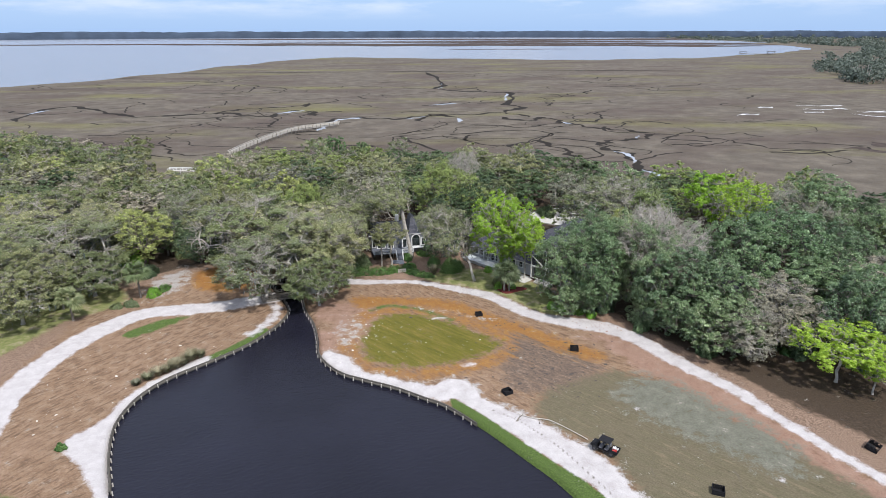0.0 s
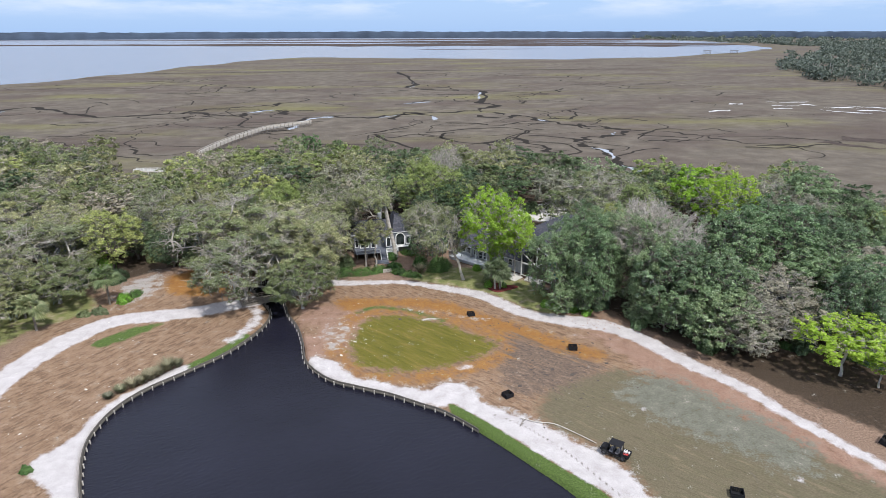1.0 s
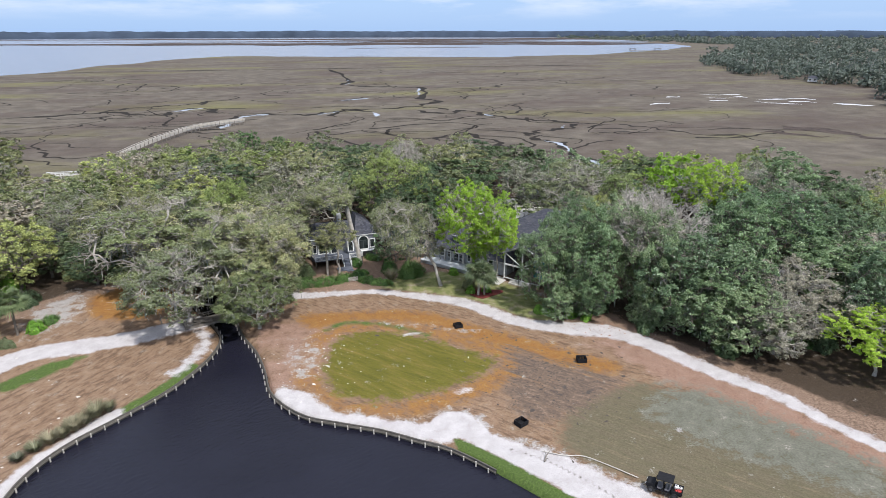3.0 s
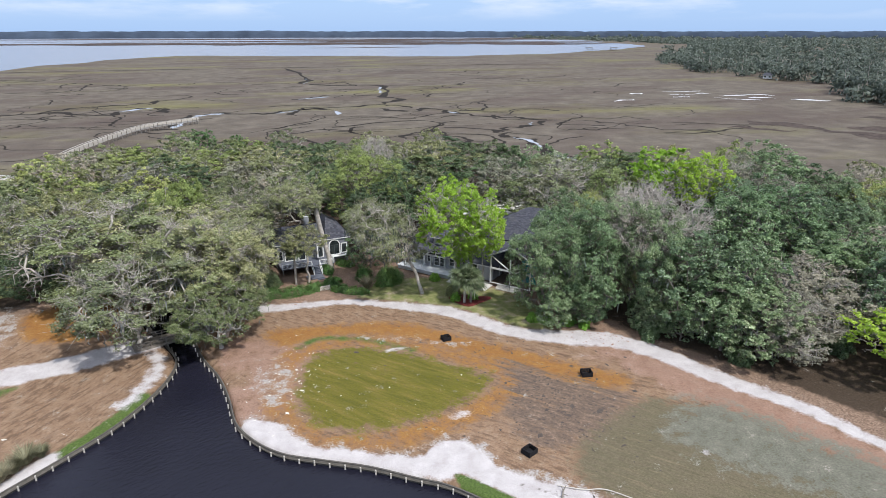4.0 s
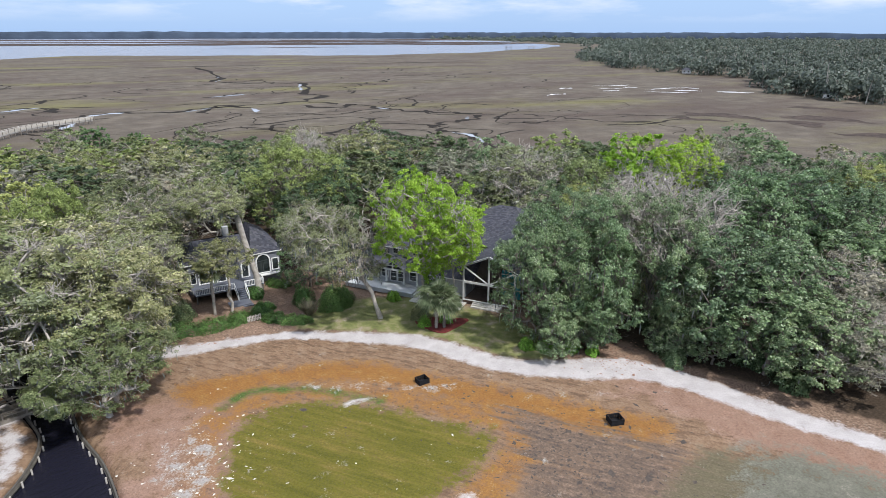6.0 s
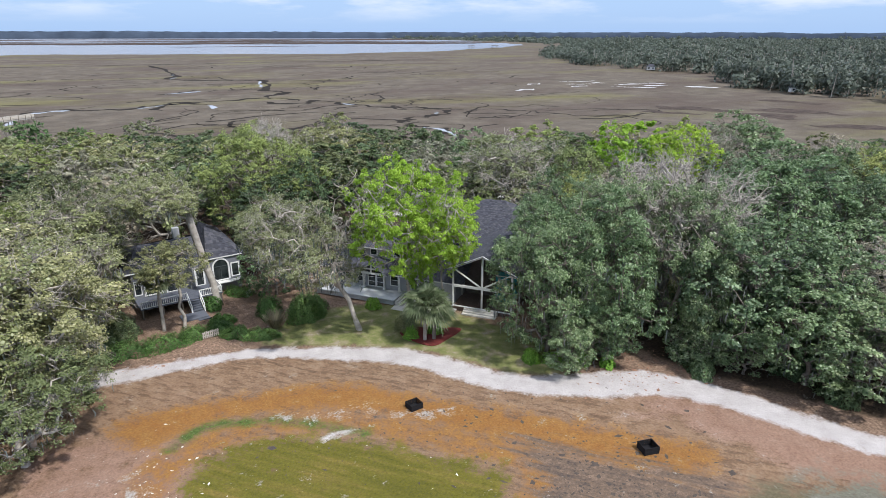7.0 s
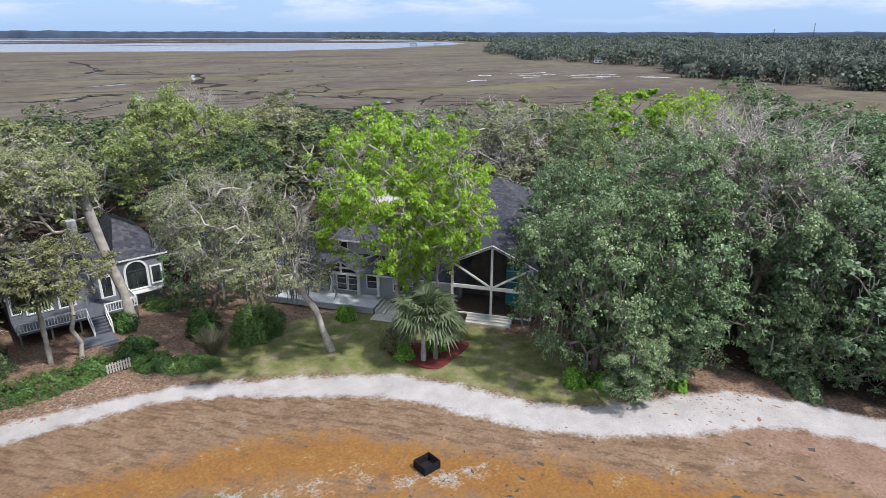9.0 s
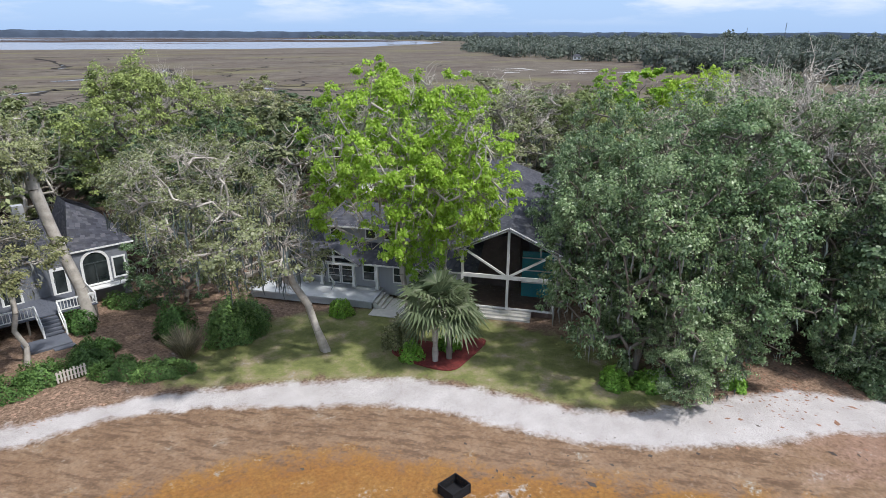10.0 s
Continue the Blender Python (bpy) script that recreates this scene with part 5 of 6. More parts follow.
def porch_house():
    """The larger house: porch with a small gable, terrace, and the tall screened pool wing."""
    t = thing("house", "grey house with slate roofs, white porch and a screened pool wing", "house", pose(13.07, 143.26, 0, 0, 0, -44))
    siding(t, -9, 10.8, 0.2, 3.5, 0, M_SIDING)
    bm = bmesh.new()
    box(bm, -9, 0.2, 0, 10.8, 13, 3.5)
    box(bm, 0, 13, 0, 20, 30, 4.2)
    part("core", bm, M_SIDING, t)
    # front wing roof
    roof(t, [((-9.7, -0.9, 3.35), (12.2, -0.9, 3.35), (12.2, 5.4, 6.6), (-6.0, 5.4, 6.6)), ((-9.7, 12.6, 3.35), (-9.7, -0.9, 3.35), (-6.0, 5.4, 6.6), (-6.0, 6.4, 6.6)),
             ((12.2, 13, 3.35), (-9.7, 13, 3.35), (-6.0, 6.2, 6.6), (12.2, 6.2, 6.6))], 11, [((-9.7, -0.9, 3.3), (12.2, -0.9, 3.3))])
    # main block hip roof
    roof(t, [((-0.7, 12.4, 4.2), (20.7, 12.4, 4.2), (11.5, 21.5, 9.4), (8.5, 21.5, 9.4)), ((-0.7, 30.6, 4.2), (-0.7, 12.4, 4.2), (8.5, 21.5, 9.4), (8.5, 21.6, 9.4)),
             ((20.7, 12.4, 4.2), (20.7, 30.6, 4.2), (11.5, 21.6, 9.4), (11.5, 21.5, 9.4)), ((20.7, 30.6, 4.2), (-0.7, 30.6, 4.2), (8.5, 21.6, 9.4), (11.5, 21.6, 9.4))], 31)
    # dormer window over the porch
    bm = bmesh.new()
    box(bm, -3.4, 1.6, 4.2, 4.4, 4.6, 6.3)
    part("dormer", bm, M_SIDING, t)
    for x in (-2.6, 1.0, 2.9):
        window(t, x, x + 0.9, 5.1, 5.9, 1.6, (0, 0))
    roof(t, [((-3.9, 1.0, 6.25), (4.9, 1.0, 6.25), (4.9, 5.2, 7.6), (-3.9, 5.2, 7.6))], 51, [((-3.9, 1.0, 6.2), (4.9, 1.0, 6.2))])
    # porch
    for x in (-4.3, -2.75, 0.45, 2.75):
        bm = bmesh.new()
        box(bm, x - 0.13, -0.85, 0.9, x + 0.13, -0.6, 3.2, bevel=0.02)
        box(bm, x - 0.18, -0.9, 0.9, x + 0.18, -0.55, 1.1)
        part("column", bm, M_TRIM, t)
    for x in (-2.3, -0.95, 1.2, -3.9):
        d = window(t, x, x + 1.05, 1.0 if x in (-2.3, -0.95) else 1.5, 3.0, 0, (0, 2) if x in (-2.3, -0.95) else (0, 1), "french_door" if x in (-2.3, -0.95) else "window")
    for x in (-7.6, -6.0, 4.2, 6.4):
        window(t, x, x + 1.0, 1.5, 2.9, 0, (0, 1))
    bm = bmesh.new()
    for a, b in (((-3.7, -1.3, 3.3), (-1.25, -1.3, 4.75)), ((-1.25, -1.3, 4.75), (1.2, -1.3, 3.3)), ((-3.7, -1.3, 3.3), (1.2, -1.3, 3.3)), ((-1.25, -1.3, 3.3), (-1.25, -1.3, 4.7)), ((-2.3, -1.3, 4.0), (-0.2, -1.3, 4.0))):
        beam(bm, a, b, 0.16, 0.18)
    part("porch_gable", bm, M_TRIM, t, "pale timber gable frame")
    roof(t, [((-3.9, -1.45, 3.3), (-3.9, 1.8, 3.9), (-1.25, 2.6, 4.85), (-1.25, -1.45, 4.85)), ((1.4, 1.8, 3.9), (1.4, -1.45, 3.3), (-1.25, -1.45, 4.85), (-1.25, 2.6, 4.85))], 61)
    bm = bmesh.new()
    box(bm, -9, -3.2, 0.0, 3.0, 0.0, 0.62)
    part("terrace", bm, M_TERRACE, t, "pale grey raised terrace")
    bm = bmesh.new()
    box(bm, -9.15, -3.4, 0.62, 3.2, -0.04, 0.8, bevel=0.03)
    part("terrace_deck", bm, M_TERRACE, t)
    for i in range(3):
        bm = bmesh.new()
        box(bm, 3.2 + i * 0.35, -3.2, 0.0, 3.55 + i * 0.35, -0.6, 0.6 - i * 0.19)
        part("step", bm, M_STONE, t)
    bm = bmesh.new()
    box(bm, 3.2, -4.6, -0.05, 11.5, -0.6, 0.08, bevel=0.02)
    part("paving", bm, M_STONE, t, "pale stone paving")
    # pool wing, gable end towards the lawn
    X, Y = 15.0, -1.5
    posts = [(-4.0, 6.0), (0.0, 7.7), (4.0, 6.0)]
    for dx, top in posts:
        bm = bmesh.new()
        beam(bm, (X + dx, Y, 0.5), (X + dx, Y, top), 0.22)
        part("gable_post", bm, M_TRIM, t)
    for a, b, w in (((-4.5, 5.75), (0, 7.9), 0.26), ((4.5, 5.75), (0, 7.9), 0.26), ((-4.0, 3.5), (4.0, 3.5), 0.34), ((-3.9, 5.9), (-0.1, 3.6), 0.18), ((3.9, 5.9), (0.1, 3.6), 0.18), ((-4.0, 0.6), (4.0, 0.6), 0.14)):
        bm = bmesh.new()
        beam(bm, (X + a[0], Y - 0.03, a[1]), (X + b[0], Y - 0.03, b[1]), 0.14, w)
        part("gable_beam", bm, M_TRIM, t, "pale grey gable timber")
    bm = bmesh.new()
    bm.faces.new([bm.verts.new(q) for q in ((X - 4.0, Y + 0.05, 0.5), (X + 4.0, Y + 0.05, 0.5), (X + 4.0, Y + 0.05, 6.0), (X, Y + 0.05, 7.7), (X - 4.0, Y + 0.05, 6.0))])
    part("screen", bm, M_SCREEN, t, "dark see-through insect screen")
    bm = bmesh.new()
    box(bm, X - 4.1, Y + 0.1, -0.1, X + 4.1, 12.8, 0.5)
    part("pool_deck", bm, M_BRICK, t)
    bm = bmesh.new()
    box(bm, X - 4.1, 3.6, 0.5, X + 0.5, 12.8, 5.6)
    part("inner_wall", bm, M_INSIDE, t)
    bm = bmesh.new()
    box(bm, X + 0.9, 1.8, 0.5, X + 3.9, 2.0, 4.9)
    part("pool_cover", bm, M_TEAL, t, "teal blue hanging cover")
    for z in (1.9, 3.1, 4.3):
        bm = bmesh.new()
        box(bm, X + 0.9, 1.72, z - 0.05, X + 3.9, 1.8, z + 0.05)
        part("cover_rail", bm, M_TRIM, t)
    for i in range(3):
        bm = bmesh.new()
        box(bm, X - 2.4, Y - 0.35 - 0.4 * i, -0.1, X + 2.2, Y + 0.1 - 0.4 * i, 0.46 - 0.17 * i, bevel=0.02)
        part("step", bm, M_STONE, t)
    roof(t, [((X - 4.6, Y - 0.3, 5.7), (X - 4.6, 13, 5.7), (X, 13, 7.95), (X, Y - 0.3, 7.95)), ((X + 4.6, 13, 5.7), (X + 4.6, Y - 0.3, 5.7), (X, Y - 0.3, 7.95), (X, 13, 7.95))], 81)
    for x in (X - 4.1, X + 4.1):
        for y in (2.5, 6.5, 10.5):
            bm = bmesh.new()
            beam(bm, (x, y, 0.3), (x, y, 5.75), 0.18)
            part("side_post", bm, M_TRIM, t)
    bm = bmesh.new()
    box(bm, -6.6, 7.0, 5.0, -5.6, 7.8, 8.2)
    part("chimney", bm, M_BRICK, t)


porch_house()


def deck_house():
    """The smaller house on a raised deck, with arched doors and blue-grey steps."""
    t = thing("house", "slate-grey house with arched white doors on a raised railed deck", "house", pose(-8.9, 153.4, 0, 0, 0, 12))
    siding(t, -10.5, 3.9, 1.2, 5.0, 0, M_DARK_SIDING)
    bm = bmesh.new()
    box(bm, -10.5, 0.2, -0.2, 3.9, 10, 5.0)
    part("core", bm, M_DARK_SIDING, t)
    arch_door(t, 0.1, 2.1, 1.65, 4.62, 0)
    window(t, 2.65, 3.55, 1.9, 3.7, 0, (0, 0), trim=0.16)
    arch_door(t, -8.9, -7.1, 1.65, 4.5, 0)
    window(t, -10.2, -9.5, 1.9, 3.7, 0, (0, 0))
    window(t, -2.3, -1.4, 1.5, 3.6, 0, (0, 0), "side_door", 0.25)
    window(t, -6.2, -5.0, 1.5, 3.6, 0, (0, 0), "side_door", 0.2)
    roof(t, [((-0.9, -0.22, 5.05), (4.6, -0.22, 5.05), (3.0, 3.0, 7.3), (0.4, 3.4, 8.8)), ((-0.9, 8, 4.9), (-0.9, -0.22, 5.05), (0.4, 3.4, 8.8), (0.4, 6.5, 8.8)),
             ((4.6, -0.22, 5.05), (4.6, 10.5, 4.9), (3.0, 7.0, 7.3), (3.0, 3.0, 7.3)), ((0.4, 3.4, 8.8), (3.0, 3.0, 7.3), (3.0, 7.0, 7.3), (0.4, 6.5, 8.8)),
             ((-11.2, -0.22, 5.05), (-0.9, -0.22, 5.05), (-0.9, 5, 7.2), (-8.5, 5, 7.2)), ((-11.2, 10.6, 4.9), (-11.2, -0.22, 5.05), (-8.5, 5, 7.2), (-8.5, 5.1, 7.2)),
             ((4.6, 10.6, 4.9), (-11.2, 10.6, 4.9), (-8.5, 5.1, 7.2), (3.0, 7.0, 7.0))], 111,
         [((-0.9, -0.24, 5.0), (4.6, -0.24, 5.0)), ((-11.2, -0.24, 5.0), (-0.95, -0.24, 5.0))])
    bm = bmesh.new()
    for i in range(16):
        box(bm, -10.5, -4.3 + i * 0.27, 1.3, -0.1, -4.3 + i * 0.27 + 0.25, 1.4)
    tagged(part("deck", bm, M_DECK_BLUE, t, "blue-grey board deck"), kind="stuff")
    bm = bmesh.new()
    box(bm, -0.1, -0.9, 1.3, 3.9, -0.05, 1.42)
    part("ledge", bm, M_TRIM, t)
    for x in (-10.3, -7.8, -5.4, -3.2, -0.3):
        bm = bmesh.new()
        beam(bm, (x, -4.15, -0.2), (x, -4.15, 1.3), 0.16)
        part("deck_post", bm, M_TIMBER, t)
    railing(t, (-10.4, -4.2, 1.4), (-4.75, -4.2, 1.4), M_WHITE)
    railing(t, (-3.1, -4.2, 1.4), (-0.2, -4.2, 1.4), M_WHITE)
    railing(t, (-0.2, -4.1, 1.4), (-0.2, -1.0, 1.4), M_WHITE)
    for i in range(5):
        bm = bmesh.new()
        box(bm, -4.6, -4.65 - 0.34 * i, 1.08 - 0.2 * i, -3.25, -4.3 - 0.34 * i, 1.24 - 0.2 * i)
        box(bm, -4.6, -4.36 - 0.34 * i, 0.85 - 0.2 * i, -3.25, -4.31 - 0.34 * i, 1.1 - 0.2 * i)
        part("stair_tread", bm, M_DECK_BLUE, t, "blue-grey stair tread")
    for x in (-4.72, -3.13):
        bm = bmesh.new()
        beam(bm, (x, -4.25, 2.3), (x, -6.2, 1.25), 0.1, 0.13)
        beam(bm, (x, -6.2, 0.1), (x, -6.2, 1.32), 0.13)
        beam(bm, (x, -4.25, 1.3), (x, -6.2, 0.2), 0.08, 0.2)
        part("stair_rail", bm, M_WHITE, t)
    bm = bmesh.new()
    box(bm, -6.4, -8.2, 0.02, -3.2, -6.1, 0.26, bevel=0.02)
    part("landing", bm, M_DECK_BLUE, t)
    bm = bmesh.new()
    box(bm, -4.6, -8.75, 0.0, -3.1, -8.2, 0.13, bevel=0.01)
    part("bottom_step", bm, M_DECK_BLUE, t)
    bm = bmesh.new()
    box(bm, -3.5, 5.5, 5.5, -2.6, 6.3, 8.6)
    part("chimney", bm, M_SIDING, t)


deck_house()


def far_house(x, y, yaw, w, d, h, label, wall):
    t = thing("house", label, "house", pose(x, y, -0.6, 0, 0, yaw))
    bm = bmesh.new()
    box(bm, -w / 2, 0, 0, w / 2, d, h)
    part("wall", bm, wall, t)
    o = 0.6
    bm = bmesh.new()
    v = [bm.verts.new(q) for q in ((-w / 2 - o, -o, h), (w / 2 + o, -o, h), (w / 2 + o, d + o, h), (-w / 2 - o, d + o, h), (-w / 4, d / 2, h + 2.4), (w / 4, d / 2, h + 2.4))]
    for f in ((0, 1, 5, 4), (1, 2, 5), (2, 3, 4, 5), (3, 0, 4), (0, 3, 2, 1)):
        bm.faces.new([v[i] for i in f])
    part("roof", bm, M_SHINGLE, t)
    k = max(2, int(w / 3))
    for i in range(k):
        x0 = -w / 2 + (i + 0.3) * w / k
        window(t, x0, x0 + w / k * 0.4, 1.0, 2.3, 0, (0, 0))


M_CREAM = plain("cream_stucco", (0.55, 0.53, 0.48), 0.8, scale=1.0)
far_house(62, 117, -35, 15, 10, 4.0, "pale stucco house hidden behind dark trees", M_CREAM)
far_house(-76, 168, 10, 12, 9, 2.6, "low grey-roofed house among pale oaks", M_DARK_SIDING)
far_house(96, 148, -30, 12, 8, 2.8, "dark-roofed house deep in the wood", M_DARK_SIDING)
far_house(446, 588, -40, 8, 6, 3.2, "white house at the edge of the far woods", M_WHITE)
far_house(357, 350, -35, 6, 5, 3.0, "white house at the edge of the far woods", M_WHITE)

M_DRIVE = plain("pale_concrete", (0.48, 0.46, 0.42), 0.85, scale=0.8, vary=0.12)
for q_, lab_ in (([(24, 182), (36, 174), (40, 180), (46, 188), (38, 196), (28, 190)], "pale concrete drive behind the house"),):
    bm_ = bmesh.new()
    poly_prism(bm_, q_, -0.2, 0.32)
    tagged(part("driveway", bm_, M_DRIVE, None), lab_, "driveway", kind="structure")
M_ASPHALT = plain("asphalt", (0.06, 0.06, 0.062), 0.9, scale=0.8)
bm_ = bmesh.new()
poly_prism(bm_, [(40, 176), (60, 170), (64, 182), (46, 188)], -0.2, 0.3)
tagged(part("parking", bm_, M_ASPHALT, None), "dark asphalt parking place among the trees", "road", kind="structure")

# ---- vehicles ----
M_TYRE = plain("tyre_rubber", (0.02, 0.02, 0.02), 0.9)
M_BLACK = plain("black_plastic", (0.016, 0.016, 0.018), 0.75, vary=0.25, spec=0.15)
M_STEEL = plain("dark_steel", (0.10, 0.10, 0.11), 0.4, 0.8)
M_RED = plain("red_plastic", (0.45, 0.03, 0.025), 0.45)
M_SEAT = plain("seat_vinyl", (0.10, 0.10, 0.11), 0.6)
M_SILVER = plain("silver_paint", (0.55, 0.56, 0.58), 0.3, 0.4, vary=0.04, bump=0)


def wheel(parent, x, y, r, w):
    bm = bmesh.new()
    m = pose(x, y, r, 90, 0, 0)
    bmesh.ops.create_cone(bm, cap_ends=True, segments=18, radius1=r, radius2=r, depth=w, matrix=m)
    bmesh.ops.bevel(bm, geom=[e for e in bm.edges if len(e.link_faces) == 2 and e.calc_face_angle() > 1.0], offset=0.05, segments=2, affect="EDGES")
    wh = part("wheel", bm, M_TYRE, parent)
    bm = bmesh.new()
    bmesh.ops.create_cone(bm, cap_ends=True, segments=14, radius1=r * 0.55, radius2=r * 0.5, depth=w + 0.03, matrix=m)
    part("rim", bm, M_STEEL, wh)


def utility_vehicle():
    t = thing("utility_vehicle", "black four-seat utility vehicle with a hard roof and loaded bed", "vehicle", pose(22.2, 71.75, 0.05, 0, 0, 143))
    for x in (1.3, -1.2):
        for y in (0.64, -0.64):
            wheel(t, x, y, 0.34, 0.27)
    bm = bmesh.new()
    box(bm, -1.9, -0.55, 0.35, 1.75, 0.55, 0.55, bevel=0.04)
    part("chassis", bm, M_BLACK, t)
    bm = bmesh.new()
    poly = [(0.95, 0.55), (1.85, 0.55), (1.9, 0.8), (1.75, 0.98), (0.95, 1.08)]
    vs = [[bm.verts.new((x, y, z)) for x, z in poly] for y in (-0.6, 0.6)]
    bm.faces.new(vs[0])
    bm.faces.new(vs[1][::-1])
    for i in range(5):
        bm.faces.new((vs[0][i], vs[1][i], vs[1][(i + 1) % 5], vs[0][(i + 1) % 5]))
    bmesh.ops.recalc_face_normals(bm, faces=bm.faces)
    part("hood", bm, M_BLACK, t)
    for y in (-0.42, 0.42):
        bm = bmesh.new()
        box(bm, 1.84, y - 0.12, 0.72, 1.92, y + 0.12, 0.84, bevel=0.02)
        part("headlight", bm, M_SILVER, t)
    for x in (0.45, -0.35):
        bm = bmesh.new()
        box(bm, x - 0.25, -0.62, 0.62, x + 0.25, 0.62, 0.8, bevel=0.05)
        part("seat", bm, M_SEAT, t)
        bm = bmesh.new()
        box(bm, x - 0.36, -0.62, 0.8, x - 0.22, 0.62, 1.3, bevel=0.05)
        part("backrest", bm, M_SEAT, t)
    for y in (-0.66, 0.66):
        for a, b in (((1.0, y, 1.05), (0.68, y, 1.88)), ((0.05, y, 0.55), (0.05, y, 1.9)), ((-0.85, y, 0.55), (-0.8, y, 1.88)), ((0.68, y, 1.88), (-0.8, y, 1.88)), ((1.0, y, 0.5), (-0.85, y, 0.5))):
            bm = bmesh.new()
            beam(bm, a, b, 0.06)
            part("roll_bar", bm, M_BLACK, t)
    bm = bmesh.new()
    box(bm, -0.92, -0.74, 1.9, 0.82, 0.74, 1.97, bevel=0.03)
    part("roof", bm, M_BLACK, t, "flat black hard roof")
    bm = bmesh.new()
    box(bm, -1.95, -0.68, 0.62, -0.9, 0.68, 0.7)
    for q in ((-1.95, -0.68, -0.9, -0.62), (-1.95, 0.62, -0.9, 0.68), (-1.95, -0.68, -1.89, 0.68), (-0.96, -0.68, -0.9, 0.68)):
        box(bm, q[0], q[1], 0.7, q[2], q[3], 0.98)
    part("cargo_bed", bm, M_BLACK, t)
    bm = bmesh.new()
    bmesh.ops.create_uvsphere(bm, u_segments=8, v_segments=6, radius=0.03, matrix=pose(0.62, 0.35, 1.12))
    for i in range(12):
        a0, a1 = i * math.pi / 6, (i + 1) * math.pi / 6
        beam(bm, (0.68, 0.35 + 0.17 * math.cos(a0), 1.12 + 0.17 * math.sin(a0)), (0.68, 0.35 + 0.17 * math.cos(a1), 1.12 + 0.17 * math.sin(a1)), 0.03)
    part("steering_wheel", bm, M_BLACK, t)
    M = pose(22.2, 71.75, 0.05, 0, 0, 143)
    for i, (x, y, w, d, h, mat, lab) in enumerate(((-1.25, -0.25, 0.42, 0.5, 0.36, M_WHITE, "white plastic box in a cargo bed"), (-1.6, 0.3, 0.4, 0.36, 0.34, M_RED, "red fuel can in a cargo bed"), (-1.3, 0.32, 0.3, 0.34, 0.28, M_RED, "red fuel can in a cargo bed"), (-1.68, -0.3, 0.3, 0.3, 0.3, M_WHITE, "white plastic tub in a cargo bed"))):
        c = thing("fuel_can" if mat is M_RED else "plastic_box", lab, "container", M @ pose(x, y, 0.7, 0, 0, 17 * i))
        bm = bmesh.new()
        box(bm, -w / 2, -d / 2, 0.0, w / 2, d / 2, h, bevel=0.05)
        part("body", bm, mat, c)
        bm = bmesh.new()
        box(bm, -w * 0.3, -0.03, h, w * 0.3, 0.03, h + 0.06, bevel=0.01)
        part("handle", bm, M_BLACK, c)


utility_vehicle()


def parked_car(x, y, yaw, mat, label):
    t = thing("car", label, "car", pose(x, y, 0.3, 0, 0, yaw))
    for wx in (1.35, -1.3):
        for wy in (0.78, -0.78):
            wheel(t, wx, wy, 0.34, 0.22)
    bm = bmesh.new()
    box(bm, -2.2, -0.9, 0.35, 2.25, 0.9, 0.95, bevel=0.12)
    part("body", bm, mat, t)
    bm = bmesh.new()
    lo = [bm.verts.new(q) for q in ((-2.0, -0.82, 0.95), (0.95, -0.82, 0.95), (0.95, 0.82, 0.95), (-2.0, 0.82, 0.95))]
    hi = [bm.verts.new(q) for q in ((-1.6, -0.68, 1.55), (0.3, -0.68, 1.55), (0.3, 0.68, 1.55), (-1.6, 0.68, 1.55))]
    for i in range(4):
        bm.faces.new((lo[i], lo[(i + 1) % 4], hi[(i + 1) % 4], hi[i]))
    part("windows", bm, M_GLASS, t)
    bm = bmesh.new()
    box(bm, -1.65, -0.7, 1.55, 0.35, 0.7, 1.62, bevel=0.03)
    part("roof", bm, mat, t)


parked_car(50.2, 178.6, 200, M_WHITE, "white car parked on asphalt among trees")
parked_car(54.2, 178.4, 195, M_SILVER, "silver car parked on asphalt among trees")


# ---- crates of black mesh on the fairway ----
def mesh_crate(x, y, yaw, s=1.0, tip=0.0, sag=0.0):
    z = float(land_height(np.array([x]), np.array([y]))[0][0])
    t = thing("mesh_crate", "open black crate with mesh sides standing on bare earth", "crate", pose(x, y, z + 0.02, tip, 0, yaw) @ Matrix.Diagonal((s, s, s, 1)), "crates on the fairway")
    w, d, h = 0.85, 0.75, 0.8
    bm = bmesh.new()
    box(bm, -w, -d, 0.0, w, d, 0.06)
    part("base", bm, M_BLACK, t)
    for i, (a, b) in enumerate((((-w, -d), (w, -d)), ((w, -d), (w, d)), ((w, d), (-w, d)), ((-w, d), (-w, -d)))):
        bm = bmesh.new()
        beam(bm, (*a, h), (*b, h), 0.07)
        beam(bm, (*a, h * 0.5), (*b, h * 0.5), 0.05)
        beam(bm, (*a, 0), (*a, h), 0.08)
        part("frame", bm, M_BLACK, t)
        bm = bmesh.new()
        k = 6
        for j in range(k):
            f0, f1 = j / k, (j + 0.97) / k
            p0 = (a[0] + (b[0] - a[0]) * f0, a[1] + (b[1] - a[1]) * f0)
            p1 = (a[0] + (b[0] - a[0]) * f1, a[1] + (b[1] - a[1]) * f1)
            v = [bm.verts.new(q) for q in ((*p0, 0.05), (*p1, 0.05), (*p1, h - 0.03 - sag * (j % 2)), (*p0, h - 0.03))]
            bm.faces.new(v)
        part("side_panel", bm, M_BLACK, t)


for q_ in ((6.8, 114.6, 12, 0.75), (23.5, 100.3, -8, 0.82), (10.0, 86.2, 30, 0.8), (34.6, 63.7, -20, 0.85)):
    mesh_crate(*q_)
mesh_crate(59.6, 72.4, 40, 1.0, 14.0, 0.3)


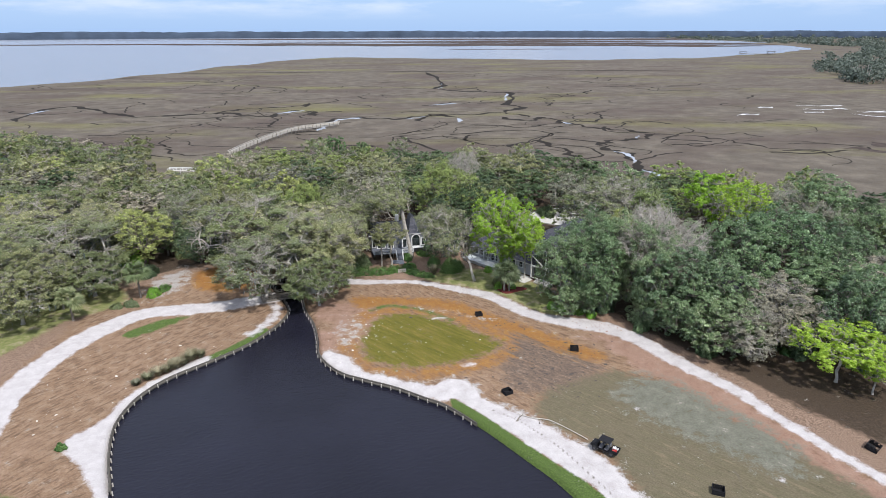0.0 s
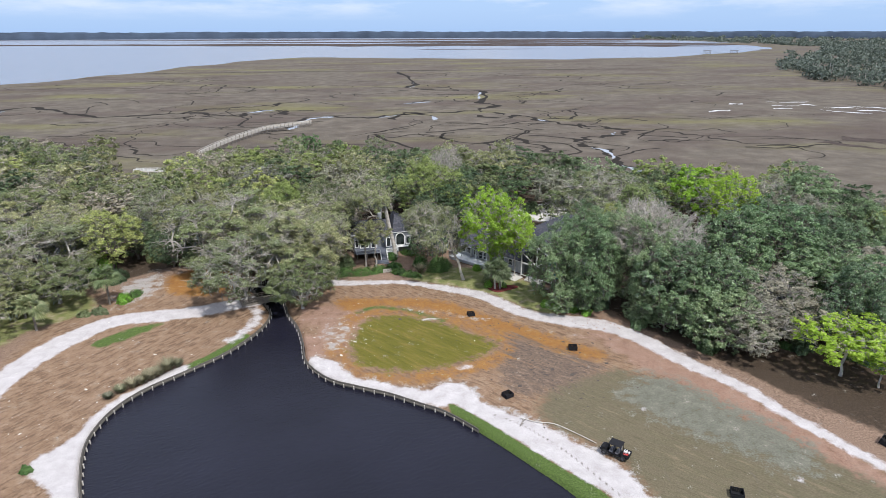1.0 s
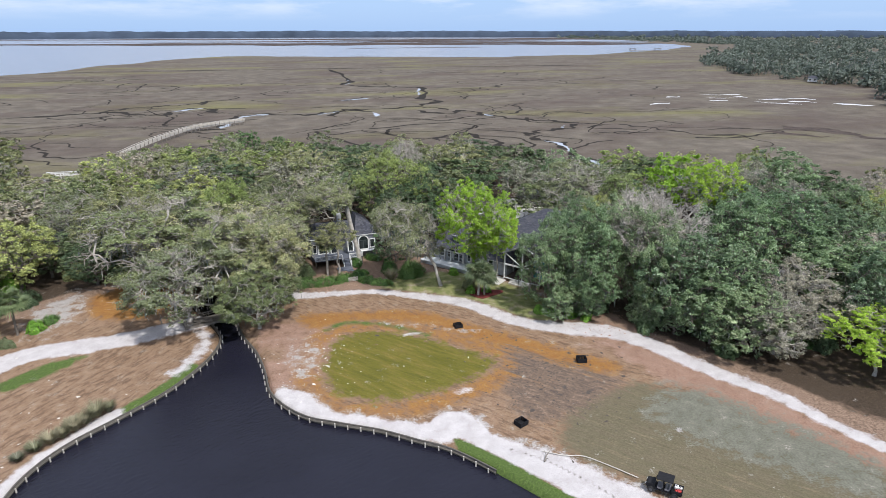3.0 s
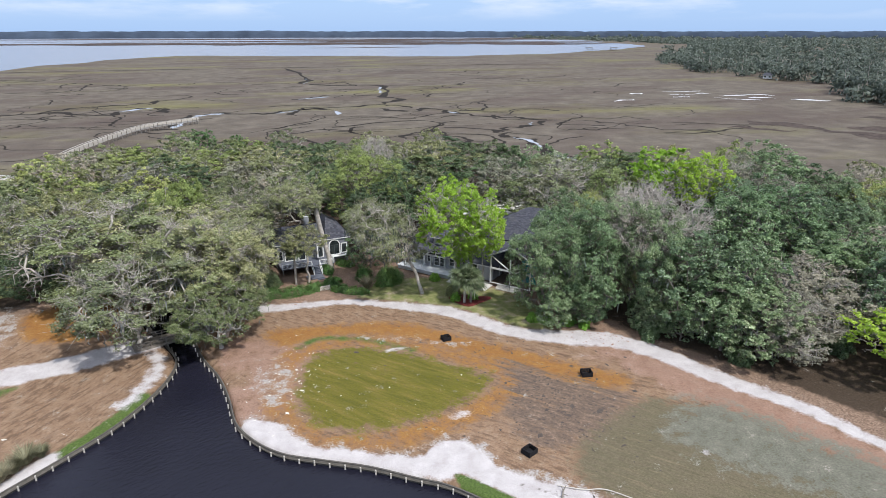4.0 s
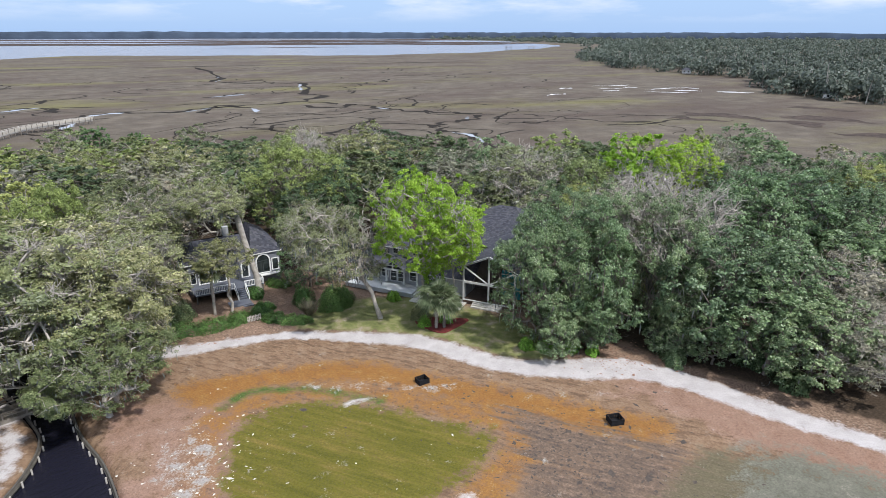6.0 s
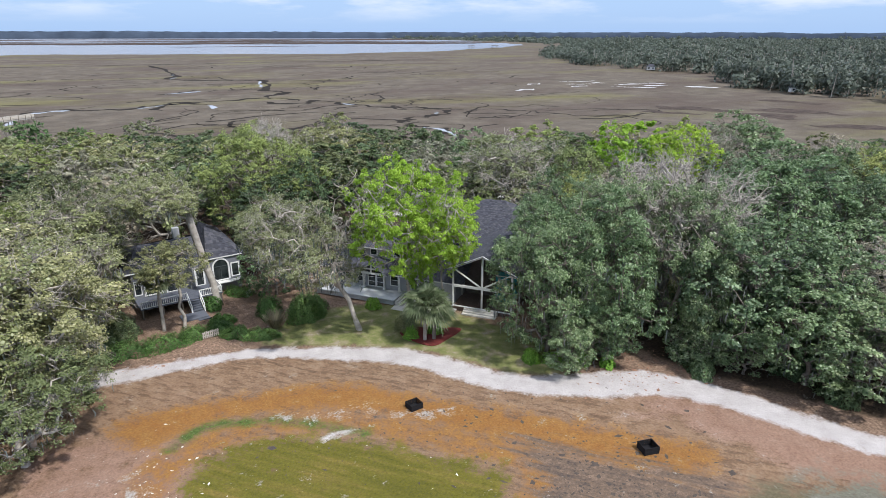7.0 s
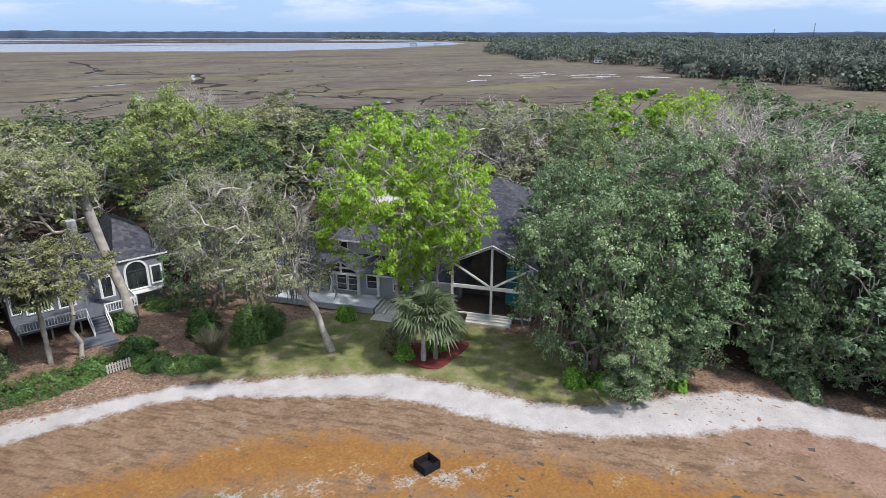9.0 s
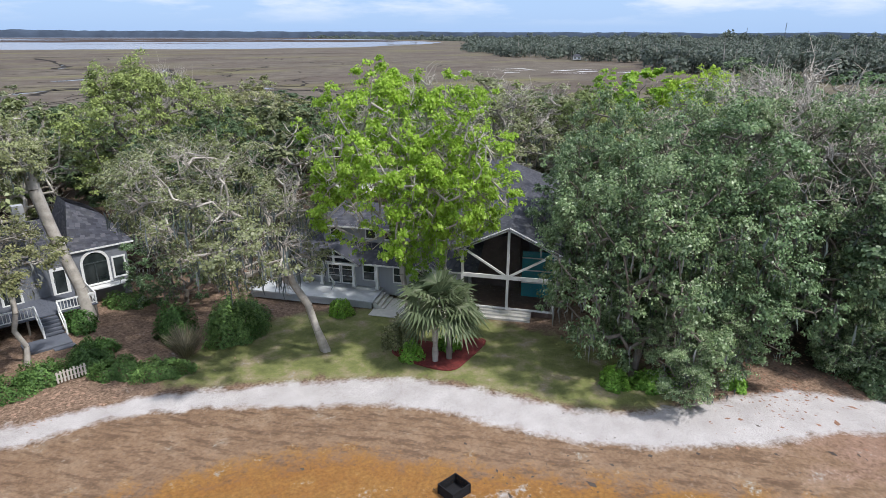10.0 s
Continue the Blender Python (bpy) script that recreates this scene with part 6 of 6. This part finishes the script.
# ---- palms, hedges, shrubs ----
def palm(x, y, h, r, label, trunk_mat, seed, lean=0.0, skirt=True, fronds=34):
    rng = np.random.default_rng(seed)
    z0 = float(land_height(np.array([x]), np.array([y]))[0][0])
    t = thing("palm", label, "palm tree", pose(x, y, z0, 0, lean, seed * 47 % 360))
    segs = []
    for i in range(8):
        a, b = i / 8, (i + 1) / 8
        bulge = 0.03 * math.sin(i * 2.2)
        segs.append(((0, 0, h * a - (0.3 if i == 0 else 0)), (0, 0, h * b), 0.24 + bulge - 0.05 * a, 0.23 + bulge - 0.05 * b))
    v, f = tubes(segs, 9)
    part("trunk", mesh_np("trunk", v, f, [trunk_mat], smooth=True), None, t)
    V, Fc, o = [], [], 0
    for i in range(fronds):
        az = i * 2.4 + rng.uniform(-0.2, 0.2)
        el = rng.uniform(-0.75, 1.2) if skirt else rng.uniform(-0.3, 1.3)
        d = np.array([math.cos(az) * math.cos(el), math.sin(az) * math.cos(el), math.sin(el)])
        stalk = r * 0.45
        p0 = np.array([0, 0, h]) + d * 0.1
        p1 = p0 + d * stalk
        side = np.cross(d, [0, 0, 1.0])
        side /= np.linalg.norm(side) + 1e-9
        upv = np.cross(side, d)
        w = 0.03
        V.append(np.array([p0 - side * w, p0 + side * w, p1 + side * w, p1 - side * w]))
        Fc.append(np.array([[0, 1, 2, 3]]) + o)
        o += 4
        for j in range(16):
            a = (j - 7.5) / 7.5 * 1.75
            dd = d * math.cos(a) + side * math.sin(a) + upv * 0.12
            L = r * 0.62 * (1 - 0.25 * abs(a) / 1.75) * rng.uniform(0.85, 1.1)
            m_ = p1 + dd * L * 0.55
            e = p1 + dd * L - np.array([0, 0, L * rng.uniform(0.22, 0.5)])
            perp = np.cross(dd, upv)
            perp /= np.linalg.norm(perp) + 1e-9
            V.append(np.array([p1, m_ - perp * 0.10, e, m_ + perp * 0.10]))
            Fc.append(np.array([[0, 1, 2, 3]]) + o)
            o += 4
    part("frond_head", mesh_np("frond_head", np.concatenate(V), np.concatenate(Fc), [LEAVES["palm"]]), None, t)


palm(13.1, 127.5, 4.8, 3.1, "cabbage palm with drooping fronds in red mulch", M_PALE_BARK, 3)
palm(14.2, 127.3, 4.1, 2.9, "cabbage palm with criss-cross bark in red mulch", M_TIMBER, 5)
palm(-66.6, 123.6, 6.0, 3.2, "tall cabbage palm beside the sandy path", M_BARK, 7)
palm(-74.9, 112.2, 5.0, 3.0, "cabbage palm with pale trunk on rough grass", M_TIMBER, 9)
palm(-80.1, 117.8, 3.4, 2.0, "cabbage palm under pale oaks", M_TIMBER, 11)
palm(-15.7, 142.6, 7.2, 2.2, "slender palm in front of the railed deck", M_PALE_BARK, 13)


def clump(name, label, category, x, y, rx, ry, h, kind, seed, leaves=2600, leaf=0.2, yaw=0.0, group=""):
    """A shrub or a length of hedge: stems inside and a leafy, lumpy body."""
    rng = np.random.default_rng(seed)
    z0 = float(land_height(np.array([x]), np.array([y]))[0][0])
    t = thing(name, label, category, pose(x, y, z0 - 0.05, 0, 0, yaw), group)
    segs = []
    for _ in range(8):
        e = np.array([rng.uniform(-0.6, 0.6) * rx, rng.uniform(-0.6, 0.6) * ry, h * rng.uniform(0.5, 0.85)])
        s = np.array([e[0] * 0.35, e[1] * 0.35, 0])
        segs.append((s, (s + e) / 2 + rng.normal(size=3) * 0.05, 0.05, 0.04))
        segs.append(((s + e) / 2, e, 0.04, 0.015))
    v, f = tubes(segs, 4)
    part("stem", mesh_np("stem", v, f, [M_BARK]), None, t)
    d = rng.normal(size=(leaves, 3))
    d /= np.linalg.norm(d, axis=1, keepdims=True)
    d[:, 2] = np.abs(d[:, 2])
    ph = rng.uniform(0, 6, 4)
    az = np.arctan2(d[:, 1], d[:, 0])
    lump = 1 + 0.14 * np.sin(3 * az + ph[0]) + 0.12 * np.sin(5 * az + 4 * d[:, 2] + ph[1]) + 0.1 * np.sin(9 * az + ph[2])
    rad = rng.uniform(0.8, 1.05, leaves) * lump
    p = d * rad[:, None] * np.array([rx, ry, h])
    p[:, 2] = np.maximum(p[:, 2], 0.04)
    L = leaf * rng.uniform(0.6, 1.4, leaves)
    lv, lf = cards(rng, p, d + rng.normal(size=(leaves, 3)) * 0.5 + (0, 0, 0.3), L, L * 0.6)
    part("foliage", mesh_np("foliage", lv, lf, [LEAVES[kind]]), None, t)


for i_, q_ in enumerate(((-19.8, 138.0, 3.0, 1.8, 1.6, 8), (-15.6, 138.4, 2.9, 1.7, 1.5, 6), (-12.4, 139.6, 1.8, 1.5, 1.3, 40), (-9.4, 140.0, 1.5, 1.2, 1.3, 0),
                         (-7.6, 137.8, 1.9, 1.3, 1.2, -25), (-4.9, 136.2, 2.1, 1.3, 1.15, -22), (-9.0, 142.2, 1.6, 1.2, 1.2, 10))):
    clump("hedge", "clipped dark green rounded hedge beside the path", "hedge", q_[0], q_[1], q_[2], q_[3], q_[4], "shrub", 300 + i_, 4200, 0.17, q_[5], "hedges below the deck")
for i_, q_ in enumerate((
        (1.2, 139.8, 2.3, 2.0, 3.2, "shrub"), (2.6, 141.4, 1.7, 1.5, 2.4, "shrub"), (-3.0, 142.5, 1.6, 1.5, 2.6, "shrub"), (-9.6, 147.4, 1.3, 1.1, 1.6, "shrub"), (-5.8, 151.2, 2.2, 1.0, 1.3, "shrub"),
        (11.9, 128.9, 0.9, 0.9, 1.4, "lush_shrub"), (15.0, 128.8, 0.9, 0.9, 1.2, "lush_shrub"), (12.1, 131.5, 1.5, 1.3, 2.0, "olive_oak"), (10.2, 139.2, 1.2, 0.9, 1.3, "lush_shrub"),
        (24.4, 116.6, 1.6, 1.0, 1.2, "lush_shrub"), (27.2, 115.6, 1.8, 1.0, 1.1, "lush_shrub"), (29.6, 114.0, 1.4, 0.8, 0.9, "lush_shrub"), (22.2, 118.2, 1.2, 0.9, 1.3, "lush_shrub"),
        (-64.2, 124.6, 1.5, 1.4, 1.8, "lush_shrub"), (-66.9, 119.9, 1.8, 1.2, 1.2, "palm"), (-69.5, 118.8, 1.3, 1.0, 1.1, "palm"), (-62.8, 127.2, 1.3, 1.1, 1.3, "shrub"), (-76.0, 141.0, 3.0, 2.5, 3.2, "lush_shrub"),
        (-70.5, 136.0, 2.6, 2.2, 2.4, "dark_oak"), (-66.0, 149.0, 3.4, 2.4, 3.0, "olive_oak"), (-57.0, 152.0, 3.6, 2.4, 3.2, "dark_oak"), (-49.5, 148.0, 2.4, 2.0, 2.4, "shrub"), (-20.5, 143.5, 2.4, 2.0, 2.6, "dark_oak"),
        (-23.5, 139.0, 2.6, 2.2, 2.8, "dark_oak"), (-27.0, 136.0, 2.2, 1.8, 2.6, "olive_oak"), (33.0, 117.2, 2.0, 1.6, 2.2, "magnolia"), (38.0, 108.8, 1.8, 1.4, 1.6, "magnolia"), (47.0, 99.5, 2.2, 1.6, 2.0, "dark_oak"),
        (-53.6, 71.8, 0.9, 0.7, 0.7, "shrub"), (40.5, 112.0, 3.0, 2.4, 3.5, "magnolia"), (30.0, 124.0, 3.0, 2.4, 4.0, "magnolia"), (48.0, 105.0, 3.0, 2.5, 3.6, "dark_oak"))):
    clump("shrub", "dense green shrub with small leaves" if "lush" not in q_[5] else "fresh light green shrub with small leaves", "shrub", *q_[:5], q_[5], 330 + i_, int(900 * (q_[2] + q_[3]) * max(1.0, q_[4] * 0.7)), 0.2, i_ * 37)


def understory():
    """Low evergreen growth under the front rows of the wood."""
    rr = random.Random(31)
    protos = [o for o in bpy.data.objects if o.name.split(".")[0] == "shrub" and o.parent is None][-8:]
    k = 0
    while k < 95:
        west = rr.random() < 0.42
        x = rr.uniform(-120, -22) if west else rr.uniform(30, 105)
        y0 = float(np.interp(x, *FRONT))
        y = y0 + rr.uniform(2, 22)
        if any(math.hypot(x - gx, y - gy) < gr for gx, gy, gr in HOUSE_GAPS) or (not west and y < float(np.interp(x, PATH_RIGHT[:, 0], PATH_RIGHT[:, 1])) + 5.5):
            continue
        if signed(POND, np.array([x]), np.array([y]))[0] > -3:
            continue
        z = float(land_height(np.array([x]), np.array([y]))[0][0])
        s = rr.uniform(0.8, 1.4)
        copy_thing(rr.choice(protos), pose(x, y, z - 0.05, 0, 0, rr.uniform(0, 360)) @ Matrix.Diagonal((s, s, s * rr.uniform(0.9, 1.3), 1)))
        k += 1


understory()


def reed_tuft(x, y, r, h, seed, k=260):
    rng = np.random.default_rng(seed)
    z0 = float(land_height(np.array([x]), np.array([y]))[0][0])
    a = rng.uniform(0, 6.28, k)
    d = np.stack([np.cos(a), np.sin(a)], 1)
    b = np.c_[d * r * 0.3 * rng.random((k, 1)), np.zeros(k)]
    L = h * rng.uniform(0.7, 1.15, k)
    m_ = b + np.c_[d * (r * 0.35), L * 0.6] * np.r_[1, 1, 1]
    e = b + np.c_[d * r * rng.uniform(0.6, 1.1, (k, 1)), L]
    s = np.c_[-d[:, 1], d[:, 0], np.zeros(k)] * 0.03
    v = np.stack([b, m_ - s, e, m_ + s], 1).reshape(-1, 3)
    t = thing("grass_tuft", "dry straw-coloured tuft of tall grass", "grass", pose(x, y, z0))
    part("tuft", mesh_np("tuft", v, np.arange(4 * k).reshape(k, 4), [LEAVES["reed"]]), None, t)


for i_, q_ in enumerate(((-48.6, 91.6, 0.9, 1.0), (-47.6, 92.6, 0.8, 0.9), (-46.6, 94.0, 1.0, 1.1), (-45.7, 95.4, 0.9, 1.0), (-45.0, 96.8, 1.1, 1.3), (-43.8, 97.8, 0.7, 0.9), (-49.8, 90.2, 0.8, 0.8), (-51.0, 88.6, 0.6, 0.6), (-2.9, 138.2, 1.1, 1.5), (-47.4, 95.0, 0.7, 0.8))):
    reed_tuft(q_[0], q_[1], q_[2] * 1.5, q_[3] * 1.35, 400 + i_, 420)

# red mulch under the palms
M_MULCH = plain("red_mulch", (0.15, 0.024, 0.02), 0.95, scale=4.0, vary=0.4, bump=0.8)
bm_ = bmesh.new()
out_pts = spline([(11.0, 130.6), (11.9, 127.6), (13.4, 125.7), (15.4, 126.4), (18.2, 128.2), (17.4, 129.2), (15.2, 129.6), (13.2, 131.2)], 5)
poly_prism(bm_, [tuple(p) for p in out_pts], -0.3, float(land_height(out_pts[:, 0], out_pts[:, 1])[0].max()) + 0.05)
tagged(part("mulch_bed", bm_, M_MULCH, None), "bed of red shredded mulch under the palms", "garden bed", kind="structure")


# ---- small picket fence in the hedge ----
t_ = thing("picket_fence", "short weathered picket fence in a hedge gap", "fence", pose(-10.5, 138.5, 0.1, 0, 0, 14))
for i_ in range(9):
    bm_ = bmesh.new()
    box(bm_, -0.95 + i_ * 0.22, -0.02, 0, -0.95 + i_ * 0.22 + 0.12, 0.02, 0.85 + 0.04 * (i_ % 3))
    part("picket", bm_, M_CAP, t_)
for z_ in (0.25, 0.65):
    bm_ = bmesh.new()
    box(bm_, -1.0, 0.02, z_, 1.0, 0.06, z_ + 0.08)
    part("rail", bm_, M_CAP, t_)


# ---- boardwalk over the marsh ----
def boardwalk():
    line = spline([(-101, 286), (-99, 309), (-94.6, 335), (-88, 359), (-78, 372), (-66, 384)], 6, False)
    t = thing("boardwalk", "long pale timber boardwalk on posts over the marsh", "boardwalk")
    bm = bmesh.new()
    for a, b in zip(line[:-1], line[1:]):
        beam(bm, (*a, 0.7), (*b, 0.7), 0.18, 2.0)
    tagged(part("deck", bm, M_CAP, t), kind="stuff")
    d = np.gradient(line, axis=0)
    d /= np.linalg.norm(d, axis=1, keepdims=True)
    nr = np.stack([-d[:, 1], d[:, 0]], 1)
    for s in (-1, 1):
        e = line + nr * s
        bm = bmesh.new()
        for a, b in zip(e[:-1], e[1:]):
            beam(bm, (*a, 1.8), (*b, 1.8), 0.14, 0.16)
            beam(bm, (*a, 1.25), (*b, 1.25), 0.1)
        part("handrail", bm, M_CAP, t)
        for q in e:
            bm = bmesh.new()
            beam(bm, (*q, -2.2), (*q, 1.85), 0.22)
            part("post", bm, M_TIMBER, t)


boardwalk()
t_ = thing("dock_rail", "short white railed landing at the edge of the marsh", "dock", pose(-109.5, 252, -0.6))
bm_ = bmesh.new()
box(bm_, -5.5, -1.2, 0.6, 5.5, 1.2, 0.8)
part("deck", bm_, M_CAP, t_)
for y_ in (-1.2, 1.2):
    bm_ = bmesh.new()
    beam(bm_, (-5.5, y_, 1.7), (5.5, y_, 1.7), 0.2)
    beam(bm_, (-5.5, y_, 1.2), (5.5, y_, 1.2), 0.14)
    part("handrail", bm_, M_WHITE, t_)
    for i_ in range(5):
        bm_ = bmesh.new()
        beam(bm_, (-5.4 + i_ * 2.7, y_, -1.2), (-5.4 + i_ * 2.7, y_, 1.75), 0.2)
        part("post", bm_, M_WHITE, t_)


# ---- pier far out on the bay, and masts on the skyline ----
t_ = thing("pier", "long thin pier with two small shelters out in the bay", "pier", pose(676, 1492, -2.2, 0, 0, -9))
bm_ = bmesh.new()
box(bm_, 0, -1, 2.0, 150, 1, 2.5)
part("deck", bm_, M_TIMBER, t_)
for i_ in range(16):
    bm_ = bmesh.new()
    beam(bm_, (i_ * 10, 0, -1), (i_ * 10, 0, 2.2), 0.7)
    part("pile", bm_, M_TIMBER, t_)
for x_ in (2, 62):
    bm_ = bmesh.new()
    box(bm_, x_ - 7, -6, 2.3, x_ + 7, 6, 2.8)
    part("platform", bm_, M_TIMBER, t_)
    bm_ = bmesh.new()
    box(bm_, x_ - 7.5, -6.5, 7.0, x_ + 7.5, 6.5, 8.2)
    part("shelter_roof", bm_, M_DARK_SIDING, t_)
    for a_, b_ in ((-6, -5), (6, -5), (-6, 5), (6, 5)):
        bm_ = bmesh.new()
        beam(bm_, (x_ + a_, b_, 2.5), (x_ + a_, b_, 7.2), 0.6)
        part("shelter_post", bm_, M_TIMBER, t_)


for x_, y_, h_ in ((1264, 878, 49), (1228, 939, 39)):
    t_ = thing("mast", "thin grey radio mast above far woods", "mast", pose(x_, y_, -1))
    for a_ in (0, 120, 240):
        bm_ = bmesh.new()
        beam(bm_, (1.2 * math.cos(radians(a_)), 1.2 * math.sin(radians(a_)), 0), (0.5 * math.cos(radians(a_)), 0.5 * math.sin(radians(a_)), h_), 0.4)
        part("leg", bm_, M_STEEL, t_)
    for i_ in range(8):
        bm_ = bmesh.new()
        bmesh.ops.create_cone(bm_, cap_ends=True, segments=3, radius1=1.1 - 0.07 * i_, radius2=1.1 - 0.07 * i_, depth=0.5, matrix=pose(0, 0, (i_ + 0.9) * h_ / 8))
        part("brace", bm_, M_STEEL, t_)

# ---- litter on the ground ----
M_SCRAP = plain("pale_scrap", (0.62, 0.59, 0.52), 0.8, scale=3.0, vary=0.25)
M_CLOD = plain("dark_clod", (0.07, 0.055, 0.045), 0.95, scale=3.0, vary=0.4)


def scatter(name, label, category, count, where, size, mat, seed, tall=0.3):
    """Many small uneven lumps lying on the ground, in one mesh."""
    rng = np.random.default_rng(seed)
    V, Fc, o = [], [], 0
    base = np.array([(1, 0, 0), (0, 1, 0), (-1, 0, 0), (0, -1, 0), (0, 0, 1)], float)
    tri = np.array([(0, 1, 4), (1, 2, 4), (2, 3, 4), (3, 0, 4)])
    pts = np.array([where(rng) for _ in range(count)])
    zz = land_height(pts[:, 0], pts[:, 1])[0]
    for (x, y), z in zip(pts, zz):
        s = size * rng.gamma(2.0, 0.5)
        a = rng.uniform(0, 6.28)
        v = base * (1 + rng.normal(size=(5, 3)) * 0.25) * (s, s * rng.uniform(0.25, 0.8), s * tall)
        ca, sa = math.cos(a), math.sin(a)
        v = np.c_[v[:, 0] * ca - v[:, 1] * sa + x, v[:, 0] * sa + v[:, 1] * ca + y, v[:, 2] + z - 0.01]
        V.append(v)
        Fc.append(tri + o)
        o += 5
    me = mesh_np(name, np.concatenate(V), np.concatenate(Fc), [mat])
    tagged(new(name, me), label, category, kind="stuff")


def in_poly(poly, x0, x1, y0, y1):
    def f(rng):
        while True:
            x, y = rng.uniform(x0, x1), rng.uniform(y0, y1)
            if signed(poly, np.array([x]), np.array([y]))[0] > 0:
                return x, y
    return f


def spread(cx, cy, sx, sy):
    return lambda rng: (cx + rng.normal() * sx, cy + rng.normal() * sy)


scatter("turf_scrap", "pale scraps of torn turf lying on the green", "debris", 70, in_poly(GREEN, -17, 12, 93, 116), 0.055, M_SCRAP, 600, 0.25)
scatter("turf_scrap", "pale broken pieces on grey disturbed ground", "debris", 320, spread(-17.5, 107, 3.0, 6.0), 0.11, M_SCRAP, 601, 0.25)
scatter("earth_clod", "dark clods and roots on disturbed earth", "debris", 1100, spread(17, 96, 5.0, 5.5), 0.13, M_CLOD, 602, 0.35)
scatter("earth_clod", "dark clods and twigs along the rim of the green", "debris", 400, spread(6, 112, 7.0, 2.6), 0.1, M_CLOD, 603, 0.3)
scatter("turf_scrap", "pale scraps on raked orange earth", "debris", 320, spread(-58, 92, 8, 12), 0.09, M_SCRAP, 604, 0.25)
scatter("leaf_litter", "fallen brown leaves strewn on the sandy verge", "leaf litter", 700, spread(33.5, 112.0, 4.5, 2.5), 0.10, plain("fallen_leaf", (0.26, 0.14, 0.09), 0.9, vary=0.4), 605, 0.3)
scatter("leaf_litter", "fallen brown leaves strewn below the hedge", "leaf litter", 600, spread(-12, 135.8, 5.0, 1.2), 0.10, plain("fallen_leaf_pale", (0.33, 0.21, 0.15), 0.9, vary=0.4), 606, 0.3)

# hose and boards on the sand
cu = bpy.data.curves.new("hose", "CURVE")
cu.dimensions, cu.bevel_depth, cu.bevel_resolution = "3D", 0.06, 2
sp = cu.splines.new("POLY")
pl_ = spline([(20.4, 74.2), (17.7, 77.0), (15.6, 78.8), (13.4, 79.3), (11.0, 80.5)], 6, False)
sp.points.add(len(pl_) - 1)
for q_, p_ in zip(sp.points, pl_):
    q_.co = (*p_, 0.12, 1)
cu.materials.append(M_CAP)
tagged(new("hose", cu), "pale irrigation hose lying across bare ground", "hose")
t_ = thing("drift_log", "weathered grey branch lying on white sand", "log", pose(11.3, 79.4, 0.1, 0, 0, 55))
v_, f_ = tubes([((-1.0, 0, 0), (0, 0.1, 0.1), 0.09, 0.08), ((0, 0.1, 0.1), (1.0, 0, 0.05), 0.08, 0.04), ((0, 0.1, 0.1), (0.5, 0.5, 0.4), 0.05, 0.02), ((-0.4, 0.05, 0.05), (-0.7, -0.5, 0.3), 0.05, 0.02)], 6)
part("branch", mesh_np("branch", v_, f_, [M_TIMBER], smooth=True), None, t_)
